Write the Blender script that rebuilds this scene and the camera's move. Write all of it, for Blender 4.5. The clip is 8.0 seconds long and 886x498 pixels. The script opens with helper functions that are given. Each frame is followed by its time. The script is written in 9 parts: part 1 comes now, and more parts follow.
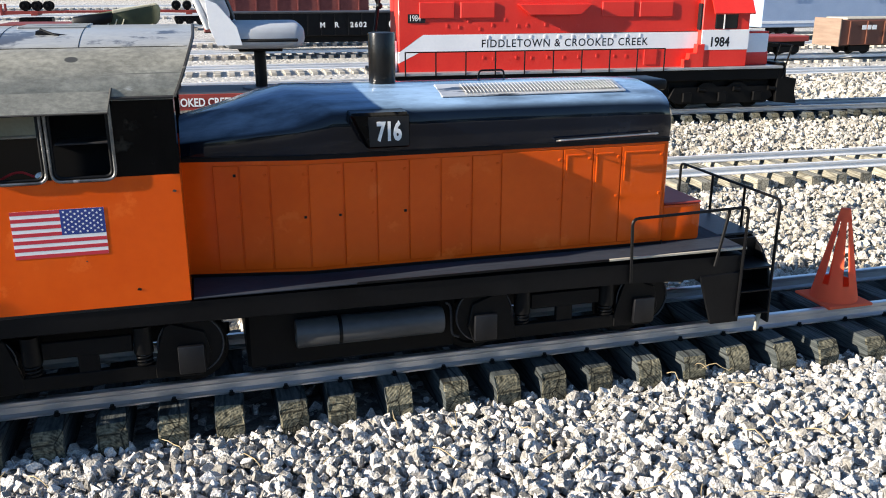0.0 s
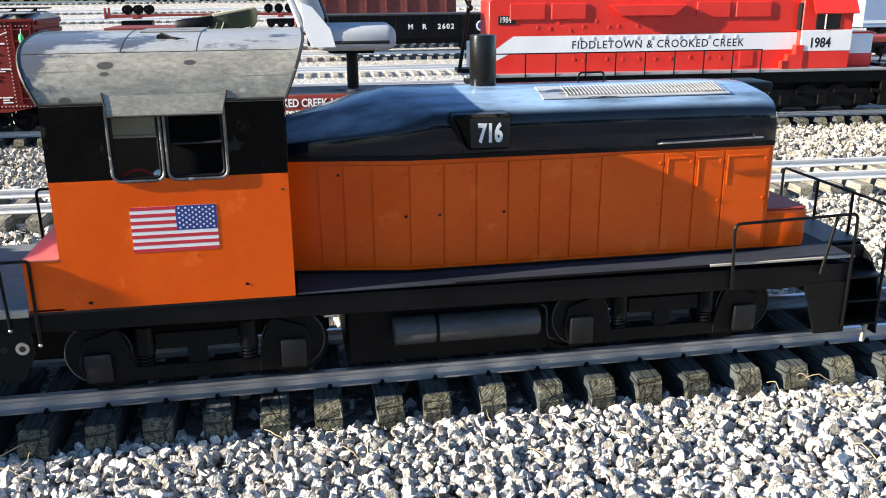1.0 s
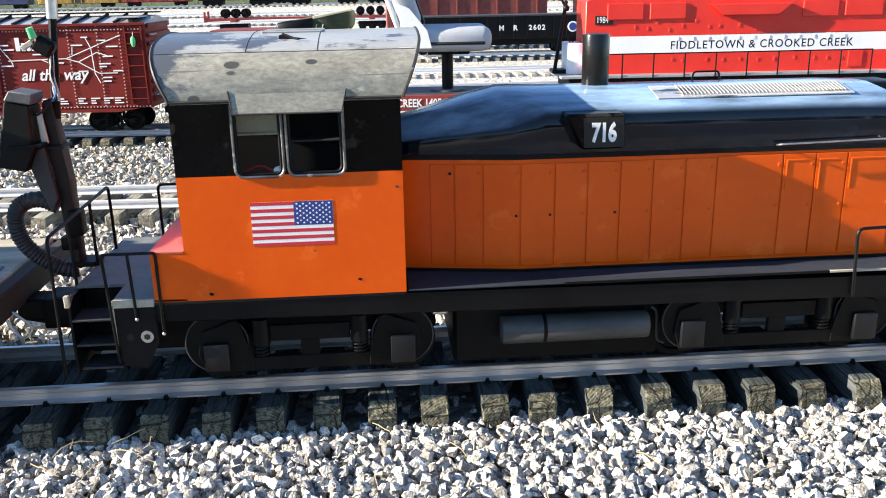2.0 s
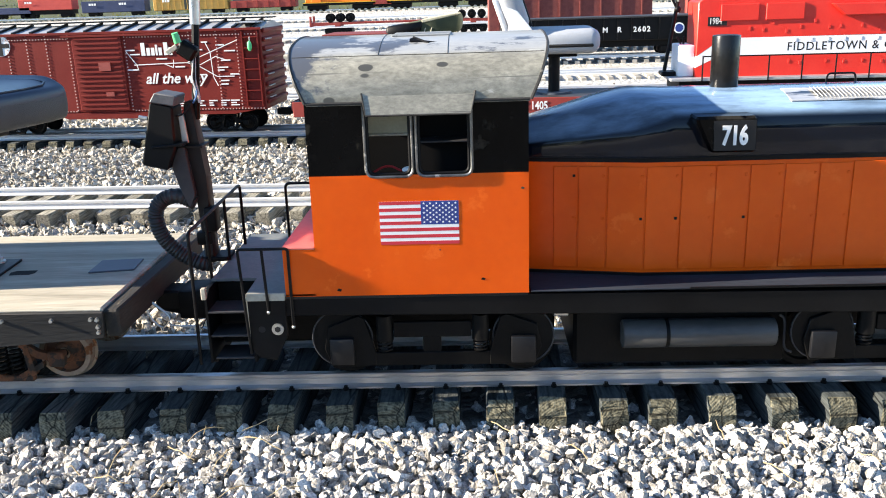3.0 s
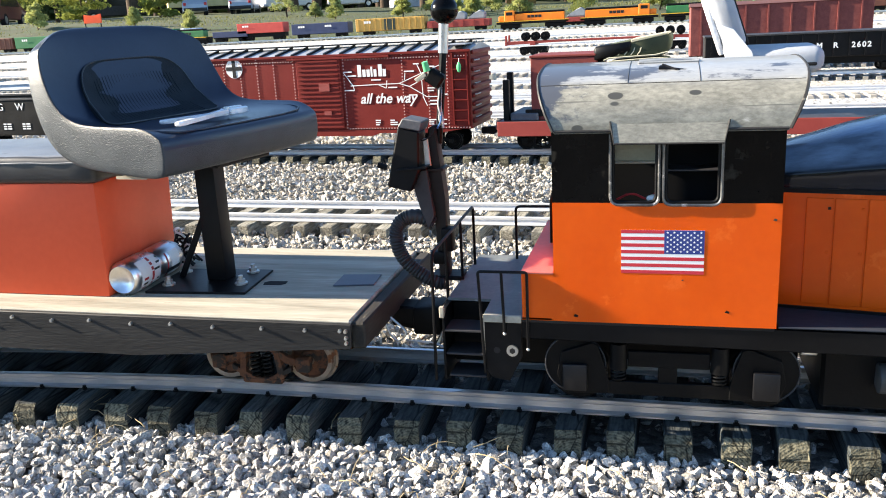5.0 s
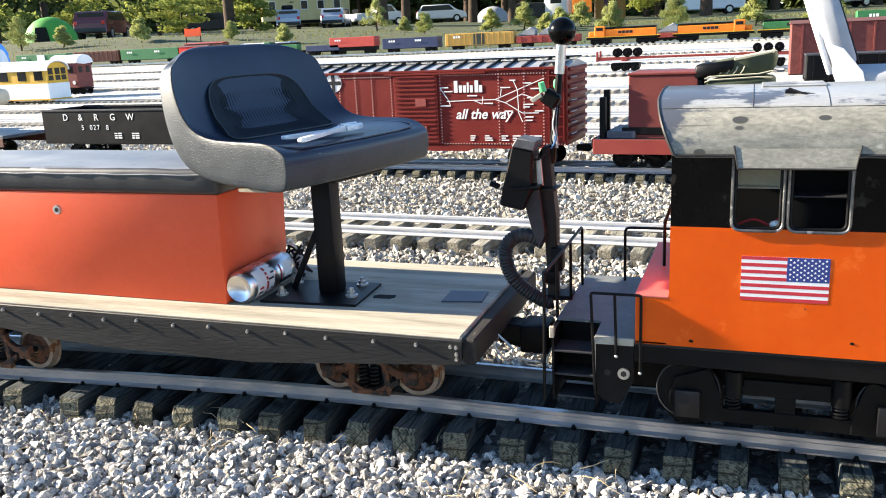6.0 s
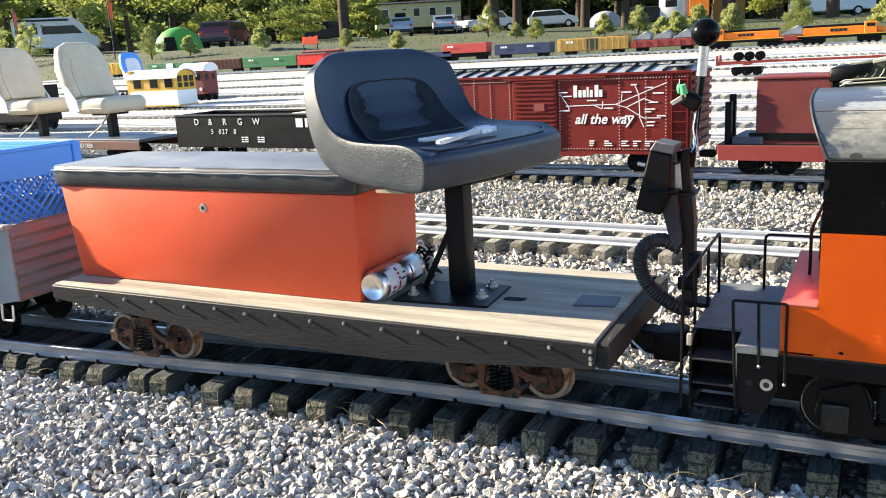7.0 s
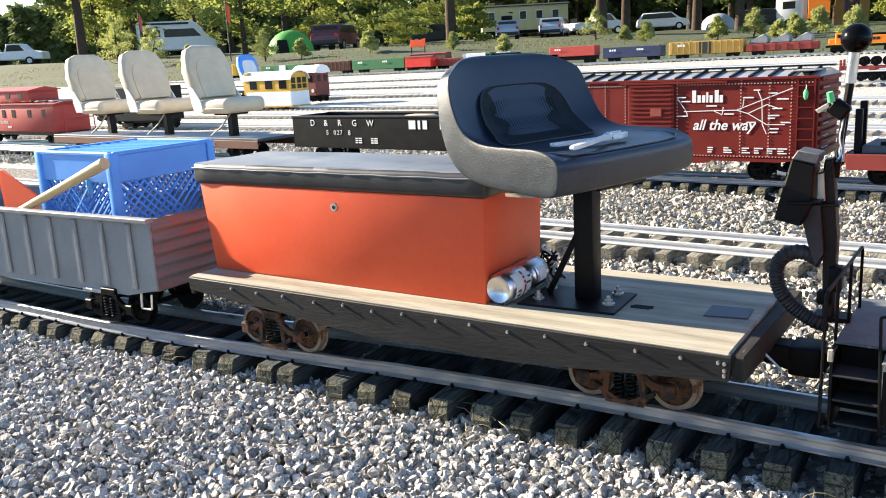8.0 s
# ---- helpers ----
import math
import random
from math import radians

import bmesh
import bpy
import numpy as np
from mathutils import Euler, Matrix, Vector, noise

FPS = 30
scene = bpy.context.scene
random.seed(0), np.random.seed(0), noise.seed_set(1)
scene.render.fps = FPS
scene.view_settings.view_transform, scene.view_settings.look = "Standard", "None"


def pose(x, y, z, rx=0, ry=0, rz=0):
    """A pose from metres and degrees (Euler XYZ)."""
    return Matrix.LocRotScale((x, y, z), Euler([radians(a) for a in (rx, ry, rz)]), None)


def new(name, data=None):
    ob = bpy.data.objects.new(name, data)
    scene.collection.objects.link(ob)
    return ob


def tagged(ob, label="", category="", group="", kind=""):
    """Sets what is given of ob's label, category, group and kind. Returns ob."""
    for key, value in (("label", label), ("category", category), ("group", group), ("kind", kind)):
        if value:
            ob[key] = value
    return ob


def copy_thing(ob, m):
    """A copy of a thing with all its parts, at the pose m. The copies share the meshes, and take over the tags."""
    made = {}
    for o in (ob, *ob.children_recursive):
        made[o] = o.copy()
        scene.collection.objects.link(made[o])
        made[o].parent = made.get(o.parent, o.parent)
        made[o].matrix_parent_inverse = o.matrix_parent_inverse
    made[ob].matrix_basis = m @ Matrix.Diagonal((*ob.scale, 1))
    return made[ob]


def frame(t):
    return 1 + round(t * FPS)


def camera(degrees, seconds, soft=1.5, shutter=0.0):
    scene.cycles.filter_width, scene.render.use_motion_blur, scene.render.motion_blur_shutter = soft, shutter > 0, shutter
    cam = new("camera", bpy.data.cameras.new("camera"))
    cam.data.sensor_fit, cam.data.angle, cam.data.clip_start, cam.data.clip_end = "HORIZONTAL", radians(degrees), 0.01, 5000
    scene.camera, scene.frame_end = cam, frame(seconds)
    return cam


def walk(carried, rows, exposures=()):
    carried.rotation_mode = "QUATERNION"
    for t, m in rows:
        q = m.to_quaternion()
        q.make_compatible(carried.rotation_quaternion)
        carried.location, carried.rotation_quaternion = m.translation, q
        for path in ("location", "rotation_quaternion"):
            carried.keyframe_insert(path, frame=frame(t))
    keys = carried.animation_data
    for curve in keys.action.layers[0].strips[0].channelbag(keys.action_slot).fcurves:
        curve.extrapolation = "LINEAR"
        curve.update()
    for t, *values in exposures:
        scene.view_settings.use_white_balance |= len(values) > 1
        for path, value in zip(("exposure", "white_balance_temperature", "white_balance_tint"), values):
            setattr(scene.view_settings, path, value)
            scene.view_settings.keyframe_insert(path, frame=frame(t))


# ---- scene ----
cam = camera(55.16, 8.0, soft=1.0)
# seconds, eye x y z, yaw (to the left from +y), pitch (up), roll
ROWS = [
    (0, 0.0085, 0.0088, 0.6968, -15.681, -17.427, 0.051),
    (0.5, -0.0078, 0.0067, 0.699, -12.569, -17.4, -0.273),
    (1, -0.0231, 0.0054, 0.6995, -10.054, -17.328, -0.48),
    (1.5, -0.0452, 0.0094, 0.6964, -7.206, -17.28, -0.835),
    (3, -0.1167, -0.0048, 0.6979, 2.282, -16.793, -1.844),
    (3.5, -0.1452, -0.0086, 0.7039, 5.834, -16.509, -2.295),
    (4, -0.1697, -0.0118, 0.71, 8.445, -16.358, -1.996),
    (4.5, -0.1876, -0.0156, 0.7122, 11.77, -15.862, -2.715),
    (6, -0.2574, -0.0493, 0.7326, 20.333, -14.008, -2.707),
    (6.5, -0.2802, -0.0596, 0.7277, 23.827, -13.605, -3.013),
    (7, -0.3004, -0.0776, 0.7305, 27.648, -13.248, -3.245),
    (7.5, -0.3182, -0.0965, 0.7365, 30.525, -12.93, -2.993),
    (8, -0.3425, -0.1155, 0.7375, 34.475, -12.702, -3.064),
]


def aimed(x, y, z, yaw, pitch, roll):
    m = pose(0, 0, 0, 0, 0, yaw) @ pose(0, 0, 0, 90 + pitch, 0, 0) @ pose(0, 0, 0, 0, 0, roll)
    return Matrix.Translation((x, y, z)) @ m


walk(cam, [(t, aimed(*r)) for t, *r in ROWS], exposures=[(0.0, 1.46, 6950, 10), (1.5, 1.84, 7100, 10), (3.0, 2.06, 7200, 10), (4.5, 2.12, 7250, 10), (6.0, 2.16, 7450, 10), (8.0, 1.98, 7600, 10)])

# ---- light ----
SUN_UP, SUN_ASIDE = radians(21.8), radians(5.0)
SUN_TRAVEL = Vector((math.cos(SUN_UP) * math.cos(SUN_ASIDE), math.cos(SUN_UP) * math.sin(SUN_ASIDE), -math.sin(SUN_UP)))
world = bpy.data.worlds.new("sky")
scene.world = world
world.use_nodes = True
wn = world.node_tree.nodes
sky = wn.new("ShaderNodeTexSky")
sky.sky_type = "NISHITA"
sky.sun_disc = False
sky.sun_elevation = SUN_UP
sky.sun_rotation = radians(270) - SUN_ASIDE
sky.air_density, sky.dust_density, sky.ozone_density = 0.9, 0.0, 4.5
wn["Background"].inputs["Strength"].default_value = 0.098
world.node_tree.links.new(sky.outputs[0], wn["Background"].inputs["Color"])
sun = new("sun", bpy.data.lights.new("sun", "SUN"))
sun.data.energy, sun.data.angle, sun.data.color = 4.8, radians(0.53), (1.0, 0.93, 0.83)
sun.matrix_world = Matrix.Translation((-8, 0, 6)) @ SUN_TRAVEL.to_track_quat("-Z", "Y").to_matrix().to_4x4()


# ---- materials ----
def nodes_of(name):
    m = bpy.data.materials.new(name)
    m.use_nodes = True
    return m, m.node_tree.nodes, m.node_tree.links, m.node_tree.nodes["Principled BSDF"]


def surface(name, a, b, rough=0.5, metal=0.0, scale=8.0, fine=90.0, bump=0.15, stretch=(1, 1, 1), spots=None, spot_at=0.62,
            vary=0.0, rough_to=None, coat=0.0, dist=0.002, spec=0.35):
    """Two colours mixed by coarse and fine noise, with relief; spots: a third colour in patches; vary: change from piece to piece."""
    m, n, l, p = nodes_of(name)
    tc = n.new("ShaderNodeTexCoord")
    mp = n.new("ShaderNodeMapping")
    mp.inputs["Scale"].default_value = stretch
    l.new(tc.outputs["Object"], mp.inputs["Vector"])
    big, small = n.new("ShaderNodeTexNoise"), n.new("ShaderNodeTexNoise")
    big.inputs["Scale"].default_value, big.inputs["Detail"].default_value = scale, 5
    small.inputs["Scale"].default_value, small.inputs["Detail"].default_value = fine, 4
    for t in (big, small):
        l.new(mp.outputs[0], t.inputs["Vector"])
    add = n.new("ShaderNodeMath")
    add.operation = "MULTIPLY_ADD"
    add.inputs[1].default_value = 0.45
    l.new(small.outputs["Fac"], add.inputs[0])
    l.new(big.outputs["Fac"], add.inputs[2])
    ramp = n.new("ShaderNodeValToRGB")
    ramp.color_ramp.elements[0].position, ramp.color_ramp.elements[1].position = 0.45, 1.0
    ramp.color_ramp.elements[0].color, ramp.color_ramp.elements[1].color = (*a, 1), (*b, 1)
    l.new(add.outputs[0], ramp.inputs[0])
    out = ramp.outputs[0]
    if spots:
        sp = n.new("ShaderNodeTexNoise")
        sp.inputs["Scale"].default_value, sp.inputs["Detail"].default_value = scale * 1.7, 6
        sp.inputs["Roughness"].default_value = 0.65
        l.new(mp.outputs[0], sp.inputs["Vector"])
        sr = n.new("ShaderNodeValToRGB")
        sr.color_ramp.elements[0].position, sr.color_ramp.elements[1].position = spot_at, spot_at + 0.06
        l.new(sp.outputs["Fac"], sr.inputs[0])
        mix = n.new("ShaderNodeMix")
        mix.data_type = "RGBA"
        mix.inputs["B"].default_value = (*spots, 1)
        l.new(sr.outputs[0], mix.inputs["Factor"])
        l.new(out, mix.inputs["A"])
        out = mix.outputs["Result"]
    if vary:
        oi, hs = n.new("ShaderNodeObjectInfo"), n.new("ShaderNodeHueSaturation")
        mr = n.new("ShaderNodeMapRange")
        mr.inputs["To Min"].default_value, mr.inputs["To Max"].default_value = 1 - vary, 1 + vary
        l.new(oi.outputs["Random"], mr.inputs["Value"])
        l.new(mr.outputs[0], hs.inputs["Value"])
        l.new(out, hs.inputs["Color"])
        out = hs.outputs[0]
    l.new(out, p.inputs["Base Color"])
    p.inputs["Metallic"].default_value = metal
    p.inputs["Specular IOR Level"].default_value = spec
    rr = n.new("ShaderNodeMapRange")
    rr.inputs["To Min"].default_value, rr.inputs["To Max"].default_value = rough, rough_to if rough_to is not None else min(1, rough + 0.15)
    l.new(big.outputs["Fac"], rr.inputs["Value"])
    l.new(rr.outputs[0], p.inputs["Roughness"])
    p.inputs["Coat Weight"].default_value = coat
    if bump:
        bp = n.new("ShaderNodeBump")
        bp.inputs["Strength"].default_value, bp.inputs["Distance"].default_value = bump, dist
        l.new(small.outputs["Fac"], bp.inputs["Height"])
        l.new(bp.outputs[0], p.inputs["Normal"])
    return m


def plain(name, c, rough=0.5, metal=0.0, coat=0.0, spec=0.3):
    return surface(name, tuple(v * 0.88 for v in c), c, rough, metal, 15, 160, 0.06, coat=coat, dist=0.001, spec=spec)


# The lighter spots paint in blotchy reflections of sunlit gravel.
ORANGE = surface("orange_paint", (0.66, 0.075, 0.004), (0.75, 0.098, 0.006), 0.12, 0, 9, 60, 0.03, dist=0.0006, spots=(0.77, 0.118, 0.014), spot_at=0.60, spec=0.26, rough_to=0.30)
# Brownish spots stand for scuffs and for reflections painted in.
BLACK_GLOSS = surface("black_gloss_paint", (0.001, 0.001, 0.0012), (0.004, 0.004, 0.0042), 0.06, 0, 9, 80, 0.05, rough_to=0.30, dist=0.0006, spec=0.10, spots=(0.024, 0.0215, 0.017), spot_at=0.56)
HOOD_TOP = surface("dusty_hood_top", (0.19, 0.20, 0.215), (0.56, 0.56, 0.545), 0.22, 0, 14, 120, 0.1, stretch=(0.35, 1.9, 1.9), spots=(0.022, 0.024, 0.027), spot_at=0.57, coat=1.0)
BLACK_FRAME = surface("black_frame_paint", (0.0018, 0.0019, 0.0025), (0.0055, 0.0056, 0.0062), 0.36, 0, 12, 110, 0.1, spots=(0.018, 0.017, 0.016), spot_at=0.74, spec=0.16)
BLACK_STEEL = surface("oily_black_steel", (0.0014, 0.0014, 0.0016), (0.0042, 0.004, 0.004), 0.42, 0.0, 20, 160, 0.2, spots=(0.018, 0.015, 0.012), spot_at=0.70, spec=0.13)
TANK_GREY = surface("dusty_tank", (0.022, 0.022, 0.024), (0.05, 0.05, 0.052), 0.42, 0, 10, 120, 0.1, spots=(0.10, 0.095, 0.085), spot_at=0.74, spec=0.25)
AIR_TANK = surface("dusty_air_tank", (0.030, 0.031, 0.032), (0.075, 0.075, 0.074), 0.34, 0, 14, 120, 0.1, stretch=(0.4, 1, 1), spots=(0.20, 0.19, 0.165), spot_at=0.68)
PALE_EDGE = surface("pale_worn_and_lit_edge", (0.30, 0.27, 0.21), (0.46, 0.42, 0.34), 0.6, 0, 20, 160, 0.2)
DUSTY_DECK = surface("dusty_black_plate", (0.016, 0.016, 0.020), (0.045, 0.044, 0.046), 0.42, 0, 9, 100, 0.1, spec=0.3, spots=(0.09, 0.085, 0.075), spot_at=0.68)
# Blue in this colour stands in for sky sheen on the walkway.
WALKWAY = surface("dusty_walkway_plate", (0.014, 0.017, 0.024), (0.036, 0.042, 0.055), 0.62, 0, 10, 110, 0.12, stretch=(0.5, 1.5, 1.5), spots=(0.075, 0.078, 0.08), spot_at=0.68, spec=0.08)
# Dust, with a tone raised to hold sunlight on the platform.
PLATFORM_DUST = surface("dusty_platform_plate", (0.065, 0.078, 0.085), (0.165, 0.18, 0.175), 0.5, 0, 12, 110, 0.15, spec=0.3, spots=(0.30, 0.295, 0.265), spot_at=0.64)
# Near-black: the shade inside the cab is put into the colour.
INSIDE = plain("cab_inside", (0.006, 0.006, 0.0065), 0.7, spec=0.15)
WINDOW_STEEL = surface("worn_window_frame", (0.06, 0.06, 0.06), (0.24, 0.24, 0.235), 0.28, 0.8, 22, 140, 0.1, spots=(0.50, 0.49, 0.47), spot_at=0.62, spec=0.3)
KHAKI = surface("khaki_fabric", (0.30, 0.29, 0.21), (0.42, 0.40, 0.30), 0.8, 0, 14, 220, 0.3)
GLOSS_BLACK_PIPE = surface("black_pipe", (0.003, 0.003, 0.003), (0.009, 0.009, 0.009), 0.16, 0, 16, 140, 0.1, spots=(0.12, 0.11, 0.09), spot_at=0.73, spec=0.3)
CHROME = surface("bright_steel", (0.5, 0.5, 0.5), (0.7, 0.7, 0.7), 0.22, 1.0, 30, 200, 0.05)
ZINC = surface("zinc_bolt", (0.42, 0.42, 0.40), (0.6, 0.6, 0.58), 0.35, 1.0, 40, 240, 0.1)
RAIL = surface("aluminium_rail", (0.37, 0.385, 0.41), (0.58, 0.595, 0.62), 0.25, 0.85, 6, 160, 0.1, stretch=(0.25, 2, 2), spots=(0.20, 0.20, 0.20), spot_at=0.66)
# Lit copy of RAIL: sunlight on the open tracks is in the colour.
RAIL_SUN = surface("sunlit_aluminium_rail", (0.58, 0.585, 0.59), (0.76, 0.765, 0.77), 0.42, 0.35, 6, 160, 0.1, stretch=(0.25, 2, 2), spots=(0.42, 0.42, 0.41), spot_at=0.68)
RUST = surface("rusty_truck", (0.045, 0.020, 0.012), (0.16, 0.060, 0.026), 0.75, 0.0, 22, 150, 0.4, spots=(0.022, 0.017, 0.014), spot_at=0.50)
WHEEL_STEEL = surface("worn_wheel_steel", (0.20, 0.15, 0.11), (0.38, 0.31, 0.25), 0.45, 0.6, 20, 150, 0.2, spots=(0.17, 0.07, 0.03), spot_at=0.58)
DECK_WOOD = surface("weathered_deck_board", (0.19, 0.172, 0.130), (0.46, 0.425, 0.345), 0.8, 0, 7, 55, 0.5, stretch=(0.4, 4, 4), spots=(0.13, 0.105, 0.07), spot_at=0.66)
DECK_SIDE = surface("black_painted_board", (0.006, 0.006, 0.0065), (0.020, 0.0195, 0.019), 0.5, 0, 6, 90, 0.35, stretch=(0.5, 3, 3), spots=(0.13, 0.115, 0.095), spot_at=0.745, spec=0.3)
BEAM_WOOD = surface("worn_end_beam", (0.012, 0.011, 0.010), (0.045, 0.040, 0.033), 0.7, 0, 9, 90, 0.3, stretch=(3, 0.5, 3), spots=(0.16, 0.14, 0.105), spot_at=0.66, spec=0.25)
BOX_RED = surface("orange_red_box_paint", (0.70, 0.085, 0.032), (0.79, 0.112, 0.044), 0.36, 0, 5, 70, 0.03, spots=(0.82, 0.20, 0.11), spot_at=0.68, dist=0.0006, spec=0.25)
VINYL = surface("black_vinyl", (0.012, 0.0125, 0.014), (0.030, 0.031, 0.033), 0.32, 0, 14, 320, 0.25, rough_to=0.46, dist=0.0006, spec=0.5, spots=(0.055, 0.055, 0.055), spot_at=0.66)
# Top faces paler: sheen towards the sun is put into the colour.
VINYL_TOP = surface("sheen_toned_vinyl", (0.10, 0.105, 0.11), (0.21, 0.215, 0.22), 0.36, 0, 9, 300, 0.25, rough_to=0.5, dist=0.0006, spec=0.5, spots=(0.06, 0.062, 0.066), spot_at=0.62)
# Side colour is lifted to hold the sunlight on the grain.
SEAT_PLASTIC = surface("grained_black_plastic", (0.015, 0.022, 0.028), (0.034, 0.043, 0.050), 0.34, 0, 30, 600, 0.7, rough_to=0.46, dist=0.0013, spec=0.36)
# The blue of the reflected sky is put into the top colour.
SEAT_TOP = surface("sky_tinted_black_plastic", (0.006, 0.012, 0.026), (0.011, 0.021, 0.042), 0.24, 0, 12, 200, 0.08, rough_to=0.42, dist=0.0006, spec=0.42)
SEAT_PANEL = surface("dark_seat_panel", (0.011, 0.0165, 0.022), (0.020, 0.027, 0.034), 0.75, 0, 30, 380, 0.3, spec=0.12)
SILVER = surface("can_metal", (0.55, 0.55, 0.56), (0.72, 0.72, 0.73), 0.22, 1.0, 30, 160, 0.03)
RED_PRINT = plain("red_print", (0.45, 0.03, 0.03), 0.35)
WHITE = plain("white_print", (0.78, 0.78, 0.76), 0.45)
BLACK_PRINT = plain("black_print", (0.012, 0.012, 0.013), 0.4)
BLUE_PRINT = plain("blue_print", (0.025, 0.05, 0.22), 0.45)
FLAG_RED = plain("flag_red", (0.55, 0.035, 0.05), 0.45)
BOXCAR_RED = surface("mineral_red_paint", (0.13, 0.0105, 0.0075), (0.175, 0.018, 0.013), 0.42, 0, 8, 120, 0.05, spots=(0.22, 0.045, 0.032), spot_at=0.74, spec=0.2)
RED_PAINT = surface("bright_red_paint", (0.62, 0.022, 0.016), (0.70, 0.035, 0.022), 0.34, 0, 7, 90, 0.03, coat=0.15)
DULL_RED = surface("dull_red_paint", (0.22, 0.028, 0.022), (0.28, 0.042, 0.032), 0.5, 0, 8, 90, 0.06)
WHITE_PAINT = surface("white_paint", (0.70, 0.71, 0.73), (0.80, 0.80, 0.80), 0.38, 0, 7, 90, 0.03)
BLUE_PAINT = surface("pale_blue_paint", (0.25, 0.33, 0.46), (0.31, 0.39, 0.52), 0.5, 0, 5, 60, 0.05)
YELLOW = surface("yellow_paint", (0.58, 0.31, 0.025), (0.66, 0.38, 0.045), 0.45, 0, 8, 90, 0.05)
GREEN = surface("green_paint", (0.02, 0.13, 0.045), (0.03, 0.17, 0.06), 0.45, 0, 8, 90, 0.05)
NAVY = surface("navy_paint", (0.018, 0.03, 0.075), (0.028, 0.042, 0.10), 0.45, 0, 8, 90, 0.05)
BROWN = surface("brown_paint", (0.10, 0.035, 0.022), (0.14, 0.05, 0.03), 0.5, 0, 8, 90, 0.05)
CABLE = plain("black_rubber", (0.012, 0.012, 0.012), 0.6)
GREY_VINYL = surface("grey_boat_vinyl", (0.30, 0.32, 0.35), (0.38, 0.40, 0.43), 0.5, 0, 12, 240, 0.2)
BEIGE_VINYL = surface("beige_boat_vinyl", (0.54, 0.44, 0.31), (0.66, 0.55, 0.41), 0.5, 0, 10, 200, 0.2)
GONDOLA_GREY = surface("grey_gondola_paint", (0.20, 0.205, 0.21), (0.27, 0.275, 0.28), 0.5, 0, 9, 90, 0.1, spots=(0.32, 0.31, 0.30), spot_at=0.72)
CRATE_BLUE = surface("blue_crate_plastic", (0.07, 0.28, 0.74), (0.09, 0.34, 0.82), 0.35, 0, 10, 160, 0.05)
HANDLE_WOOD = surface("pale_handle_wood", (0.48, 0.33, 0.16), (0.62, 0.45, 0.24), 0.5, 0, 8, 70, 0.15, stretch=(0.5, 4, 4))
GLASS_DARK = plain("dark_window", (0.012, 0.013, 0.015), 0.08)
HOSE = surface("ribbed_hose", (0.012, 0.012, 0.013), (0.03, 0.03, 0.03), 0.45, 0, 20, 140, 0.1)
GREEN_TAG = plain("green_tag", (0.10, 0.55, 0.22), 0.4)


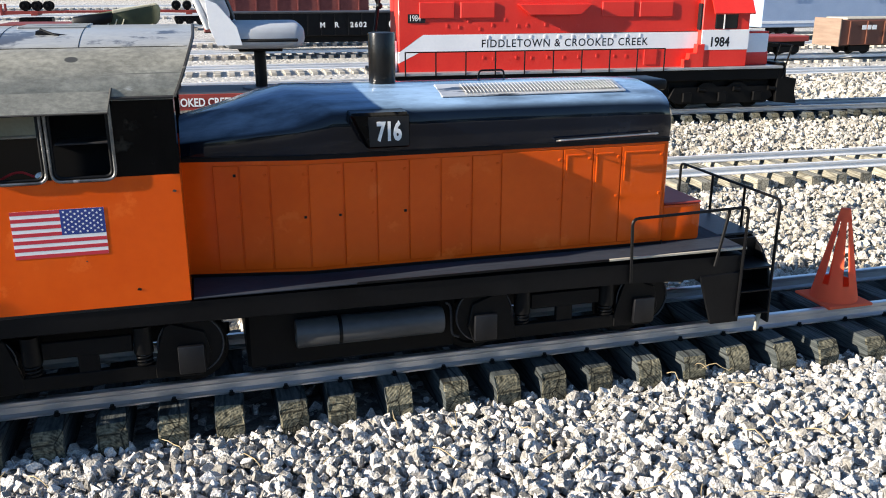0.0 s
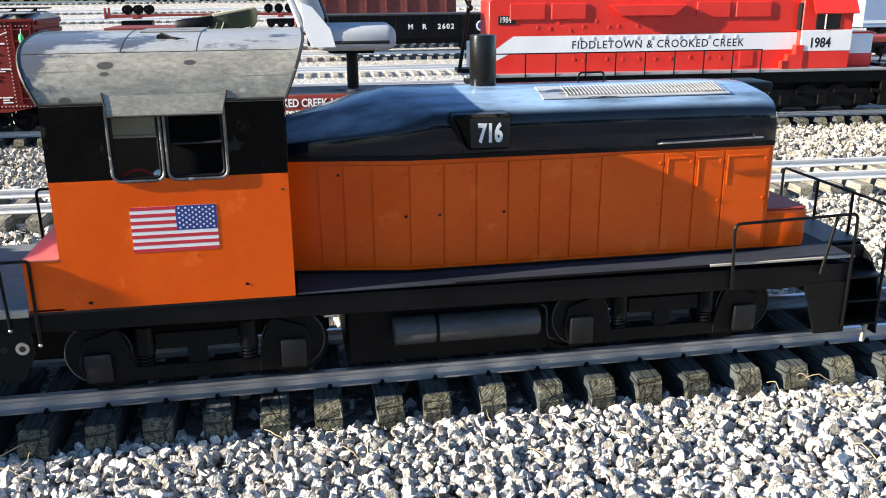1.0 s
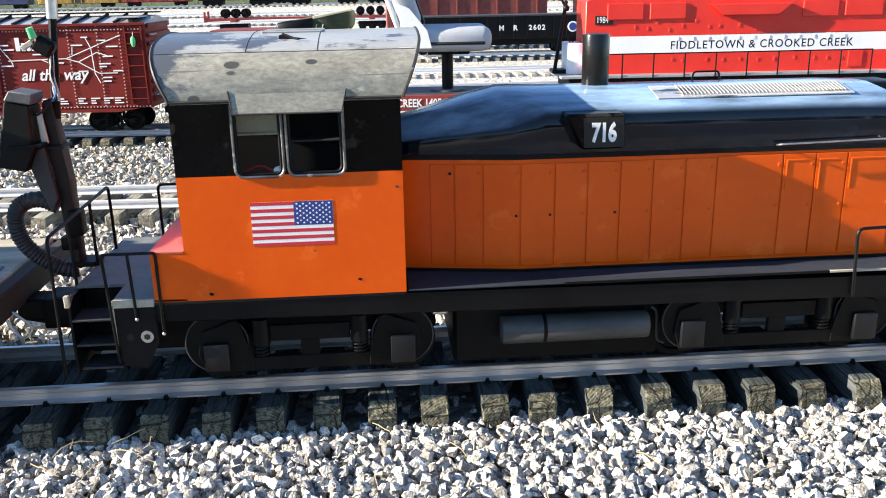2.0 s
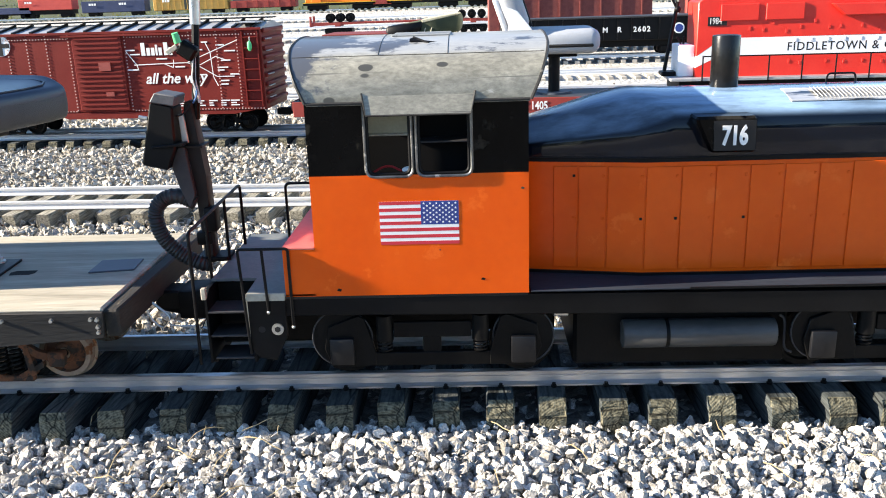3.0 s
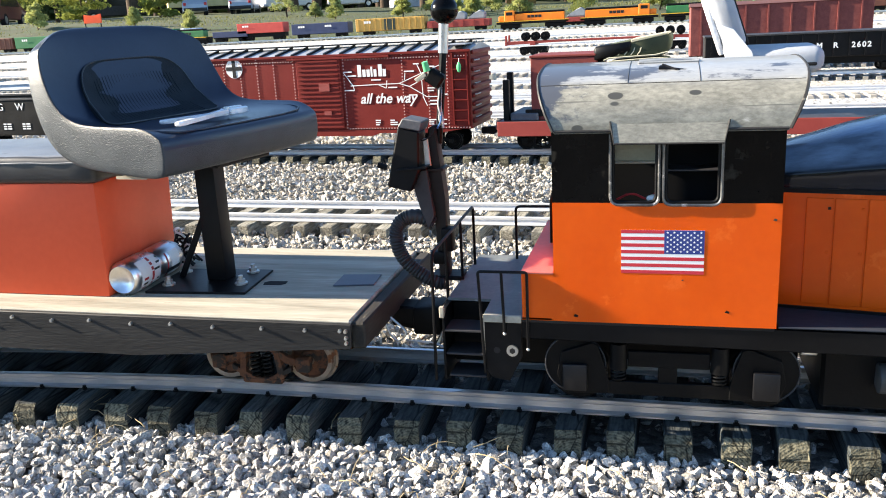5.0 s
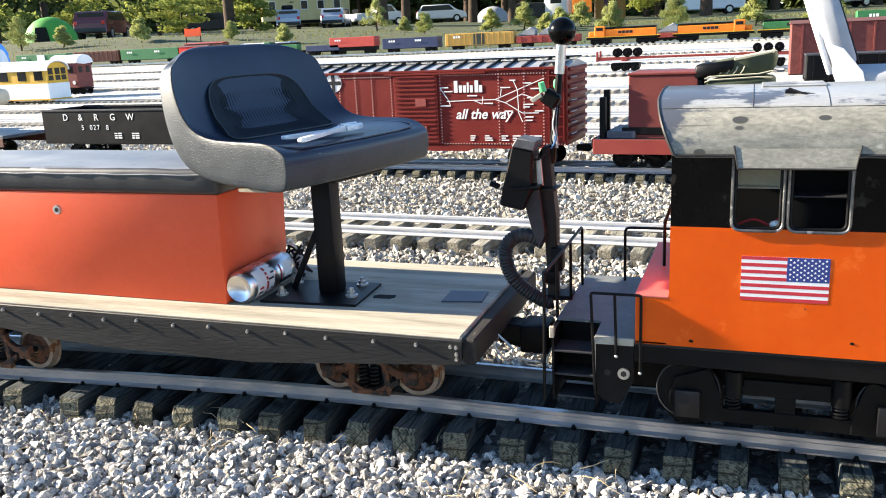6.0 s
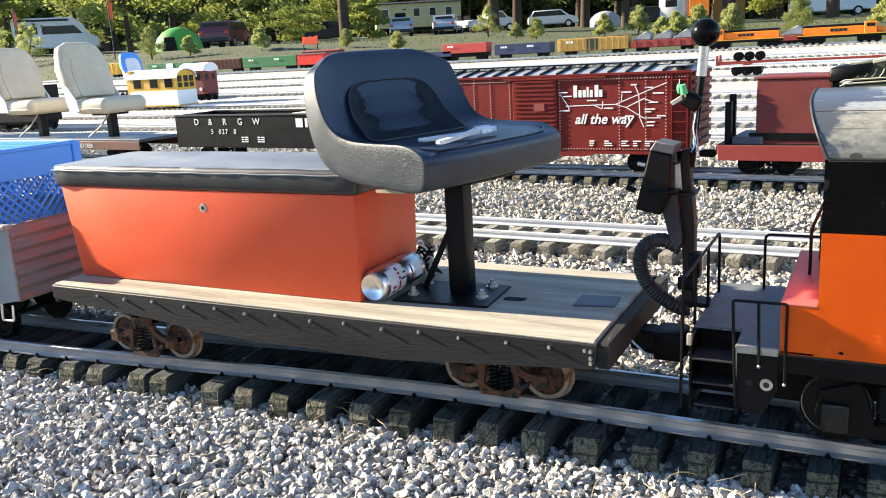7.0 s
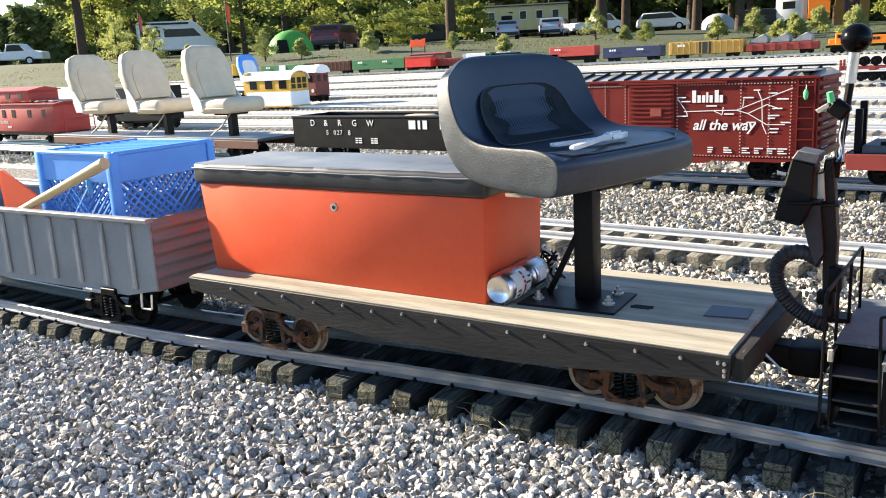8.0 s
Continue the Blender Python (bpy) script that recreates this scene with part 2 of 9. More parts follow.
def tie_material(name, dark, pale, deep=0.7):
    """Weathered timber: growth rings on the cut ends, long grain and cracks elsewhere."""
    m, n, l, p = nodes_of(name)
    tc, oi = n.new("ShaderNodeTexCoord"), n.new("ShaderNodeObjectInfo")
    off = n.new("ShaderNodeVectorMath")
    off.operation = "MULTIPLY_ADD"
    off.inputs[1].default_value = (1, 1, 1)
    comb = n.new("ShaderNodeCombineXYZ")
    sc = n.new("ShaderNodeMath")
    sc.operation = "MULTIPLY"
    sc.inputs[1].default_value = 0.05
    l.new(oi.outputs["Random"], sc.inputs[0])
    l.new(sc.outputs[0], comb.inputs[0])
    l.new(sc.outputs[0], comb.inputs[2])
    l.new(tc.outputs["Object"], off.inputs[0])
    l.new(comb.outputs[0], off.inputs[2])
    ring = n.new("ShaderNodeTexWave")
    ring.wave_type, ring.rings_direction = "RINGS", "Y"
    ring.inputs["Scale"].default_value, ring.inputs["Distortion"].default_value, ring.inputs["Detail"].default_value = 75, 5.0, 4
    l.new(off.outputs[0], ring.inputs["Vector"])
    grain = n.new("ShaderNodeTexNoise")
    mp = n.new("ShaderNodeMapping")
    mp.inputs["Scale"].default_value = (60, 5, 60)
    l.new(off.outputs[0], mp.inputs["Vector"])
    l.new(mp.outputs[0], grain.inputs["Vector"])
    grain.inputs["Scale"].default_value, grain.inputs["Detail"].default_value = 3, 6
    mix = n.new("ShaderNodeMix")
    mix.data_type = "FLOAT"
    mix.inputs[0].default_value = 0.88
    l.new(ring.outputs["Fac"], mix.inputs[2])
    l.new(grain.outputs["Fac"], mix.inputs[3])
    ramp = n.new("ShaderNodeValToRGB")
    e = ramp.color_ramp.elements
    e[0].position, e[0].color = 0.30, (*dark, 1)
    e[1].position, e[1].color = 0.70, (*pale, 1)
    l.new(mix.outputs[0], ramp.inputs[0])
    hs, mr = n.new("ShaderNodeHueSaturation"), n.new("ShaderNodeMapRange")
    mr.inputs["To Min"].default_value, mr.inputs["To Max"].default_value = 0.7, 1.25
    l.new(oi.outputs["Random"], mr.inputs["Value"])
    l.new(mr.outputs[0], hs.inputs["Value"])
    l.new(ramp.outputs[0], hs.inputs["Color"])
    # drying cracks: thin dark veins
    crack, cr, cm = n.new("ShaderNodeTexVoronoi"), n.new("ShaderNodeValToRGB"), n.new("ShaderNodeMix")
    crack.feature = "DISTANCE_TO_EDGE"
    crack.inputs["Scale"].default_value = 1.0
    cp = n.new("ShaderNodeMapping")
    cp.inputs["Scale"].default_value = (24, 3, 21)
    l.new(off.outputs[0], cp.inputs["Vector"])
    l.new(cp.outputs[0], crack.inputs["Vector"])
    cr.color_ramp.elements[0].position, cr.color_ramp.elements[0].color = 0.008, (0.08, 0.08, 0.08, 1)
    cr.color_ramp.elements[1].position, cr.color_ramp.elements[1].color = 0.04, (1, 1, 1, 1)
    l.new(crack.outputs["Distance"], cr.inputs[0])
    cm.data_type, cm.blend_type = "RGBA", "MULTIPLY"
    cm.inputs["Factor"].default_value = deep
    l.new(hs.outputs[0], cm.inputs["A"])
    l.new(cr.outputs[0], cm.inputs["B"])
    l.new(cm.outputs["Result"], p.inputs["Base Color"])
    p.inputs["Roughness"].default_value = 0.9
    p.inputs["Specular IOR Level"].default_value = 0.2
    bp = n.new("ShaderNodeBump")
    bp.inputs["Strength"].default_value, bp.inputs["Distance"].default_value = 0.8, 0.003
    l.new(mix.outputs[0], bp.inputs["Height"])
    l.new(bp.outputs[0], p.inputs["Normal"])
    return m


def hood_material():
    """Gloss black paint under pale dust, which lies on what faces up and is rubbed off in streaks; skylight blue is in
    both colours.
    """
    m, n, l, p = nodes_of("dusty_sky_toned_hood_paint")
    tc, geo, sep = n.new("ShaderNodeTexCoord"), n.new("ShaderNodeNewGeometry"), n.new("ShaderNodeSeparateXYZ")
    l.new(geo.outputs["Normal"], sep.inputs[0])

    def noise(scale, detail, stretch):
        mp, t = n.new("ShaderNodeMapping"), n.new("ShaderNodeTexNoise")
        mp.inputs["Scale"].default_value = stretch
        t.inputs["Scale"].default_value, t.inputs["Detail"].default_value, t.inputs["Roughness"].default_value = scale, detail, 0.62
        l.new(tc.outputs["Object"], mp.inputs["Vector"])
        l.new(mp.outputs[0], t.inputs["Vector"])
        return t.outputs["Fac"]

    def math_node(op, a, b):
        x = n.new("ShaderNodeMath")
        x.operation = op
        for k, v in enumerate((a, b)):
            if isinstance(v, (int, float)):
                x.inputs[k].default_value = v
            else:
                l.new(v, x.inputs[k])
        return x.outputs[0]

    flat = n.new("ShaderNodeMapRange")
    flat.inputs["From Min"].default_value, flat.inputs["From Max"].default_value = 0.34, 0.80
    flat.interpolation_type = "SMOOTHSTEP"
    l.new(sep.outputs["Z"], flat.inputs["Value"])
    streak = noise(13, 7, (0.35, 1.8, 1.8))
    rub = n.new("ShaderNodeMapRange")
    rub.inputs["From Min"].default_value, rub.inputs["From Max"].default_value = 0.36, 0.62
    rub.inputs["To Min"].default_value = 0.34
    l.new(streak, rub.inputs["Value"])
    place, slope_thin = n.new("ShaderNodeSeparateXYZ"), n.new("ShaderNodeMapRange")
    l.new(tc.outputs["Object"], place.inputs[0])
    # Film thinned in colour on the sloped end, where the cab's shade falls.
    slope_thin.inputs["From Min"].default_value, slope_thin.inputs["From Max"].default_value = 0.16, 0.34
    slope_thin.inputs["To Min"].default_value = 0.66
    l.new(place.outputs["X"], slope_thin.inputs["Value"])
    dust = math_node("MULTIPLY", math_node("MULTIPLY", flat.outputs[0], rub.outputs[0]), slope_thin.outputs[0])
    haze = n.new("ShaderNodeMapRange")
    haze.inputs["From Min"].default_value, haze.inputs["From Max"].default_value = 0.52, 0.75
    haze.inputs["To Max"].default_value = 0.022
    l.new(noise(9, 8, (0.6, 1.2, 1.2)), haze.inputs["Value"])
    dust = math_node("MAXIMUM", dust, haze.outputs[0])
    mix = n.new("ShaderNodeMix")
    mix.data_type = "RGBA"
    # Blue in paint and dust stands in for skylight on the hood.
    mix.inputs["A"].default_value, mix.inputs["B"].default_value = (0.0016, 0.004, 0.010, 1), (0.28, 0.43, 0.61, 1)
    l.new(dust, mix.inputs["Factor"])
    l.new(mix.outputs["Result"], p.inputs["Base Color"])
    rr = n.new("ShaderNodeMapRange")
    rr.inputs["To Min"].default_value, rr.inputs["To Max"].default_value = 0.10, 0.34
    l.new(dust, rr.inputs["Value"])
    l.new(rr.outputs[0], p.inputs["Roughness"])
    p.inputs["Specular IOR Level"].default_value = 0.18
    p.inputs["Coat Weight"].default_value, p.inputs["Coat Roughness"].default_value = 0.3, 0.05
    bp = n.new("ShaderNodeBump")
    bp.inputs["Strength"].default_value, bp.inputs["Distance"].default_value = 0.02, 0.0005
    l.new(streak, bp.inputs["Height"])
    l.new(bp.outputs[0], p.inputs["Normal"])
    return m


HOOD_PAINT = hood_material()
# Copies of one timber: shade dark in TIE, sunlight pale in TIE_SUN.
TIE = tie_material("weathered_shaded_tie", (0.018, 0.023, 0.024), (0.080, 0.089, 0.088), 0.85)
# Cut ends paler than tops: sunlight on them is put into the colour.
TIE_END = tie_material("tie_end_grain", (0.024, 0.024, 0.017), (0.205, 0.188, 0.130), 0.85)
TIE_SUN = tie_material("sunlit_tie", (0.085, 0.078, 0.058), (0.38, 0.355, 0.285), 0.5)


def roof_material():
    """Weathered olive-grey roof paint: dark navy flaking along the crown, oval bare spots, fine scratches, painted
    crown sheen.
    """
    m, n, l, p = nodes_of("weathered_roof_paint")
    tc = n.new("ShaderNodeTexCoord")

    def noise(scale, detail, stretch):
        mp, t = n.new("ShaderNodeMapping"), n.new("ShaderNodeTexNoise")
        mp.inputs["Scale"].default_value = stretch
        t.inputs["Scale"].default_value, t.inputs["Detail"].default_value, t.inputs["Roughness"].default_value = scale, detail, 0.65
        l.new(tc.outputs["Object"], mp.inputs["Vector"])
        l.new(mp.outputs[0], t.inputs["Vector"])
        return t.outputs["Fac"]

    def ramp(fac, a, b, lo, hi):
        r = n.new("ShaderNodeValToRGB")
        r.color_ramp.elements[0].position, r.color_ramp.elements[1].position = lo, hi
        r.color_ramp.elements[0].color, r.color_ramp.elements[1].color = (*a, 1), (*b, 1)
        l.new(fac, r.inputs[0])
        return r.outputs[0]

    def mixed(fac, a, b):
        x = n.new("ShaderNodeMix")
        x.data_type = "RGBA"
        l.new(fac, x.inputs["Factor"])
        l.new(a, x.inputs["A"])
        x.inputs["B"].default_value = (*b, 1)
        return x.outputs["Result"]

    base = ramp(noise(22, 9, (0.5, 1.3, 1.3)), (0.150, 0.145, 0.118), (0.300, 0.288, 0.236), 0.30, 0.72)
    grit, gm = ramp(noise(150, 5, (0.6, 1.2, 1.2)), (0.72, 0.72, 0.71), (1.18, 1.18, 1.18), 0.36, 0.66), n.new("ShaderNodeMix")
    gm.data_type, gm.blend_type = "RGBA", "MULTIPLY"
    gm.inputs["Factor"].default_value = 1.0
    l.new(base, gm.inputs["A"])
    l.new(grit, gm.inputs["B"])
    base = gm.outputs["Result"]
    base = mixed(ramp(noise(30, 3, (0.18, 2.4, 2.4)), (0, 0, 0), (0.7, 0.7, 0.7), 0.64, 0.69), base, (0.075, 0.073, 0.064))
    base = mixed(ramp(noise(48, 4, (0.10, 1.5, 1.5)), (0, 0, 0), (0.75, 0.75, 0.75), 0.63, 0.67), base, (0.07, 0.068, 0.058))
    base = mixed(ramp(noise(75, 2, (0.05, 1.6, 1.6)), (0, 0, 0), (0.8, 0.8, 0.8), 0.66, 0.70), base, (0.095, 0.092, 0.08))
    sep, hi = n.new("ShaderNodeSeparateXYZ"), n.new("ShaderNodeMath")
    l.new(tc.outputs["Object"], sep.inputs[0])
    hi.operation = "MULTIPLY_ADD"
    hi.inputs[1].default_value, hi.inputs[2].default_value = 2.4, -1.44
    l.new(sep.outputs["Z"], hi.inputs[0])
    end, west = n.new("ShaderNodeMapRange"), n.new("ShaderNodeMath")
    end.inputs["From Min"].default_value, end.inputs["From Max"].default_value = -0.30, -0.40
    end.inputs["To Max"].default_value = 0.22
    l.new(sep.outputs["X"], end.inputs["Value"])
    l.new(hi.outputs[0], west.inputs[0])
    l.new(end.outputs[0], west.inputs[1])
    both = n.new("ShaderNodeMath")
    l.new(noise(11, 8, (0.8, 1.2, 1.2)), both.inputs[0])
    l.new(west.outputs[0], both.inputs[1])
    # Paler blue-grey above the seam stands in for sky gloss on the crown.
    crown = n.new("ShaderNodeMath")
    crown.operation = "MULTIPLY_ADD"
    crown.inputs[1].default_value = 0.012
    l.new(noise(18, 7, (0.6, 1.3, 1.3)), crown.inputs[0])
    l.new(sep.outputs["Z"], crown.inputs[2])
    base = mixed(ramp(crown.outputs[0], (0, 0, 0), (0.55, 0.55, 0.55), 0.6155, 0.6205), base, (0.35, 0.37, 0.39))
    flake = ramp(both.outputs[0], (0, 0, 0), (1, 1, 1), 0.605, 0.655)
    base = mixed(flake, base, (0.060, 0.066, 0.078))
    bright = ramp(noise(24, 6, (0.45, 1.6, 1.6)), (0, 0, 0), (1, 1, 1), 0.64, 0.70)
    base = mixed(bright, base, (0.50, 0.485, 0.44))
    v, mp = n.new("ShaderNodeTexVoronoi"), n.new("ShaderNodeMapping")
    v.inputs["Scale"].default_value = 1.0
    mp.inputs["Scale"].default_value = (19, 30, 30)
    l.new(tc.outputs["Object"], mp.inputs["Vector"])
    l.new(mp.outputs[0], v.inputs["Vector"])
    spot = ramp(v.outputs["Distance"], (1, 1, 1), (0, 0, 0), 0.20, 0.23)
    pick, some = n.new("ShaderNodeSeparateColor"), n.new("ShaderNodeMath")
    l.new(v.outputs["Color"], pick.inputs[0])
    some.operation = "MULTIPLY"
    l.new(ramp(pick.outputs[0], (0, 0, 0), (1, 1, 1), 0.70, 0.71), some.inputs[0])
    l.new(spot, some.inputs[1])
    base = mixed(some.outputs[0], base, (0.048, 0.047, 0.040))
    l.new(base, p.inputs["Base Color"])
    p.inputs["Roughness"].default_value = 0.46
    p.inputs["Coat Weight"].default_value, p.inputs["Coat Roughness"].default_value = 0.3, 0.12
    bp = n.new("ShaderNodeBump")
    bp.inputs["Strength"].default_value, bp.inputs["Distance"].default_value = 0.25, 0.001
    l.new(base, bp.inputs["Height"])
    l.new(bp.outputs[0], p.inputs["Normal"])
    return m


CAB_ROOF = roof_material()


def gravel_material(name, island, dark, pale):
    """Crushed pale granite: grey from stone to stone, speckled, dusty."""
    m, n, l, p = nodes_of(name)
    tc = n.new("ShaderNodeTexCoord")
    speck, patch = n.new("ShaderNodeTexNoise"), n.new("ShaderNodeTexNoise")
    speck.inputs["Scale"].default_value, speck.inputs["Detail"].default_value = 260, 4
    patch.inputs["Scale"].default_value, patch.inputs["Detail"].default_value = 2.2, 4
    l.new(tc.outputs["Object"], speck.inputs["Vector"])
    l.new(tc.outputs["Object"], patch.inputs["Vector"])
    ramp = n.new("ShaderNodeValToRGB")
    e = ramp.color_ramp.elements
    e[0].position, e[0].color = 0.0, (*dark, 1)
    e[1].position, e[1].color = 1.0, (*pale, 1)
    if island:
        g = n.new("ShaderNodeNewGeometry")
        l.new(g.outputs["Random Per Island"], ramp.inputs[0])
        height = speck.outputs["Fac"]
    else:
        v = n.new("ShaderNodeTexVoronoi")
        v.inputs["Scale"].default_value = 46
        l.new(tc.outputs["Object"], v.inputs["Vector"])
        sep = n.new("ShaderNodeSeparateColor")
        l.new(v.outputs["Color"], sep.inputs[0])
        l.new(sep.outputs[0], ramp.inputs[0])
        neg = n.new("ShaderNodeMath")
        neg.operation = "MULTIPLY_ADD"
        neg.inputs[1].default_value, neg.inputs[2].default_value = -1.0, 1.0
        l.new(v.outputs["Distance"], neg.inputs[0])
        height = neg.outputs[0]
    hs, mr, mr2, mul = n.new("ShaderNodeHueSaturation"), n.new("ShaderNodeMapRange"), n.new("ShaderNodeMapRange"), n.new("ShaderNodeMath")
    mul.operation = "MULTIPLY"
    mr.inputs["From Min"].default_value, mr.inputs["From Max"].default_value = 0.3, 0.7
    mr.inputs["To Min"].default_value, mr.inputs["To Max"].default_value = 0.55, 1.2
    mr2.inputs["To Min"].default_value, mr2.inputs["To Max"].default_value = 0.8, 1.2
    l.new(speck.outputs["Fac"], mr.inputs["Value"])
    l.new(patch.outputs["Fac"], mr2.inputs["Value"])
    l.new(mr.outputs[0], mul.inputs[0])
    l.new(mr2.outputs[0], mul.inputs[1])
    l.new(mul.outputs[0], hs.inputs["Value"])
    l.new(ramp.outputs[0], hs.inputs["Color"])
    l.new(hs.outputs[0], p.inputs["Base Color"])
    p.inputs["Roughness"].default_value = 0.9
    bp = n.new("ShaderNodeBump")
    bp.inputs["Strength"].default_value, bp.inputs["Distance"].default_value = (1.0, 0.005) if island else (1.0, 0.012)
    l.new(height, bp.inputs["Height"])
    l.new(bp.outputs[0], p.inputs["Normal"])
    return m


STONE = gravel_material("mixed_crushed_stone", True, (0.17, 0.16, 0.142), (0.78, 0.755, 0.715))
PALE_STONE = gravel_material("pale_crushed_stone", True, (0.25, 0.225, 0.18), (0.70, 0.66, 0.585))
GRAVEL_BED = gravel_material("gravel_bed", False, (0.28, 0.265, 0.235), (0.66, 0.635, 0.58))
# Darker than GRAVEL_BED: shade in gaps between stones is put into the colour.
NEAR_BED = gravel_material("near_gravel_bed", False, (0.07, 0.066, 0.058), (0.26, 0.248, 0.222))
# Tree shade on the bank is put into this dark colour.
GRASS = surface("dry_grass", (0.025, 0.033, 0.011), (0.064, 0.070, 0.029), 0.9, 0, 0.8, 14, 0.6, spots=(0.04, 0.062, 0.02), spot_at=0.50, dist=0.02)


def leaf(name, a, b, through_light):
    """Foliage that lets part of the sunlight through."""
    m = surface(name, a, b, 0.7, 0, 0.6, 6, 0.0, spec=0.2)
    n, l = m.node_tree.nodes, m.node_tree.links
    p, out = n["Principled BSDF"], n["Material Output"]
    tr, mix = n.new("ShaderNodeBsdfTranslucent"), n.new("ShaderNodeMixShader")
    l.new(p.inputs["Base Color"].links[0].from_socket, tr.inputs["Color"])
    mix.inputs[0].default_value = through_light
    l.new(p.outputs[0], mix.inputs[1])
    l.new(tr.outputs[0], mix.inputs[2])
    l.new(mix.outputs[0], out.inputs["Surface"])
    return m


CONE_ORANGE = leaf("cone_plastic", (0.97, 0.165, 0.07), (0.98, 0.20, 0.09), 0.40)
LEAF_DARK = leaf("dark_needles", (0.055, 0.080, 0.028), (0.15, 0.18, 0.06), 0.35)
LEAF_OAK = leaf("oak_leaves", (0.17, 0.21, 0.045), (0.34, 0.36, 0.10), 0.5)
LEAF_YELLOW = leaf("yellow_green_needles", (0.25, 0.28, 0.085), (0.45, 0.46, 0.18), 0.45)
LEAF_TUFT = leaf("dry_grass_blades", (0.11, 0.12, 0.045), (0.20, 0.20, 0.085), 0.4)
BARK = surface("brown_bark", (0.035, 0.022, 0.014), (0.09, 0.06, 0.04), 0.9, 0, 5, 40, 0.8, stretch=(2, 2, 0.5), dist=0.02)


# ---- building helpers ----
def finish(bm, name, material, smooth=30):
    me = bpy.data.meshes.new(name)
    bmesh.ops.recalc_face_normals(bm, faces=bm.faces)
    bm.to_mesh(me)
    bm.free()
    for m in (material if isinstance(material, (list, tuple)) else [material]):
        me.materials.append(m)
    if not smooth:
        me.polygons.foreach_set("use_smooth", [False] * len(me.polygons))
    else:
        me.polygons.foreach_set("use_smooth", [True] * len(me.polygons))
        me.set_sharp_from_angle(angle=radians(smooth))
    return me


def part(name, bm, material, parent, label="", smooth=30):
    ob = new(name, finish(bm, name, material, smooth) if isinstance(bm, bmesh.types.BMesh) else bm)
    ob.parent = parent
    return tagged(ob, label)


def thing(name, label, category, at=(0, 0, 0), turn=0, group="", kind=""):
    ob = new(name)
    ob.empty_display_size = 0.05
    ob.matrix_basis = pose(*at, 0, 0, turn)
    return tagged(ob, label, category, group, kind)


def solo(name, bm, material, label, category, at=(0, 0, 0), turn=0, group="", kind="", smooth=30):
    ob = new(name, finish(bm, name, material, smooth) if isinstance(bm, bmesh.types.BMesh) else bm)
    ob.matrix_basis = pose(*at, 0, 0, turn)
    return tagged(ob, label, category, group, kind)


def box(lo, hi, bevel=0.0, seg=1, bm=None, m=None):
    bm = bm or bmesh.new()
    lo, hi = Vector(lo), Vector(hi)
    r = bmesh.ops.create_cube(bm, size=1.0, matrix=Matrix.Translation((lo + hi) / 2) @ Matrix.Diagonal((*(hi - lo), 1)))
    vs = r["verts"]
    if bevel:
        es = list({e for v in vs for e in v.link_edges})
        r = bmesh.ops.bevel(bm, geom=es, offset=bevel, segments=seg, profile=0.5, affect="EDGES")
        vs = list({v for f in r["faces"] for v in f.verts})
    if m is not None:
        bmesh.ops.transform(bm, matrix=m, verts=vs)
    return bm


def cyl(a, b, r, r2=None, seg=16, bm=None, bevel=0.0):
    bm = bm or bmesh.new()
    a, b = Vector(a), Vector(b)
    d = b - a
    m = Matrix.Translation((a + b) / 2) @ d.to_track_quat("Z", "Y").to_matrix().to_4x4()
    made = bmesh.ops.create_cone(bm, cap_ends=True, segments=seg, radius1=r, radius2=r if r2 is None else r2, depth=d.length, matrix=m)
    if bevel:
        es = [e for v in made["verts"] for e in v.link_edges if len([f for f in e.link_faces if len(f.verts) > 4]) == 1]
        bmesh.ops.bevel(bm, geom=list(set(es)), offset=bevel, segments=2, profile=0.5, affect="EDGES")
    return bm


def ball(at, r, bm=None, seg=16, squash=(1, 1, 1)):
    bm = bm or bmesh.new()
    bmesh.ops.create_uvsphere(bm, u_segments=seg, v_segments=max(6, seg // 2), radius=r, matrix=Matrix.Translation(at) @ Matrix.Diagonal((*squash, 1)))
    return bm


def tube(pts, r, seg=8, bm=None, ends=True):
    """A round bar swept along a line of points."""
    bm = bm or bmesh.new()
    pts = [Vector(p) for p in pts]
    rings = []
    up = None
    for i, p in enumerate(pts):
        d = (pts[min(i + 1, len(pts) - 1)] - pts[max(i - 1, 0)]).normalized()
        if up is None:
            up = d.orthogonal().normalized()
        up = (up - d * up.dot(d)).normalized()
        side = d.cross(up)
        rr = r[i] if isinstance(r, (list, tuple)) else r
        rings.append([bm.verts.new(p + (up * math.cos(a) + side * math.sin(a)) * rr) for a in (2 * math.pi * k / seg for k in range(seg))])
    for a, b in zip(rings, rings[1:]):
        for k in range(seg):
            bm.faces.new((a[k], a[(k + 1) % seg], b[(k + 1) % seg], b[k]))
    if ends:
        bm.faces.new(rings[0][::-1])
        bm.faces.new(rings[-1])
    return bm


def bent(pts, r=0.015, n=4):
    """The same line of points with rounded corners."""
    pts = [Vector(p) for p in pts]
    out = [pts[0]]
    for a, b, c in zip(pts, pts[1:], pts[2:]):
        p, q = b + (a - b).normalized() * min(r, (a - b).length / 2), b + (c - b).normalized() * min(r, (c - b).length / 2)
        out += [(p * (1 - t) + b * t) * (1 - t) + (b * (1 - t) + q * t) * t for t in (k / n for k in range(n + 1))]
    return out + [pts[-1]]


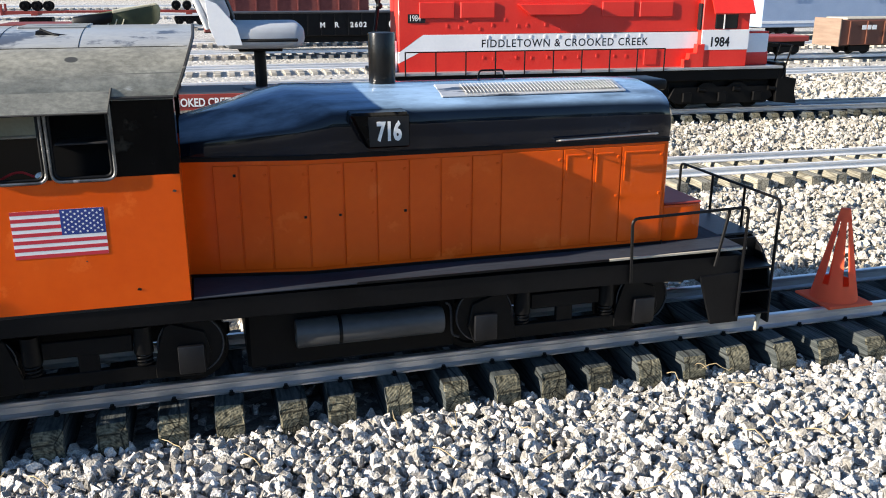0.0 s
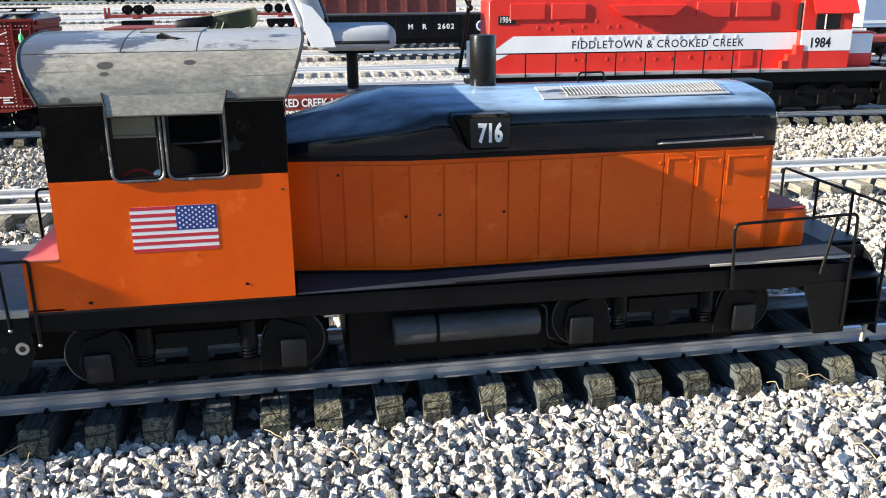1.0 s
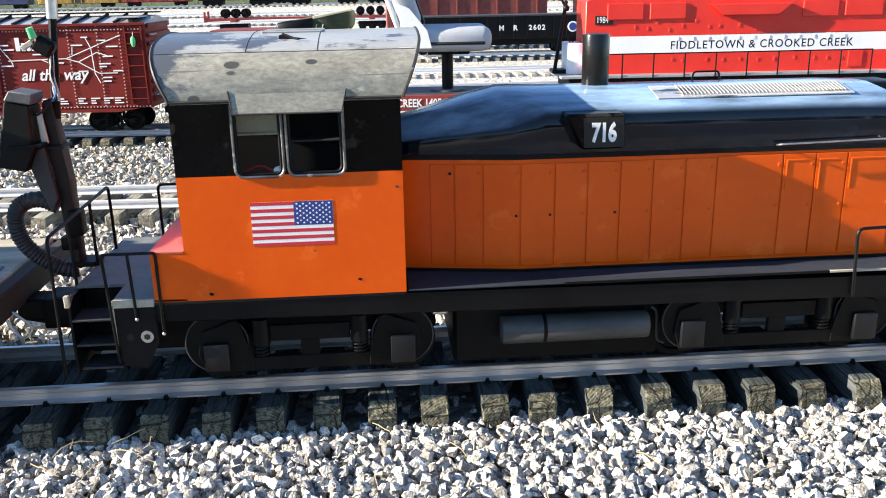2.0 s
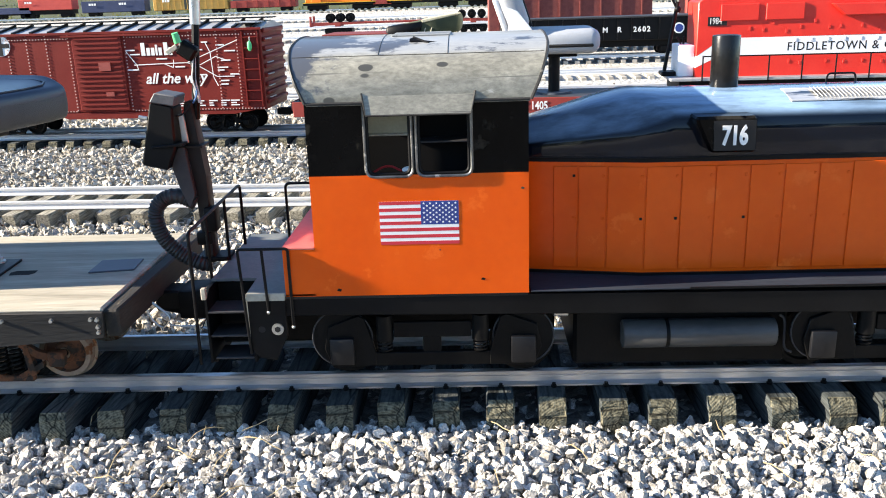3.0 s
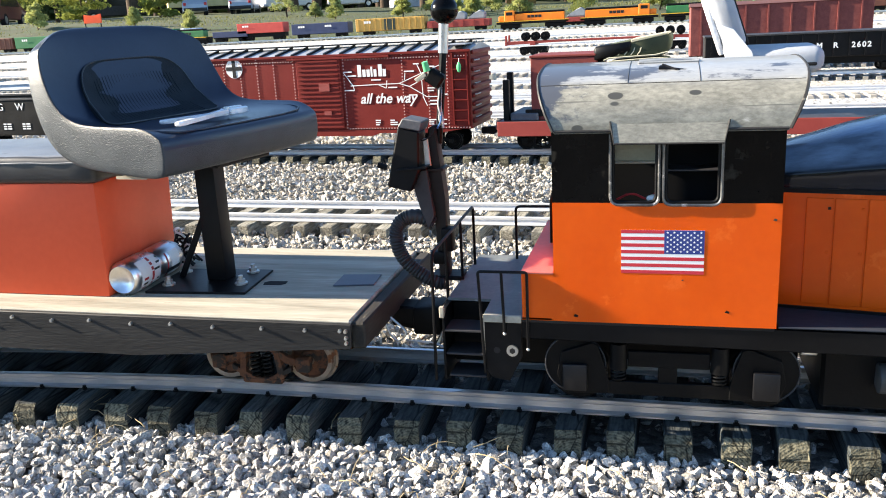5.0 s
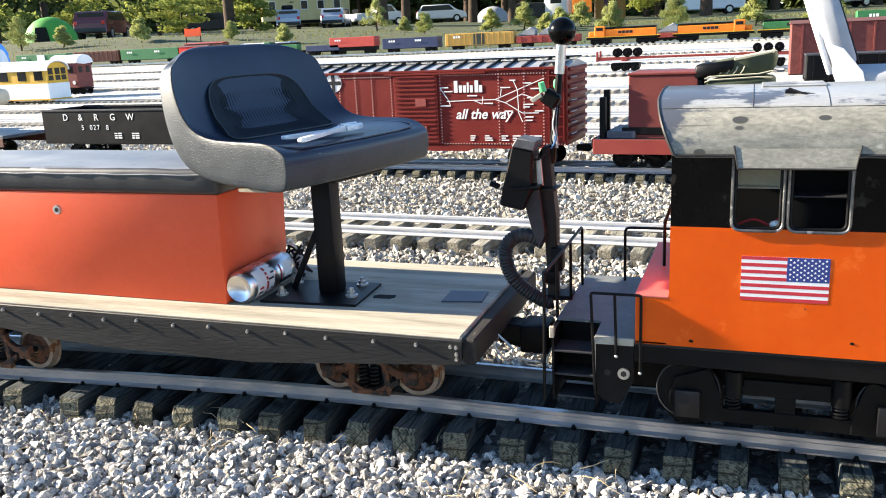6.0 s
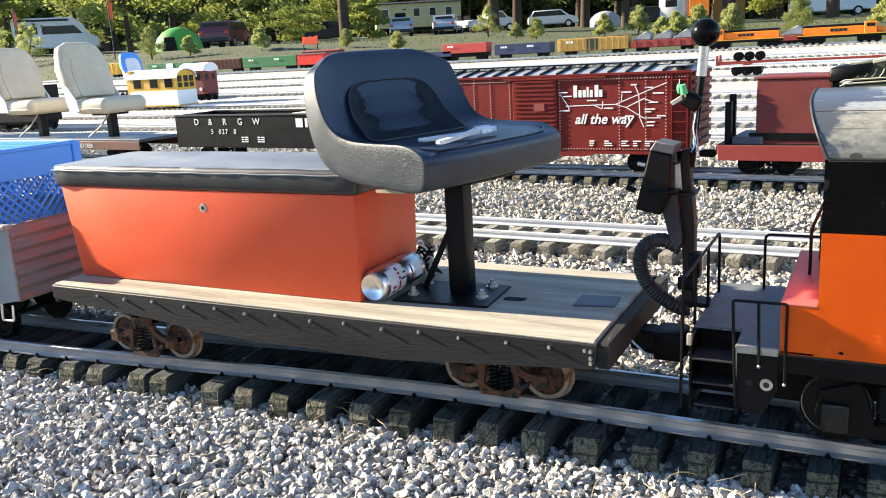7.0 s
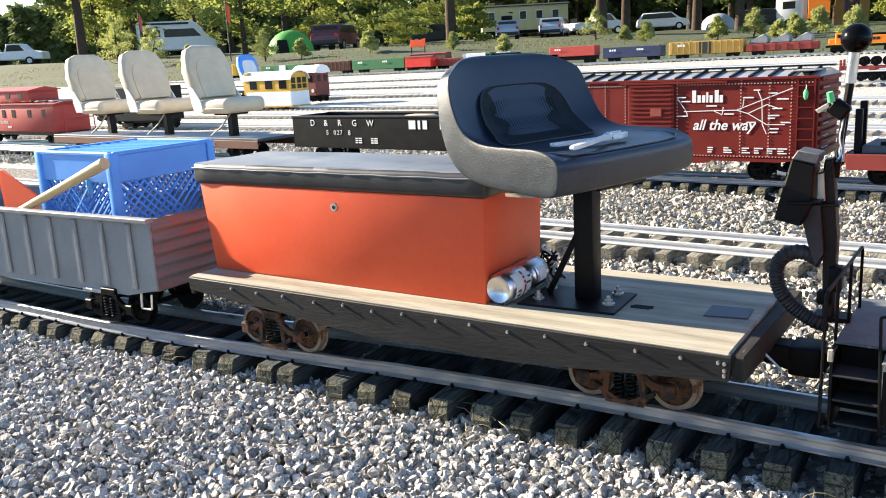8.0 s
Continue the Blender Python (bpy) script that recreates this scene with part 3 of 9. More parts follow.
def prism(outline, a, b, axis="y", bm=None, bevel=0.0):
    """An outline pulled from a to b along an axis; its points are (x, z) for y, (y, z) for x and (x, y) for z."""
    bm = bm or bmesh.new()
    at = {"y": lambda u, v, w: (u, w, v), "x": lambda u, v, w: (w, u, v), "z": lambda u, v, w: (u, v, w)}[axis]
    ra, rb = ([bm.verts.new(at(u, v, w)) for u, v in outline] for w in (a, b))
    n = len(outline)
    fs = [bm.faces.new(ra), bm.faces.new(rb[::-1])]
    fs += [bm.faces.new((ra[i], rb[i], rb[(i + 1) % n], ra[(i + 1) % n])) for i in range(n)]
    if bevel:
        es = list({e for f in fs for e in f.edges})
        bmesh.ops.bevel(bm, geom=es, offset=bevel, segments=1, profile=0.5, affect="EDGES")
    return bm


def lettering(words, size, parent, at, turn=(90, 0, 0), material=None, name="lettering", bold=0.0, slant=0.0, wide=1.0, align="LEFT", gap=1.0):
    """Words in the built-in font as a thin raised mesh; at: the foot of the first letter."""
    cu = bpy.data.curves.new(name, "FONT")
    cu.body, cu.size, cu.extrude, cu.offset, cu.shear, cu.align_x, cu.space_character = words, size, 0.0006, bold, slant, align, gap
    cu.resolution_u = 3
    ob = new(name, cu)
    bpy.context.view_layer.update()
    me = bpy.data.meshes.new_from_object(ob.evaluated_get(bpy.context.evaluated_depsgraph_get()))
    bpy.data.objects.remove(ob)
    me.transform(Matrix.Diagonal((wide, 1, 1, 1)))
    me.materials.clear()
    me.materials.append(material)
    ob = new(name, me)
    ob.parent = parent
    ob.matrix_basis = pose(*at, *turn)
    return tagged(ob, kind="stuff")


def bars(parent, at, widths, height, material, name="lettering", gap=0.3, depth=0.0012):
    """Unreadable writing: a row of plain upright bars, each a mesh of its own."""
    x = at[0]
    for w in widths:
        part(name, box((x, at[1] - depth, at[2]), (x + w, at[1], at[2] + height)), material, parent, smooth=0)
        x += w + height * gap


# ---- ground ----
def ground_z(x, y):
    """Level yard, a slow rise behind the middle tracks, and a bank up to the parking place."""
    if y < 8:
        z = -0.012 * min(1.0, (8 - y) / 1.0)
    elif y < 20:
        z = 0.030 * (y - 8)
    elif y < 22:
        z = 0.36
    else:
        def ease(u):
            u = min(max(u, 0.0), 1.0)
            return u * u * (3 - 2 * u)
        rise = 0.524 + 0.5 * ease((-12 - x) / 16) + 0.45 * ease((-44 - x) / 14)
        z = 0.36 + rise * ease((y - 22) / 12) + (0.016 * (y - 34) if y > 34 else 0.0)
    return z - 0.014


def build_ground():
    ys = [-300, -120, -40, -12, -4, 0, 1, 2, 4, 6, 8, 9, 10, 12, 14, 16, 18, 20, 21, 22] + [23 + k for k in range(12)] + [36, 40, 46, 55, 70, 100, 180, 400, 1200]
    xs = [-900, -400, -200, -120, -80, -60, -50, -40, -30, -24, -18, -12, -8, -4, 0, 4, 8, 12, 18, 24, 30, 40, 60, 100, 200, 400, 900]
    bm = bmesh.new()
    rows = [[bm.verts.new((x, y, ground_z(x, y) + (0 if y < 23 or y > 100 else 0.08 * math.sin(x * 0.31 + y) * math.cos(y * 0.7)))) for x in xs] for y in ys]
    for i in range(len(ys) - 1):
        for j in range(len(xs) - 1):
            f = bm.faces.new((rows[i][j], rows[i][j + 1], rows[i + 1][j + 1], rows[i + 1][j]))
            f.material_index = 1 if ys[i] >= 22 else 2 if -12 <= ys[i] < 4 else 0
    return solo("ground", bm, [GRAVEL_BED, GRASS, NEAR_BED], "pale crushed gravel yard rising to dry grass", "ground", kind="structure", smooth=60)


build_ground()

TIE_TOP, RAIL_TOP = 0.038, 0.065


def rail_outline(y):
    """Flat-bottomed rail: foot, web and head, as (y, z)."""
    z = TIE_TOP
    right = [(0.0125, z), (0.0125, z + 0.003), (0.0035, z + 0.006), (0.0028, z + 0.016), (0.0062, z + 0.019), (0.0062, z + 0.0255), (0.0045, z + 0.027)]
    return [(y + a, b) for a, b in right] + [(y - a, b) for a, b in right[::-1]]


def tie_mesh(half, seed, thick=0.07, wood=None):
    rnd = random.Random(seed)
    w = 0.0232
    if wood:
        bm = box((-w, -half, TIE_TOP - thick), (w, half, TIE_TOP), 0.0025, 1)
    else:
        # Ends lean back at the top so that they catch sunlight.
        worn = rnd.uniform(0.006, 0.013)
        end = [(-half, TIE_TOP - thick), (-half - 0.001, TIE_TOP - 0.028), (-half + worn * 0.45, TIE_TOP - 0.012), (-half + worn * 1.3, TIE_TOP - 0.001)]
        bm = prism(end + [(-y, z) for y, z in end[::-1]], -w, w, "x", bevel=0.0018)
    for v in bm.verts:
        v.co += Vector((rnd.uniform(-1, 1), rnd.uniform(-2, 2), rnd.uniform(-1, 1))) * 0.0012
    bm.normal_update()
    for f in bm.faces:
        f.material_index = 1 if abs(f.normal.y) > 0.45 and not wood else 0
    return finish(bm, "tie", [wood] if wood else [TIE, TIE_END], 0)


def bolt_mesh():
    bm = cyl((0, 0, 0), (0, 0, 0.003), 0.0052, seg=10)
    cyl((0, 0, 0.003), (0, 0, 0.0075), 0.0036, seg=6, bm=bm)
    return finish(bm, "bolt", BLACK_STEEL, 0)


def track(label, y, slope, x0, x1, half, gauge, pitch, pieces=True, z=0.0, bolts=(), metal=None, swing=None, sink=0.0, wood=None, laid=None, near=None):
    """A railway track along x: two rails, ties and rail bolts. slope: how far it swings aside for each metre."""
    rnd = random.Random(int(y * 100))

    def bend(px):
        if not swing:
            return 0.0
        u = min(max((swing[0] - px) / swing[1], 0.0), 1.0)
        return swing[2] * u * u * (3 - 2 * u)

    top = thing("track", label, "railway track", (0, y, z), math.degrees(math.atan(slope)))
    for s in (-1, 1):
        bm = bmesh.new()
        cuts = [x0] + ([x0 + (swing[0] - x0) * k / 50 for k in range(1, 51)] if swing else []) + [x1]
        rings = [[bm.verts.new((px, py + bend(px), pz)) for py, pz in rail_outline(s * gauge / 2)] for px in cuts]
        for ra, rb in zip(rings, rings[1:]):
            for k in range(len(ra)):
                bm.faces.new((ra[k], ra[(k + 1) % len(ra)], rb[(k + 1) % len(ra)], rb[k]))
        bm.faces.new(rings[0])
        bm.faces.new(rings[-1])
        part("rail", bm, metal or RAIL, top)
    meshes = [tie_mesh(half, k, wood=wood) for k in range(6)] if pieces else None
    bolt = bolt_mesh() if bolts else None
    joined = bmesh.new()
    spots = list(laid or [x0 + 0.05])
    while spots[0] - pitch > x0:
        spots.insert(0, spots[0] - pitch)
    while spots[-1] + pitch < x1:
        spots.append(spots[-1] + pitch)
    for x in spots:
        aside = bend(x) + rnd.uniform(-0.022, 0.018)
        if near:
            aside = float(np.interp(x, near[0], near[1])) + half - y + rnd.uniform(-0.006, 0.006)
        if pieces is True or (pieces and pieces[0] < x < pieces[1]):
            ob = new("tie", rnd.choice(meshes))
            ob.parent = top
            ob.matrix_basis = pose(x + rnd.uniform(-0.002, 0.002), aside, rnd.uniform(-0.003, 0.0), 0, rnd.uniform(-1, 1), rnd.uniform(-2.0, 2.0) + math.degrees(math.atan((bend(x + 0.05) - bend(x - 0.05)) * 10)) + (180 if rnd.random() < 0.5 else 0))
            if bolts and bolts[0] < x < bolts[1]:
                for side in (-1, 1):
                    b = new("bolt", bolt)
                    b.parent = top
                    b.matrix_basis = pose(x + rnd.uniform(-0.006, 0.006), -gauge / 2 + side * 0.0155 + bend(x), TIE_TOP)
        else:
            box((x - 0.0215, bend(x) - half + rnd.uniform(-0.02, 0.02), TIE_TOP - 0.065 - sink), (x + 0.0215, bend(x) + half + rnd.uniform(-0.02, 0.02), TIE_TOP + rnd.uniform(-0.003, 0) - sink), bm=joined)
    if joined.verts:
        tagged(part("tie_bed", joined, wood or TIE, top, smooth=0), kind="stuff")
    else:
        joined.free()
    return top


LAID = [-2.735, -2.646, -2.544, -2.443, -2.346, -2.244, -2.153, -2.053, -1.955, -1.83, -1.757, -1.605, -1.513, -1.42, -1.325, -1.222, -1.126, -1.032, -0.935, -0.837, -0.738,
        -0.64, -0.543, -0.445, -0.35, -0.258, -0.17, -0.079, 0.013, 0.108, 0.198, 0.291, 0.387, 0.481, 0.572, 0.657, 0.763, 0.854, 0.948, 1.043, 1.132, 1.239]
NEAR_ENDS = ((-2.7, -2.05, -1.6, -1.2, -0.6, -0.2, 0.3, 0.6, 1.0, 1.3), (1.181, 1.217, 1.228, 1.252, 1.275, 1.284, 1.282, 1.270, 1.262, 1.252))
track("aluminium rails on weathered timber ties, darkened for shade, under the train", 1.4475, 0.0, -7, 6, 0.178, 0.183, 0.0975, (-3.6, 2.0), bolts=(-3.0, 1.9), swing=(-0.85, 1.75, -0.125), laid=LAID, near=NEAR_ENDS)
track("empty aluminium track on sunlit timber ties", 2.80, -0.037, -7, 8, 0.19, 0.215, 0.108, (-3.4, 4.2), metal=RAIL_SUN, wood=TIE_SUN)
track("short siding with dark ties under the red caboose", 4.68, -0.06, -12.5, -7.4, 0.175, 0.205, 0.10, False)
track("aluminium track on timber ties under parked freight cars", 4.235, -0.06, -11, 9, 0.175, 0.205, 0.10, (-4.6, 4.6))


def stone_shapes(count, seed, level):
    """Crushed unit stones: the hull of a few scattered points, chunky and blunt; level 0 for far ones."""
    rnd = np.random.RandomState(seed)
    out = []
    for _ in range(count):
        bm = bmesh.new()
        for _ in range((9, 13, 19)[level]):
            d = rnd.normal(size=3)
            d *= rnd.uniform(0.80, 1.05) / np.linalg.norm(d)
            bm.verts.new(d)
        bmesh.ops.convex_hull(bm, input=bm.verts)
        loose = [v for v in bm.verts if not v.link_faces]
        bmesh.ops.delete(bm, geom=loose, context="VERTS")
        bmesh.ops.triangulate(bm, faces=bm.faces)
        bm.verts.index_update()
        v = np.array([p.co[:] for p in bm.verts])
        f = np.array([[q.index for q in p.verts] for p in bm.faces])
        bm.free()
        v *= rnd.uniform((0.95, 0.78, 0.58), (1.35, 1.05, 0.88))
        out.append((v, f))
    return out


def stones(name, label, x, y, count, size, seed, level=1, keep=None, z=0.0, rock=None, dip=None):
    """A spread of loose stones over a stretch of the yard, in one mesh."""
    rnd = np.random.RandomState(seed)
    shapes = stone_shapes(16, seed + 1, level)
    px, py = rnd.uniform(*x, count), rnd.uniform(*y, count)
    ok = np.ones(count, bool) if keep is None else keep(px, py)
    px, py = px[ok], py[ok]
    n = len(px)
    r = size * np.clip(rnd.lognormal(0, 0.30, n), 0.5, 1.8)
    pz = z - 0.004 + rnd.uniform(-0.013, 0.009, n)
    if dip:
        u = np.clip((py - dip[0]) / (dip[1] - dip[0]), 0, 1)
        pz -= dip[2] * u * u * (3 - 2 * u)
    q = rnd.normal(size=(n, 4))
    q /= np.linalg.norm(q, axis=1, keepdims=True)
    w, a, b, c = q.T
    rot = np.stack([1 - 2 * (b * b + c * c), 2 * (a * b - w * c), 2 * (a * c + w * b), 2 * (a * b + w * c), 1 - 2 * (a * a + c * c), 2 * (b * c - w * a),
                    2 * (a * c - w * b), 2 * (b * c + w * a), 1 - 2 * (a * a + b * b)], -1).reshape(n, 3, 3)
    kind = rnd.randint(len(shapes), size=n)
    vs, fs, base = [], [], 0
    for k, (v, f) in enumerate(shapes):
        i = np.nonzero(kind == k)[0]
        if not len(i):
            continue
        p = np.einsum("nij,vj->nvi", rot[i], v) * r[i, None, None] + np.stack([px, py, pz], -1)[i, None, :]
        vs.append(p.reshape(-1, 3))
        fs.append((f[None] + (np.arange(len(i)) * len(v))[:, None, None] + base).reshape(-1, 3))
        base += len(i) * len(v)
    vs, fs = np.concatenate(vs), np.concatenate(fs)
    me = bpy.data.meshes.new(name)
    me.vertices.add(len(vs))
    me.vertices.foreach_set("co", vs.astype(np.float32).ravel())
    me.loops.add(len(fs) * 3)
    me.loops.foreach_set("vertex_index", fs.astype(np.int32).ravel())
    me.polygons.add(len(fs))
    me.polygons.foreach_set("loop_start", np.arange(len(fs), dtype=np.int32) * 3)
    me.polygons.foreach_set("use_smooth", np.full(len(fs), level > 0))
    me.update(calc_edges=True)
    if level:
        me.set_sharp_from_angle(angle=radians(30))
    me.materials.append(rock or STONE)
    return tagged(new(name, me), label, "gravel", kind="stuff")


stones("gravel", "loose pale grey crushed stones beside the near track", (-3.6, 2.2), (0.45, 1.30), 64000, 0.0089, 1, level=2, keep=lambda x, y: y > 0.93 + 0.42 * np.minimum(x + 0.5, 0) - 0.36 * np.maximum(x - 0.45, 0), dip=(1.10, 1.27, 0.013))
stones("gravel", "coarse crushed stones on the open ground of the yard", (-5.5, 4.5), (-2.5, 1.0), 36000, 0.0125, 6, level=0, keep=lambda x, y: (y < 0.95 + 0.42 * np.minimum(x + 0.5, 0) - 0.36 * np.maximum(x - 0.45, 0)) | (x < -3.55) | (x > 2.15))
stones("gravel", "shaded crushed stones between the ties", (-3.6, 2.2), (1.27, 1.66), 6500, 0.0112, 2, z=-0.031)
stones("gravel", "sunlit crushed stones between the tracks", (-4.0, 4.0), (1.62, 2.64), 36000, 0.0104, 3, rock=PALE_STONE)
stones("gravel", "sunlit crushed stones behind the empty track", (-5.5, 5.5), (2.6, 4.3), 46000, 0.0114, 4, level=0, rock=PALE_STONE)
stones("gravel", "bright crushed stones between the far tracks", (-10, 8), (4.2, 6.4), 26000, 0.018, 5, level=0, rock=PALE_STONE)


def straw(label, seed, count, x, y, length):
    """Dry grass stems and pine needles lying on the stones."""
    r = random.Random(seed)
    bm = bmesh.new()
    for _ in range(count):
        p = Vector((r.uniform(*x), r.uniform(*y), 0.012 + r.uniform(0, 0.004)))
        a, n = r.uniform(0, 2 * math.pi), r.uniform(*length)
        d, bow = Vector((math.cos(a), math.sin(a), 0)), r.uniform(-0.25, 0.25)
        side = Vector((-d.y, d.x, 0))
        pts = [p + d * n * t + side * bow * n * t * t + Vector((0, 0, 0.012 * math.sin(math.pi * t) * r.random())) for t in (0, 0.25, 0.5, 0.75, 1)]
        tube(pts, [0.0008, 0.0009, 0.0008, 0.0007, 0.0004], 4, bm=bm)
    solo("straw", bm, STRAW, label, "dry grass", kind="stuff", smooth=0)


STRAW = surface("dry_straw", (0.26, 0.195, 0.10), (0.44, 0.35, 0.21), 0.7, 0, 20, 120, 0.1)
straw("dry grass stems caught against the tie ends", 1, 8, (-1.32, -1.12), (1.20, 1.275), (0.05, 0.13))
straw("dry grass stems lying beside the ties", 2, 5, (-0.72, -0.50), (1.17, 1.25), (0.04, 0.10))
straw("loose pine needles over the near stones", 3, 170, (-2.2, 1.3), (0.72, 1.27), (0.02, 0.07))
straw("dry stems between the sunlit ties", 4, 60, (-2.2, 2.5), (2.6, 2.95), (0.03, 0.09))


# ---- the orange and black switcher locomotive ----
NEAR, FAR, MID = 1.268, 1.632, 1.45
# Pink puts the sunlight on the red lid into its colour.
SUNLIT_LID = surface("sunlit_red_lid", (0.36, 0.075, 0.058), (0.48, 0.13, 0.105), 0.4, 0, 12, 120, 0.1)
loco = thing("locomotive", "orange and black ride-on diesel switcher with a painted cab", "locomotive", (0, 0, 0))


def handrail(parent, pts, r=0.0028, bend=0.012):
    return part("handrail", tube(bent(pts, bend), r, 8), BLACK_FRAME, parent)


def wheel_mesh(r, width, material, name="wheel", web=None):
    """A flanged wheel lying along y: flange at the back, bright rim, dished web and hub in front."""
    h = width / 2
    turned = [(1.07, h + 0.004, 0), (1.10, h, 0), (1.0, h - 0.001, 0), (0.97, -h, 0), (0.79, -h, 0), (0.74, -h + 0.005, 1), (0.42, -h + 0.004, 1), (0.36, -h - 0.002, 1), (0.24, -h - 0.004, 1), (0.22, -h - 0.001, 1)]
    bm, n = bmesh.new(), 30
    rings = [[bm.verts.new((r * q * math.cos(a), y, r * q * math.sin(a))) for a in (2 * math.pi * k / n for k in range(n))] for q, y, _ in turned]
    bm.faces.new(rings[0])
    bm.faces.new(rings[-1])
    for (ra, rb), (_, _, m) in zip(zip(rings, rings[1:]), turned[1:]):
        for k in range(n):
            bm.faces.new((ra[k], ra[(k + 1) % n], rb[(k + 1) % n], rb[k])).material_index = m
    return finish(bm, name, [material, web or material], 30)


def build_frame():
    bm = prism([(-0.49, 0.232), (-0.49, 0.205), (0.70, 0.193), (0.80, 0.188), (0.93, 0.192), (0.93, 0.229), (-0.40, 0.238)], NEAR + 0.003, FAR - 0.003, "y", bevel=0.002)
    part("frame", bm, BLACK_FRAME, loco, "black painted underframe")
    part("walkway", box((-0.03, NEAR, 0.2385), (0.93, FAR, 0.2415), 0.001), WALKWAY, loco, "dusty black walkway plate with skylight blue in its colour")
    # Pale strip paints in the highlight along the walkway's front edge.
    part("edge_strip", box((0.66, NEAR - 0.0012, 0.2385), (0.932, NEAR + 0.003, 0.2425), 0.0006), PALE_EDGE, loco, "pale strip painting the lit edge line of the walkway")
    part("edge_strip", box((0.22, NEAR - 0.001, 0.2385), (0.66, NEAR + 0.002, 0.2425), 0.0006), BLACK_FRAME, loco)


build_frame()


ROOF_EDGE = surface("dark_roof_edge", (0.012, 0.012, 0.012), (0.04, 0.038, 0.034), 0.5, 0, 25, 150, 0.2, spots=(0.16, 0.15, 0.13), spot_at=0.68)


def build_cab():
    x0, x1, z0, zb, ze = -0.37, -0.033, 0.2385, 0.4335, 0.556
    t = 0.006
    wins = [(-0.281, -0.209, 0.431, 0.535), (-0.203, -0.119, 0.431, 0.535)]
    cab = part("cab", box((x0, FAR - t, z0), (x1, FAR, zb), 0.0), ORANGE, loco, "orange cab with a black upper band")
    # near wall, lower orange part, which reaches down over the nose step
    part("lower_panel", prism([(x0 - 0.052, z0), (x1, z0), (x1, zb), (x0, zb), (x0, 0.3165), (x0 - 0.052, 0.3185)], NEAR, NEAR + t), ORANGE, cab)
    part("lower_panel", prism([(NEAR + t, z0), (FAR - t, z0), (FAR - t, zb), (NEAR + t, zb)], x1 - t, x1, "x"), ORANGE, cab)
    part("lower_panel", prism([(NEAR + t, z0), (FAR - t, z0), (FAR - t, zb), (NEAR + t, zb)], x0, x0 + t, "x"), ORANGE, cab)
    # black band with two window openings on each side
    for ya, yb in ((NEAR + 0.0008, NEAR + t), (FAR - t, FAR - 0.0008)):
        (a0, a1, _, d), (b0, b1, _, _) = wins
        comb = [(x0, zb), (a0, zb), (a0, d), (a1, d), (a1, zb), (b0, zb), (b0, d), (b1, d), (b1, zb), (x1, zb), (x1, ze), (x0, ze)]
        part("upper_panel", prism(comb, ya, yb), BLACK_GLOSS, cab, "glossy black upper cab wall")
    for xa in (x0, x1 - t):
        arch_cut = [(NEAR + t, zb), (NEAR + 0.06, zb), (NEAR + 0.06, 0.535), (FAR - 0.06, 0.535), (FAR - 0.06, zb), (FAR - t, zb), (FAR - t, ze), (FAR - 0.06, ze + 0.05), (NEAR + 0.06, ze + 0.05), (NEAR + t, ze)]
        part("upper_panel", prism(arch_cut, xa, xa + t, "x"), BLACK_GLOSS, cab)
    for a, b, c, d in wins:
        pts = bent([(a, NEAR - 0.002, d + 0.004), (a, NEAR - 0.002, c), (b, NEAR - 0.002, c), (b, NEAR - 0.002, d + 0.004)], 0.014, 5)
        fr = part("window_frame", tube(pts, 0.0024, 8), WINDOW_STEEL, cab, "rounded worn metal window frame")
        inner = bent([(a + 0.004, NEAR, d + 0.004), (a + 0.004, NEAR, c + 0.004), (b - 0.004, NEAR, c + 0.004), (b - 0.004, NEAR, d + 0.004)], 0.012, 5)
        part("gasket", tube(inner, 0.0027, 8), BLACK_FRAME, fr, "black rubber window gasket")
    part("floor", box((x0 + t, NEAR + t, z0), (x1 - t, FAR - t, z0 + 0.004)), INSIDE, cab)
    # Added dark sheet stands in for the unlit cab inside.
    part("dark_backing", box((x0 + t, 1.345, z0 + 0.004), (x1 - t, 1.352, ze + 0.03), 0.001), INSIDE, cab, "added near-black sheet standing in for the unlit cab inside")
    blind = part("blind", box((-0.30, 1.318, 0.4895), (-0.206, 1.322, 0.562), 0.001), KHAKI, cab, "khaki board behind one window")
    part("blind_edge", box((-0.30, 1.314, 0.486), (-0.206, 1.324, 0.4895), 0.001), PALE_EDGE, blind)
    part("ledge", box((-0.20, 1.30, 0.476), (-0.118, 1.344, 0.479), 0.0008), DUSTY_DECK, cab)
    part("wires", tube(bent([(-0.28, 1.29, 0.43), (-0.25, 1.30, 0.445), (-0.225, 1.29, 0.432), (-0.215, 1.31, 0.44)], 0.02, 5), 0.002, 6), RED_PRINT, cab, "loose red wires behind the window")
    part("rag", ball((-0.217, 1.285, 0.437), 0.009, squash=(1.2, 1, 0.7)), WHITE, cab)
    # roof: a low arch with a seam strip and two hatches
    xr0, xr1 = -0.364, -0.032
    arch = []
    for k in range(25):
        a = math.pi * k / 24
        y = MID - 0.193 * math.cos(a)
        arch.append((y, 0.546 + 0.088 * max(math.sin(a), 0) ** 0.62))

    def flare(z):
        """The sheet is cut back towards the eaves."""
        return 0.033 * min(max((z - 0.542) / 0.082, 0.0), 1.0) ** 0.9

    roof = bmesh.new()
    outer = arch + [(y, z - 0.004) for y, z in arch[::-1]]
    ends = [[roof.verts.new((x + e * flare(z), y, z)) for y, z in outer] for x, e in ((xr0, -1), (xr1, 1))]
    roof.faces.new(ends[0])
    roof.faces.new(ends[1][::-1])
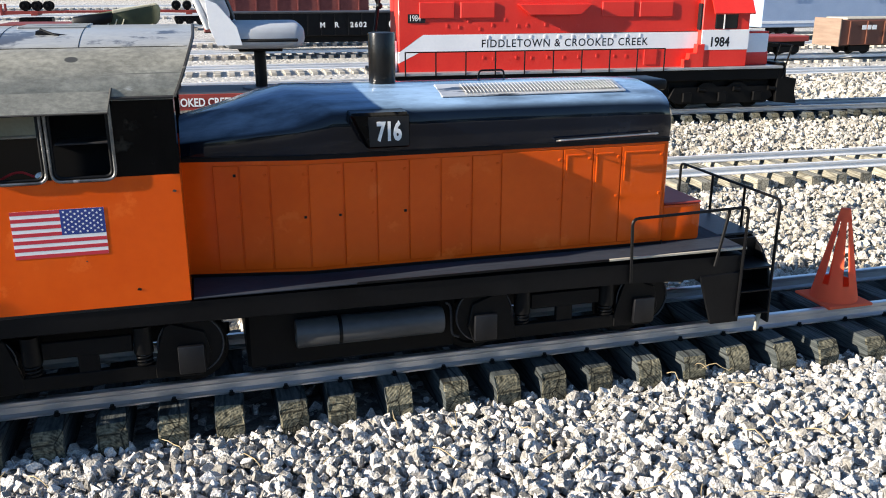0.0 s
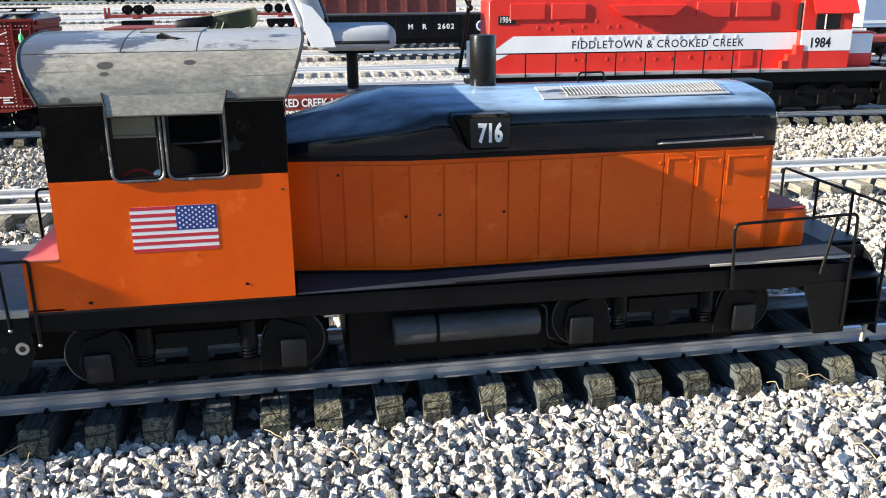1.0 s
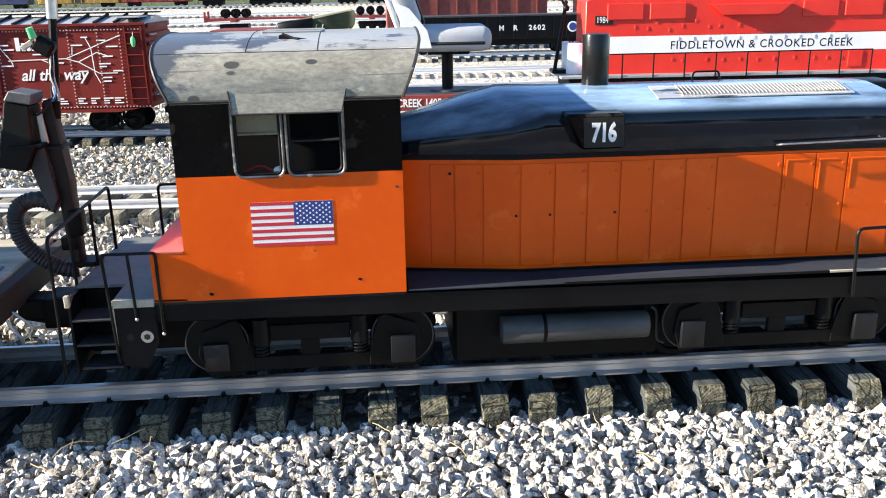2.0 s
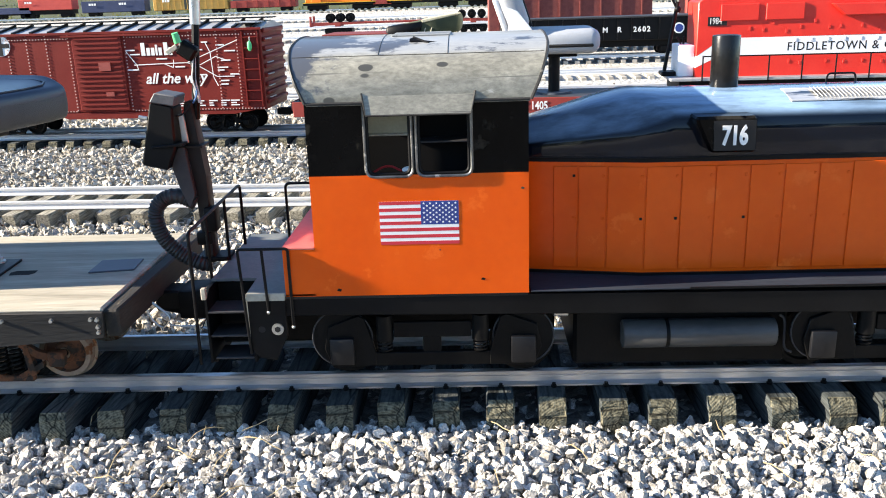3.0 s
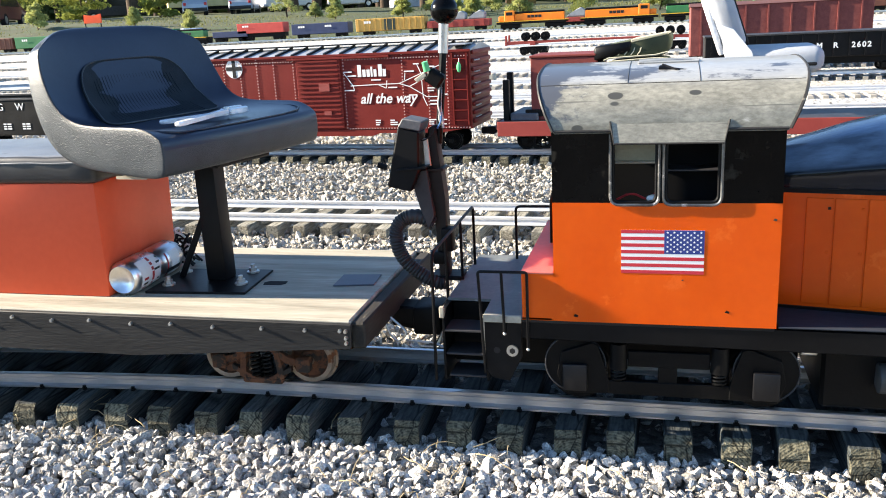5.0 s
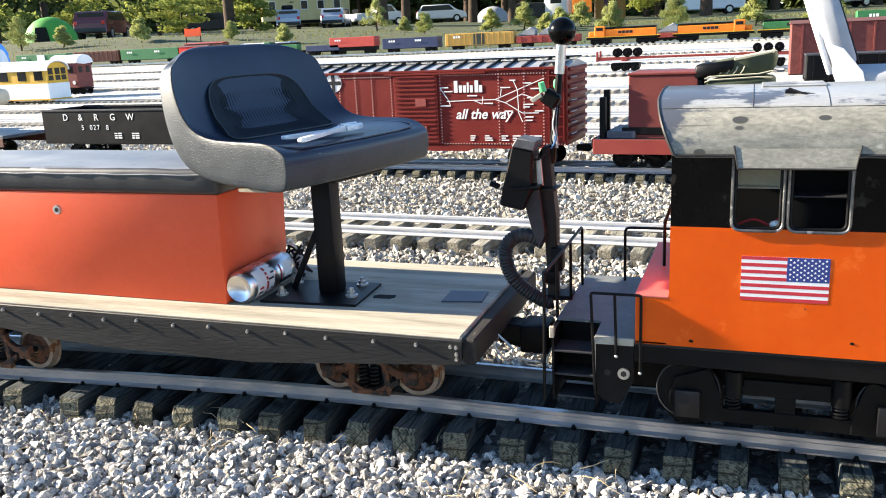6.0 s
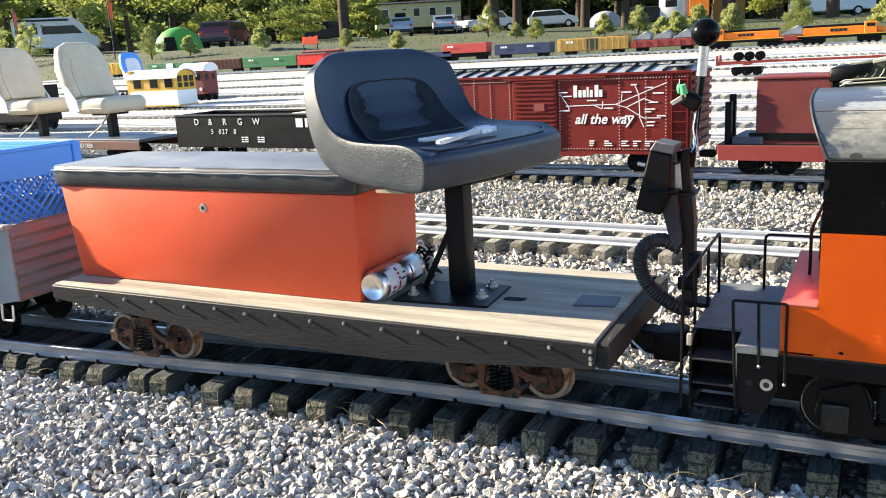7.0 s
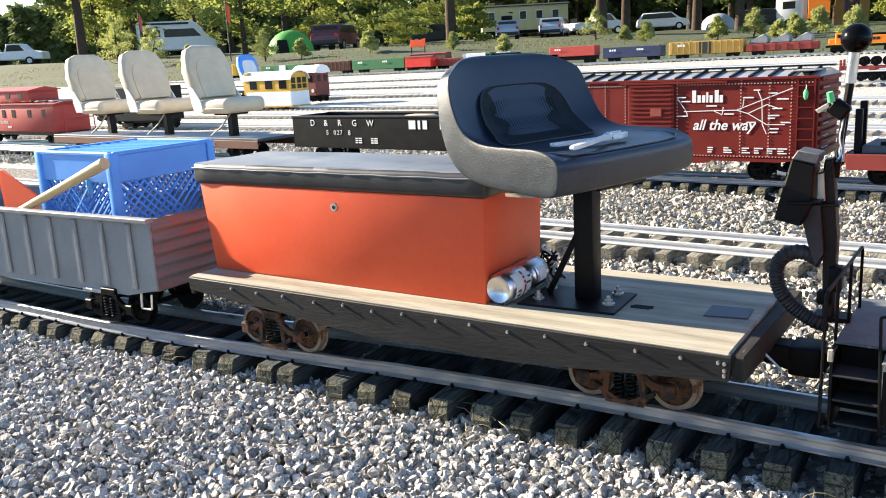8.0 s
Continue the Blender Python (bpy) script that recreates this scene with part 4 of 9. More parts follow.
    for k in range(len(outer)):
        roof.faces.new((ends[0][k], ends[1][k], ends[1][(k + 1) % len(outer)], ends[0][(k + 1) % len(outer)]))
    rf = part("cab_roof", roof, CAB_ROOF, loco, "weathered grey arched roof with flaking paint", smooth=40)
    for xe, e in ((xr0, -1), (xr1, 1)):
        part("roof_edge", tube([(xe + e * flare(z), y, z - 0.001) for y, z in arch], 0.0026, 6), ROOF_EDGE, rf, "dark rolled edge of the roof sheet")
    for yy, zz in (arch[0], arch[-1]):
        part("roof_edge", tube([(xr0, yy, zz - 0.001), (xr1, yy, zz - 0.001)], 0.0026, 6), ROOF_EDGE, rf)
    for k in (5, 19):
        y, z = arch[k]
        part("seam", tube([(xr0 - flare(z) + 0.004, y, z), (-0.2, y, z + 0.0001), (xr1 + flare(z) - 0.004, y, z)], 0.0007, 6), ROOF_EDGE, rf)
    for x in (-0.257, -0.152):
        part("seam", tube([(x, y, z) for y, z in arch[5:20]], 0.0006, 6), ROOF_EDGE, rf)
    part("roof_end", prism([(y, z - 0.005) for y, z in arch[2:-2]], x0 + 0.001, x0 + 0.005, "x"), BLACK_GLOSS, rf)
    part("roof_end", prism([(y, z - 0.005) for y, z in arch[2:-2]], x1 - 0.005, x1 - 0.001, "x"), BLACK_GLOSS, rf)
    part("hatch", box((-0.245, 1.405, 0.6325), (-0.150, 1.495, 0.6352), 0.0008), CAB_ROOF, rf)
    bm = box((-0.212, 1.352, 0.612), (-0.202, 1.366, 0.632), 0.002)
    cyl((-0.212, 1.354, 0.628), (-0.160, 1.348, 0.622), 0.0038, 0.0022, 8, bm=bm)
    cyl((-0.207, 1.359, 0.632), (-0.182, 1.345, 0.624), 0.0028, 0.002, 8, bm=bm)
    part("horn", bm, BLACK_FRAME, rf, "small black roof horn")
    bm = prism([(-0.281, 0.560), (-0.112, 0.560), (-0.119, 0.526), (-0.275, 0.526)], 0, 0.0025)
    aw = part("awning", bm, CAB_ROOF, loco, "weathered sheet awning over the windows")
    aw.matrix_basis = Matrix.Translation((0, 1.259, 0.559)) @ pose(0, 0, 0, -20) @ Matrix.Translation((0, 0, -0.56))
    part("awning_edge", tube([(-0.281, -0.0005, 0.560), (-0.275, -0.0005, 0.526), (-0.119, -0.0005, 0.526), (-0.112, -0.0005, 0.560)], 0.0016, 6), ROOF_EDGE, aw)
    # flag
    fl = part("flag", box((-0.2645, NEAR - 0.0003, 0.3222), (-0.1412, NEAR, 0.3915)), WHITE, loco, "flag decal with red stripes and stars on blue")
    h = 0.0693 / 13
    for k in range(0, 13, 2):
        z = 0.3915 - (k + 1) * h
        x_end = -0.1412 if k > 6 else -0.200
        part("stripe", box((-0.2645, NEAR - 0.0005, z), (x_end, NEAR - 0.0003, z + h)), FLAG_RED, fl, smooth=0)
    part("canton", box((-0.200, NEAR - 0.0005, 0.3915 - 7 * h), (-0.1412, NEAR - 0.0003, 0.3915)), BLUE_PRINT, fl, smooth=0)
    rim = [(0.0021 if k % 2 == 0 else 0.0009, k * math.pi / 5) for k in range(10)]
    star = finish(prism([(q * math.sin(a), q * math.cos(a)) for q, a in rim], NEAR - 0.0007, NEAR - 0.0005), "star", WHITE, 0)
    for r in range(9):
        for c in range(6 if r % 2 == 0 else 5):
            part("star", star, None, fl).matrix_basis = pose(-0.200 + 0.0588 * (2 * c + (1 if r % 2 == 0 else 2)) / 12, 0, 0.3915 - 7 * h * (r + 1) / 10)
    # small dark nicks in the paint
    for px, pz, s in ((-0.172, 0.312, 0.0016), (-0.335, 0.2475, 0.004), (-0.105, 0.262, 0.0035), (-0.0425, 0.408, 0.003)):
        part("chip", prism([(px - s, pz), (px + s * 0.6, pz - s * 0.4), (px + s, pz + s * 0.5), (px - s * 0.3, pz + s)], NEAR - 0.0006, NEAR + 0.001), BLACK_FRAME if s < 0.0045 and s > 0.0031 else TANK_GREY, loco)
    part("wood_strip", box((-0.425, NEAR + 0.001, 0.2335), (-0.035, NEAR + 0.012, 0.2385), 0.001), DECK_SIDE, loco)
    # step box at the cab end with a sunlit top
    nose = part("nose_box", box((-0.422, NEAR + t, z0), (x0, FAR - 0.01, 0.3165), 0.001), ORANGE, loco)
    part("lid", box((-0.4235, NEAR - 0.001, 0.3168), (x0 - 0.0005, FAR - 0.008, 0.3205), 0.001), SUNLIT_LID, nose, "step box lid with the pink of sunlight in its colour")


build_cab()


def build_hood():
    x0, x1 = -0.033, 0.798
    yn, yf = 1.334, 1.566
    zs, zt = 0.4325, 0.548
    # side plan: pinched at the cab, full width from the fourth door on
    plan = [(x0, yn + 0.034), (0.155, yn), (x1 - 0.004, yn), (x1, yn + 0.004), (x1, yf - 0.004), (x1 - 0.004, yf), (0.155, yf), (x0, yf - 0.034)]
    hood = part("hood", prism(plan, 0.2415, zs, "z"), ORANGE, loco, "long orange engine hood with many doors")
    # dark seam strips above and below
    part("seam", prism([(x, y + (-0.003 if y < MID else 0.003)) for x, y in plan], zs - 0.002, zs + 0.005, "z"), BLACK_FRAME, hood)
    part("skirt", prism([(x, y + (-0.004 if y < MID else 0.004)) for x, y in plan], 0.2415, 0.246, "z"), BLACK_FRAME, hood)
    # black rounded cover: sections along x
    bm = bmesh.new()

    crown = [(1.0, 0.0), (1.0, 0.42), (0.985, 0.58), (0.94, 0.70), (0.86, 0.79), (0.70, 0.875), (0.45, 0.95), (0.20, 0.99)]

    chamfer = [(1.0, 0.0), (1.0, 0.34), (0.99, 0.40), (0.96, 0.45), (0.66, 0.87), (0.58, 0.93), (0.35, 0.98), (0.12, 1.0)]

    def section(x, top, inset, cut=0.0):
        half, foot = (yf - yn) / 2 - inset, zs + 0.005
        side = [(half * (u + (cu - u) * cut), foot + (top - foot) * (v + (cv - v) * cut)) for (u, v), (cu, cv) in zip(crown, chamfer)]
        return [bm.verts.new((x, MID + y, z)) for y, z in side] + [bm.verts.new((x, MID - y, z)) for y, z in side[::-1]]

    rows = [section(*r) for r in (
        (x0 + 0.001, 0.490, 0.034, 1.0), (0.03, 0.507, 0.023, 1.0), (0.085, 0.524, 0.013, 1.0), (0.135, 0.536, 0.005, 1.0), (0.16, 0.5365, 0.0, 0.7),
        (0.20, 0.535, 0.0), (0.45, 0.534, 0.0), (0.70, 0.533, 0.0), (0.775, 0.530, 0.0), (0.795, 0.522, 0.003), (0.803, 0.506, 0.010))]
    for a, b in zip(rows, rows[1:]):
        for k in range(len(a)):
            bm.faces.new((a[k], a[(k + 1) % len(a)], b[(k + 1) % len(a)], b[k]))
    bm.faces.new(rows[0])
    bm.faces.new(rows[-1])
    cover = part("hood_cover", bm, HOOD_PAINT, loco, "black rounded hood top with dust tinted by painted skylight", smooth=35)
    # louvred radiator grille on top
    gx0, gx1 = 0.43, 0.705
    tilt = Matrix.Translation((0, 1.383, 0.5245)) @ pose(0, 0, 0, 14, 0, 0)
    part("grille_plate", box((gx0 - 0.045, -0.028, -0.001), (gx1 + 0.012, 0.028, 0.002), 0.001, m=tilt), HOOD_TOP, cover)
    n = 44
    for k in range(n):
        x = gx0 + (gx1 - gx0) * k / (n - 1)
        part("slat", slat_mesh, HOOD_TOP, cover).matrix_basis = tilt @ pose(x, 0, 0.0035, 0, 40, 0)
    handrail(cover, [(0.49, 1.49, 0.532), (0.492, 1.49, 0.546), (0.538, 1.49, 0.546), (0.54, 1.49, 0.532)], 0.0018, 0.006)
    # Zinc instead of black holds the sunlit line along this rail.
    part("handrail", tube(bent([(0.765, 1.330, 0.445), (0.765, 1.318, 0.448), (0.58, 1.318, 0.444), (0.58, 1.330, 0.441)], 0.006), 0.0016, 8), ZINC, cover, "bright thin grab rail")
    part("headlight", box((0.765, 1.42, 0.508), (0.835, 1.50, 0.528), 0.006, 2), BLACK_FRAME, cover)
    # doors: a raised panel each, with hinge lugs and latches
    edges = [0.012, 0.052, 0.098, 0.158, 0.214, 0.268, 0.322, 0.376, 0.43, 0.482, 0.594, 0.650, 0.704, 0.788]
    latch_at = {0: 0.405, 2: 0.335, 3: 0.335, 5: 0.337}
    for k, (a, b) in enumerate(zip(edges, edges[1:])):
        def face(x):
            return yn + 0.034 * max(0.0, (0.155 - x) / 0.188)
        outline = [(a + 0.0012, face(a + 0.0012) - 0.0022), (b - 0.0012, face(b - 0.0012) - 0.0022), (b - 0.0012, face(b - 0.0012) + 0.001), (a + 0.0012, face(a + 0.0012) + 0.001)]
        top = 0.423 if k < 9 else 0.425
        door = part("door", prism(outline, 0.252, top, "z", bevel=0.0006), ORANGE, hood)
        y = face(b) - 0.0022
        if k >= 10:
            part("trim", box((a + 0.006, face(a) - 0.0031, top - 0.012), (b - 0.016, face(a) - 0.001, top - 0.009), 0.0005), ORANGE, door)
            part("trim", box((a + 0.006, face(a) - 0.0031, top - 0.060), (a + 0.009, face(a) - 0.001, top - 0.012), 0.0005), ORANGE, door)
        for z in (0.408, 0.338):
            dark = latch_at.get(k) is not None and abs(latch_at[k] - z) < 0.005
            part("hinge" if not dark else "latch", box((b - 0.009, y - 0.0014, z - 0.0022), (b - 0.0045, y + 0.0005, z + 0.0022), 0.0006), BLACK_FRAME if dark else ORANGE, door)
    # front radiator box
    nb = part("front_box", box((x1 - 0.002, yn + 0.003, 0.2415), (0.876, yf - 0.003, 0.312), 0.006, 2), ORANGE, loco)
    part("lid", box((x1, yn + 0.001, 0.312), (0.874, yf - 0.001, 0.3165), 0.002), DULL_RED, nb, "dark red lid")
    # number board
    nbox = part("number_box", prism([(0.222, 0.505), (0.317, 0.505), (0.318, 0.449), (0.248, 0.449)], 1.300, 1.352, bevel=0.004), BLACK_GLOSS, loco, "black number board box")
    part("board_face", prism([(0.2505, 0.4985), (0.3145, 0.4985), (0.3155, 0.4525), (0.2525, 0.4525)], 1.2985, 1.3005), BLACK_PRINT, nbox)
    lettering("716", 0.040, nbox, (0.2635, 1.298, 0.4625), material=WHITE, name="number", bold=0.0016, wide=0.66)
    # stack
    bm = cyl((0.305, MID, 0.522), (0.305, MID, 0.617), 0.0227, seg=28, bevel=0.0012)
    st = part("exhaust_pipe", bm, GLOSS_BLACK_PIPE, loco, "black exhaust pipe with worn scratches")
    # Flat black disc paints in the shade inside the pipe.
    part("bore", cyl((0.305, MID, 0.6165), (0.305, MID, 0.6176), 0.0185, seg=24), BLACK_PRINT, st)


_bm = box((-0.0024, -0.021, -0.0005), (0.0024, 0.021, 0.0005))
slat_mesh = finish(_bm, "slat", HOOD_TOP, 0)
build_hood()


def build_truck(parent, x0, x1, name="truck"):
    """Loco truck: cast side frame with two journal boxes, coil springs, wheels."""
    tr = new(name)
    tr.parent = parent
    w = x1 - x0
    xa, xb = x0 + 0.036, x1 - 0.036
    for y in (1.286, 1.594):
        s = 1 if y < MID else -1

        def slab(outline, a, b, name, bevel=0.0012):
            lo, hi = sorted((y + a * s, y + b * s))
            part(name, prism(outline, lo, hi, bevel=bevel), BLACK_STEEL, tr)

        for xc in (xa, xb):
            disc = [(xc + 0.050 * math.cos(q), 0.157 + 0.050 * math.sin(q)) for q in (2 * math.pi * k / 32 for k in range(32))]
            slab(disc, 0.004, 0.012, "end_plate", 0.001)
            rim = [(xc + 0.0495 * math.cos(q), y + 0.003 * s, 0.157 + 0.0495 * math.sin(q)) for q in (2 * math.pi * k / 32 for k in range(33))]
            part("plate_rim", tube(rim, 0.0013, 5, ends=False), TANK_GREY, tr)
            e = 1 if xc == xa else -1
            slab([(xc - e * 0.022, 0.178), (xc + e * 0.028, 0.197), (xc + e * 0.038, 0.192), (xc + e * 0.05, 0.150), (xc + e * 0.055, 0.132), (xc + e * 0.055, 0.108), (xc - e * 0.018, 0.106), (xc - e * 0.03, 0.140)][::e], -0.002, 0.006, "pedestal")
            part("journal_box", box((xc - 0.020, y - 0.011 if s > 0 else y, 0.113), (xc + 0.020, y if s > 0 else y + 0.011, 0.160), 0.003, 2), JOURNAL, tr)
            sx = xc + e * 0.070
            part("spring_cup", cyl((sx, y + 0.006 * s, 0.152), (sx, y + 0.006 * s, 0.196), 0.0145, 0.0135, 18), BLACK_STEEL, tr)
            pts = [(sx + 0.011 * math.cos(q), y + 0.006 * s + 0.011 * math.sin(q), 0.131 + 0.024 * q / (2 * math.pi * 4)) for q in (k * math.pi / 6 for k in range(49))]
            part("spring", tube(pts, 0.0022, 6), BLACK_STEEL, tr)
        mid = (xa + xb) / 2
        slab([(xa + 0.04, 0.107), (xb - 0.04, 0.107), (xb - 0.04, 0.131), (xa + 0.04, 0.131)], 0.0, 0.012, "lower_beam")
        slab([(xa + 0.085, 0.157), (xb - 0.085, 0.157), (xb - 0.085, 0.184), (xa + 0.085, 0.184)], 0.001, 0.010, "upper_plate")
        slab([(mid - 0.016, 0.13), (mid + 0.014, 0.13), (mid + 0.014, 0.158), (mid - 0.016, 0.158)], 0.002, 0.012, "centre_plate")
    for xc in (x0 + 0.035, x1 - 0.035):
        for y, turn in ((1.363, 0), (1.532, 180)):
            part("wheel", LOCO_WHEEL, None, tr).matrix_basis = pose(xc, y, 0.065 + 0.052, 0, 0, turn)
        part("axle", cyl((xc, 1.37, 0.117), (xc, 1.53, 0.117), 0.009, seg=12), BLACK_STEEL, tr)
    return tr


JOURNAL = surface("dusty_journal_box", (0.002, 0.0022, 0.0033), (0.0055, 0.006, 0.008), 0.4, 0, 20, 150, 0.15, spots=(0.10, 0.10, 0.11), spot_at=0.74)
LOCO_WHEEL = wheel_mesh(0.052, 0.018, BLACK_STEEL)
build_truck(loco, -0.375, -0.005)
build_truck(loco, 0.405, 0.775)


def build_loco_rest():
    tank = part("air_tank", cyl((0.123, 1.31, 0.148), (0.372, 1.31, 0.148), 0.024, seg=28, bevel=0.003), AIR_TANK, loco, "dusty dark grey cylinder tank")
    part("strap", cyl((0.192, 1.31, 0.148), (0.198, 1.31, 0.148), 0.0246, seg=28), BLACK_STEEL, tank)
    part("pipe", tube(bent([(0.375, 1.30, 0.18), (0.385, 1.30, 0.175), (0.386, 1.30, 0.12), (0.40, 1.30, 0.115)], 0.015), 0.002, 8), TANK_GREY, loco)
    part("fuel_tank", box((0.045, 1.325, 0.085), (0.40, 1.58, 0.196), 0.006), BLACK_STEEL, loco)
    for xa, xb in ((-0.40, 0.02), (0.40, 0.80)):
        part("bolster_box", box((xa, 1.39, 0.125), (xb, 1.51, 0.20), 0.004), BLACK_STEEL, loco)
    part("draft_sill", box((-0.565, 1.365, 0.120), (-0.365, 1.535, 0.2355), 0.004), BLACK_STEEL, loco)
    part("rear_pilot", box((-0.572, 1.33, 0.098), (-0.564, 1.57, 0.237), 0.002), BLACK_FRAME, loco)
    part("bracket", box((0.008, 1.30, 0.184), (0.034, 1.32, 0.192), 0.002), CHROME, loco)
    # front steps and pilot
    part("step_plate", prism([(0.842, 0.193), (0.872, 0.098), (0.930, 0.098), (0.931, 0.196)], NEAR, NEAR + 0.006, bevel=0.0012), BLACK_FRAME, loco)
    part("step_plate", prism([(0.842, 0.193), (0.872, 0.098), (0.930, 0.098), (0.931, 0.196)], FAR - 0.006, FAR, bevel=0.0012), BLACK_FRAME, loco)
    part("platform", prism([(0.925, 1.352), (1.004, 1.352), (1.004, 1.548), (0.925, 1.548)], 0.2375, 0.2425, "z", bevel=0.001), DUSTY_DECK, loco)
    part("pilot", prism([(1.276, 0.085), (1.624, 0.085), (1.622, 0.14), (1.608, 0.19), (1.58, 0.222), (1.545, 0.2375), (1.355, 0.2375), (1.32, 0.222), (1.292, 0.19), (1.278, 0.14)], 0.999, 1.004, "x", bevel=0.001), BLACK_FRAME, loco)
    for y in (1.346, 1.549):
        part("step_side", prism([(0.93, 0.10), (0.995, 0.10), (0.995, 0.205), (0.985, 0.228), (0.965, 0.2375), (0.93, 0.2375)], y, y + 0.005), BLACK_FRAME, loco)
    part("coupler", prism([(1.0, 0.13), (1.05, 0.125), (1.075, 0.14), (1.065, 0.165), (1.03, 0.165), (1.0, 0.16)], 1.43, 1.47, bevel=0.003), BLACK_STEEL, loco)
    for z in (0.105, 0.150, 0.195):
        part("step", box((0.931, NEAR + 0.006, z), (0.998, 1.346, z + 0.004), 0.001), BLACK_FRAME, loco)
        part("step", box((0.931, 1.554, z), (0.998, FAR - 0.006, z + 0.004), 0.001), BLACK_FRAME, loco)
    part("step_back", box((0.9315, 1.334, 0.098), (0.9985, 1.3405, 0.237), 0.001), BLACK_STEEL, loco)
    y = NEAR - 0.002
    handrail(loco, [(0.703, y, 0.196), (0.698, y, 0.312), (0.926, y, 0.318), (0.924, y, 0.11)])
    handrail(loco, [(0.868, y, 0.212), (0.888, y, 0.317)], bend=0.0)
    y = FAR + 0.002
    handrail(loco, [(0.703, y, 0.196), (0.698, y, 0.312), (0.926, y, 0.318), (0.924, y, 0.11)])
    handrail(loco, [(0.868, y, 0.212), (0.888, y, 0.317)], bend=0.0)
    handrail(loco, [(1.0, 1.279, 0.10), (1.0, 1.279, 0.323), (1.0, 1.62, 0.323), (1.0, 1.62, 0.10)])
    handrail(loco, [(1.002, 1.39, 0.24), (1.002, 1.39, 0.322)], bend=0.0)
    handrail(loco, [(1.002, 1.50, 0.24), (1.002, 1.50, 0.322)], bend=0.0)
    part("pin", cyl((0.985, 1.288, 0.067), (0.988, 1.286, 0.105), 0.004, seg=10), PALE_EDGE, loco)
    # rear platform, steps and rails
    part("platform", prism([(-0.568, 1.352), (-0.488, 1.352), (-0.488, NEAR), (-0.372, NEAR), (-0.372, FAR), (-0.488, FAR), (-0.568, FAR)], 0.2385, 0.2435, "z", bevel=0.001), PLATFORM_DUST, loco)
    part("edge_strip", box((-0.488, NEAR - 0.001, 0.232), (-0.424, NEAR + 0.004, 0.2445), 0.001), PALE_EDGE, loco)
    part("step_plate", prism([(-0.487, 0.236), (-0.487, 0.150), (-0.474, 0.133), (-0.446, 0.128), (-0.424, 0.172), (-0.424, 0.236)], NEAR, NEAR + 0.006, bevel=0.0012), BLACK_FRAME, loco)
    part("step_edge", box((-0.4895, NEAR - 0.001, 0.150), (-0.4855, NEAR + 0.006, 0.238), 0.0008), PALE_EDGE, loco)
    bm = cyl((-0.4395, NEAR - 0.0035, 0.184), (-0.4395, NEAR, 0.184), 0.0098, seg=20)
    rb = part("socket_ring", bm, ZINC, loco)
    # Black discs paint in the shade of the socket and the hole.
    part("socket", cyl((-0.4395, NEAR - 0.0042, 0.184), (-0.4395, NEAR - 0.003, 0.184), 0.0052, seg=6), BLACK_PRINT, rb)
    part("hole", cyl((-0.466, NEAR - 0.0006, 0.183), (-0.466, NEAR + 0.001, 0.183), 0.0055, seg=14), BLACK_PRINT, loco)
    for k, z in enumerate((0.200, 0.158, 0.118)):
        part("step", box((-0.565 + 0.004 * k, NEAR + 0.03, z), (-0.492, 1.352, z + 0.004), 0.001), DUSTY_DECK, loco)
    for xa in (-0.566, -0.491):
        part("step_side", prism([(NEAR + 0.03, 0.112), (1.352, 0.112), (1.352, 0.238), (NEAR + 0.05, 0.238), (NEAR + 0.03, 0.225)], xa, xa + 0.004, "x"), BLACK_FRAME, loco)
    part("step_edge", box((-0.570, NEAR + 0.028, 0.225), (-0.562, NEAR + 0.036, 0.245), 0.001), PALE_EDGE, loco)
    y = NEAR - 0.003
    handrail(loco, [(-0.486, y, 0.142), (-0.493, y, 0.320), (-0.4125, y, 0.320), (-0.413, y, 0.188)], 0.0025, 0.005)
    handrail(loco, [(-0.4515, y, 0.214), (-0.4545, y, 0.320)], 0.0025, 0.0)
    for x, z in ((-0.4515, 0.214), (-0.413, 0.188)):
        part("screw", ball((x, y - 0.001, z), 0.003, seg=10), ZINC, loco)
    handrail(loco, [(-0.575, 1.275, 0.12), (-0.572, 1.275, 0.346), (-0.562, 1.56, 0.362), (-0.562, 1.56, 0.243)], 0.0028, 0.012)
    handrail(loco, [(-0.569, 1.36, 0.24), (-0.569, 1.36, 0.35)], bend=0.0)
    handrail(loco, [(-0.565, 1.46, 0.243), (-0.565, 1.46, 0.356)], bend=0.0)
    handrail(loco, [(-0.485, 1.605, 0.243), (-0.485, 1.605, 0.352), (-0.372, 1.605, 0.352)], 0.0028, 0.01)
    handrail(loco, [(-0.385, 1.56, 0.243), (-0.385, 1.56, 0.40), (-0.372, 1.50, 0.45)], 0.0028, 0.012)
    handrail(loco, [(-0.395, 1.45, 0.243), (-0.395, 1.45, 0.40), (-0.373, 1.40, 0.46)], 0.0028, 0.012)
    part("battery_box", box((-0.42, 1.41, 0.2435), (-0.373, 1.60, 0.262), 0.003), BLACK_FRAME, loco)
    part("coupler", prism([(-0.70, 0.16), (-0.66, 0.150), (-0.57, 0.155), (-0.57, 0.19), (-0.66, 0.195), (-0.70, 0.185)], 1.43, 1.47, bevel=0.003), BLACK_STEEL, loco)
    part("coupler_head", box((-0.655, 1.415, 0.145), (-0.60, 1.485, 0.20), 0.006, 2), BLACK_STEEL, loco)


build_loco_rest()


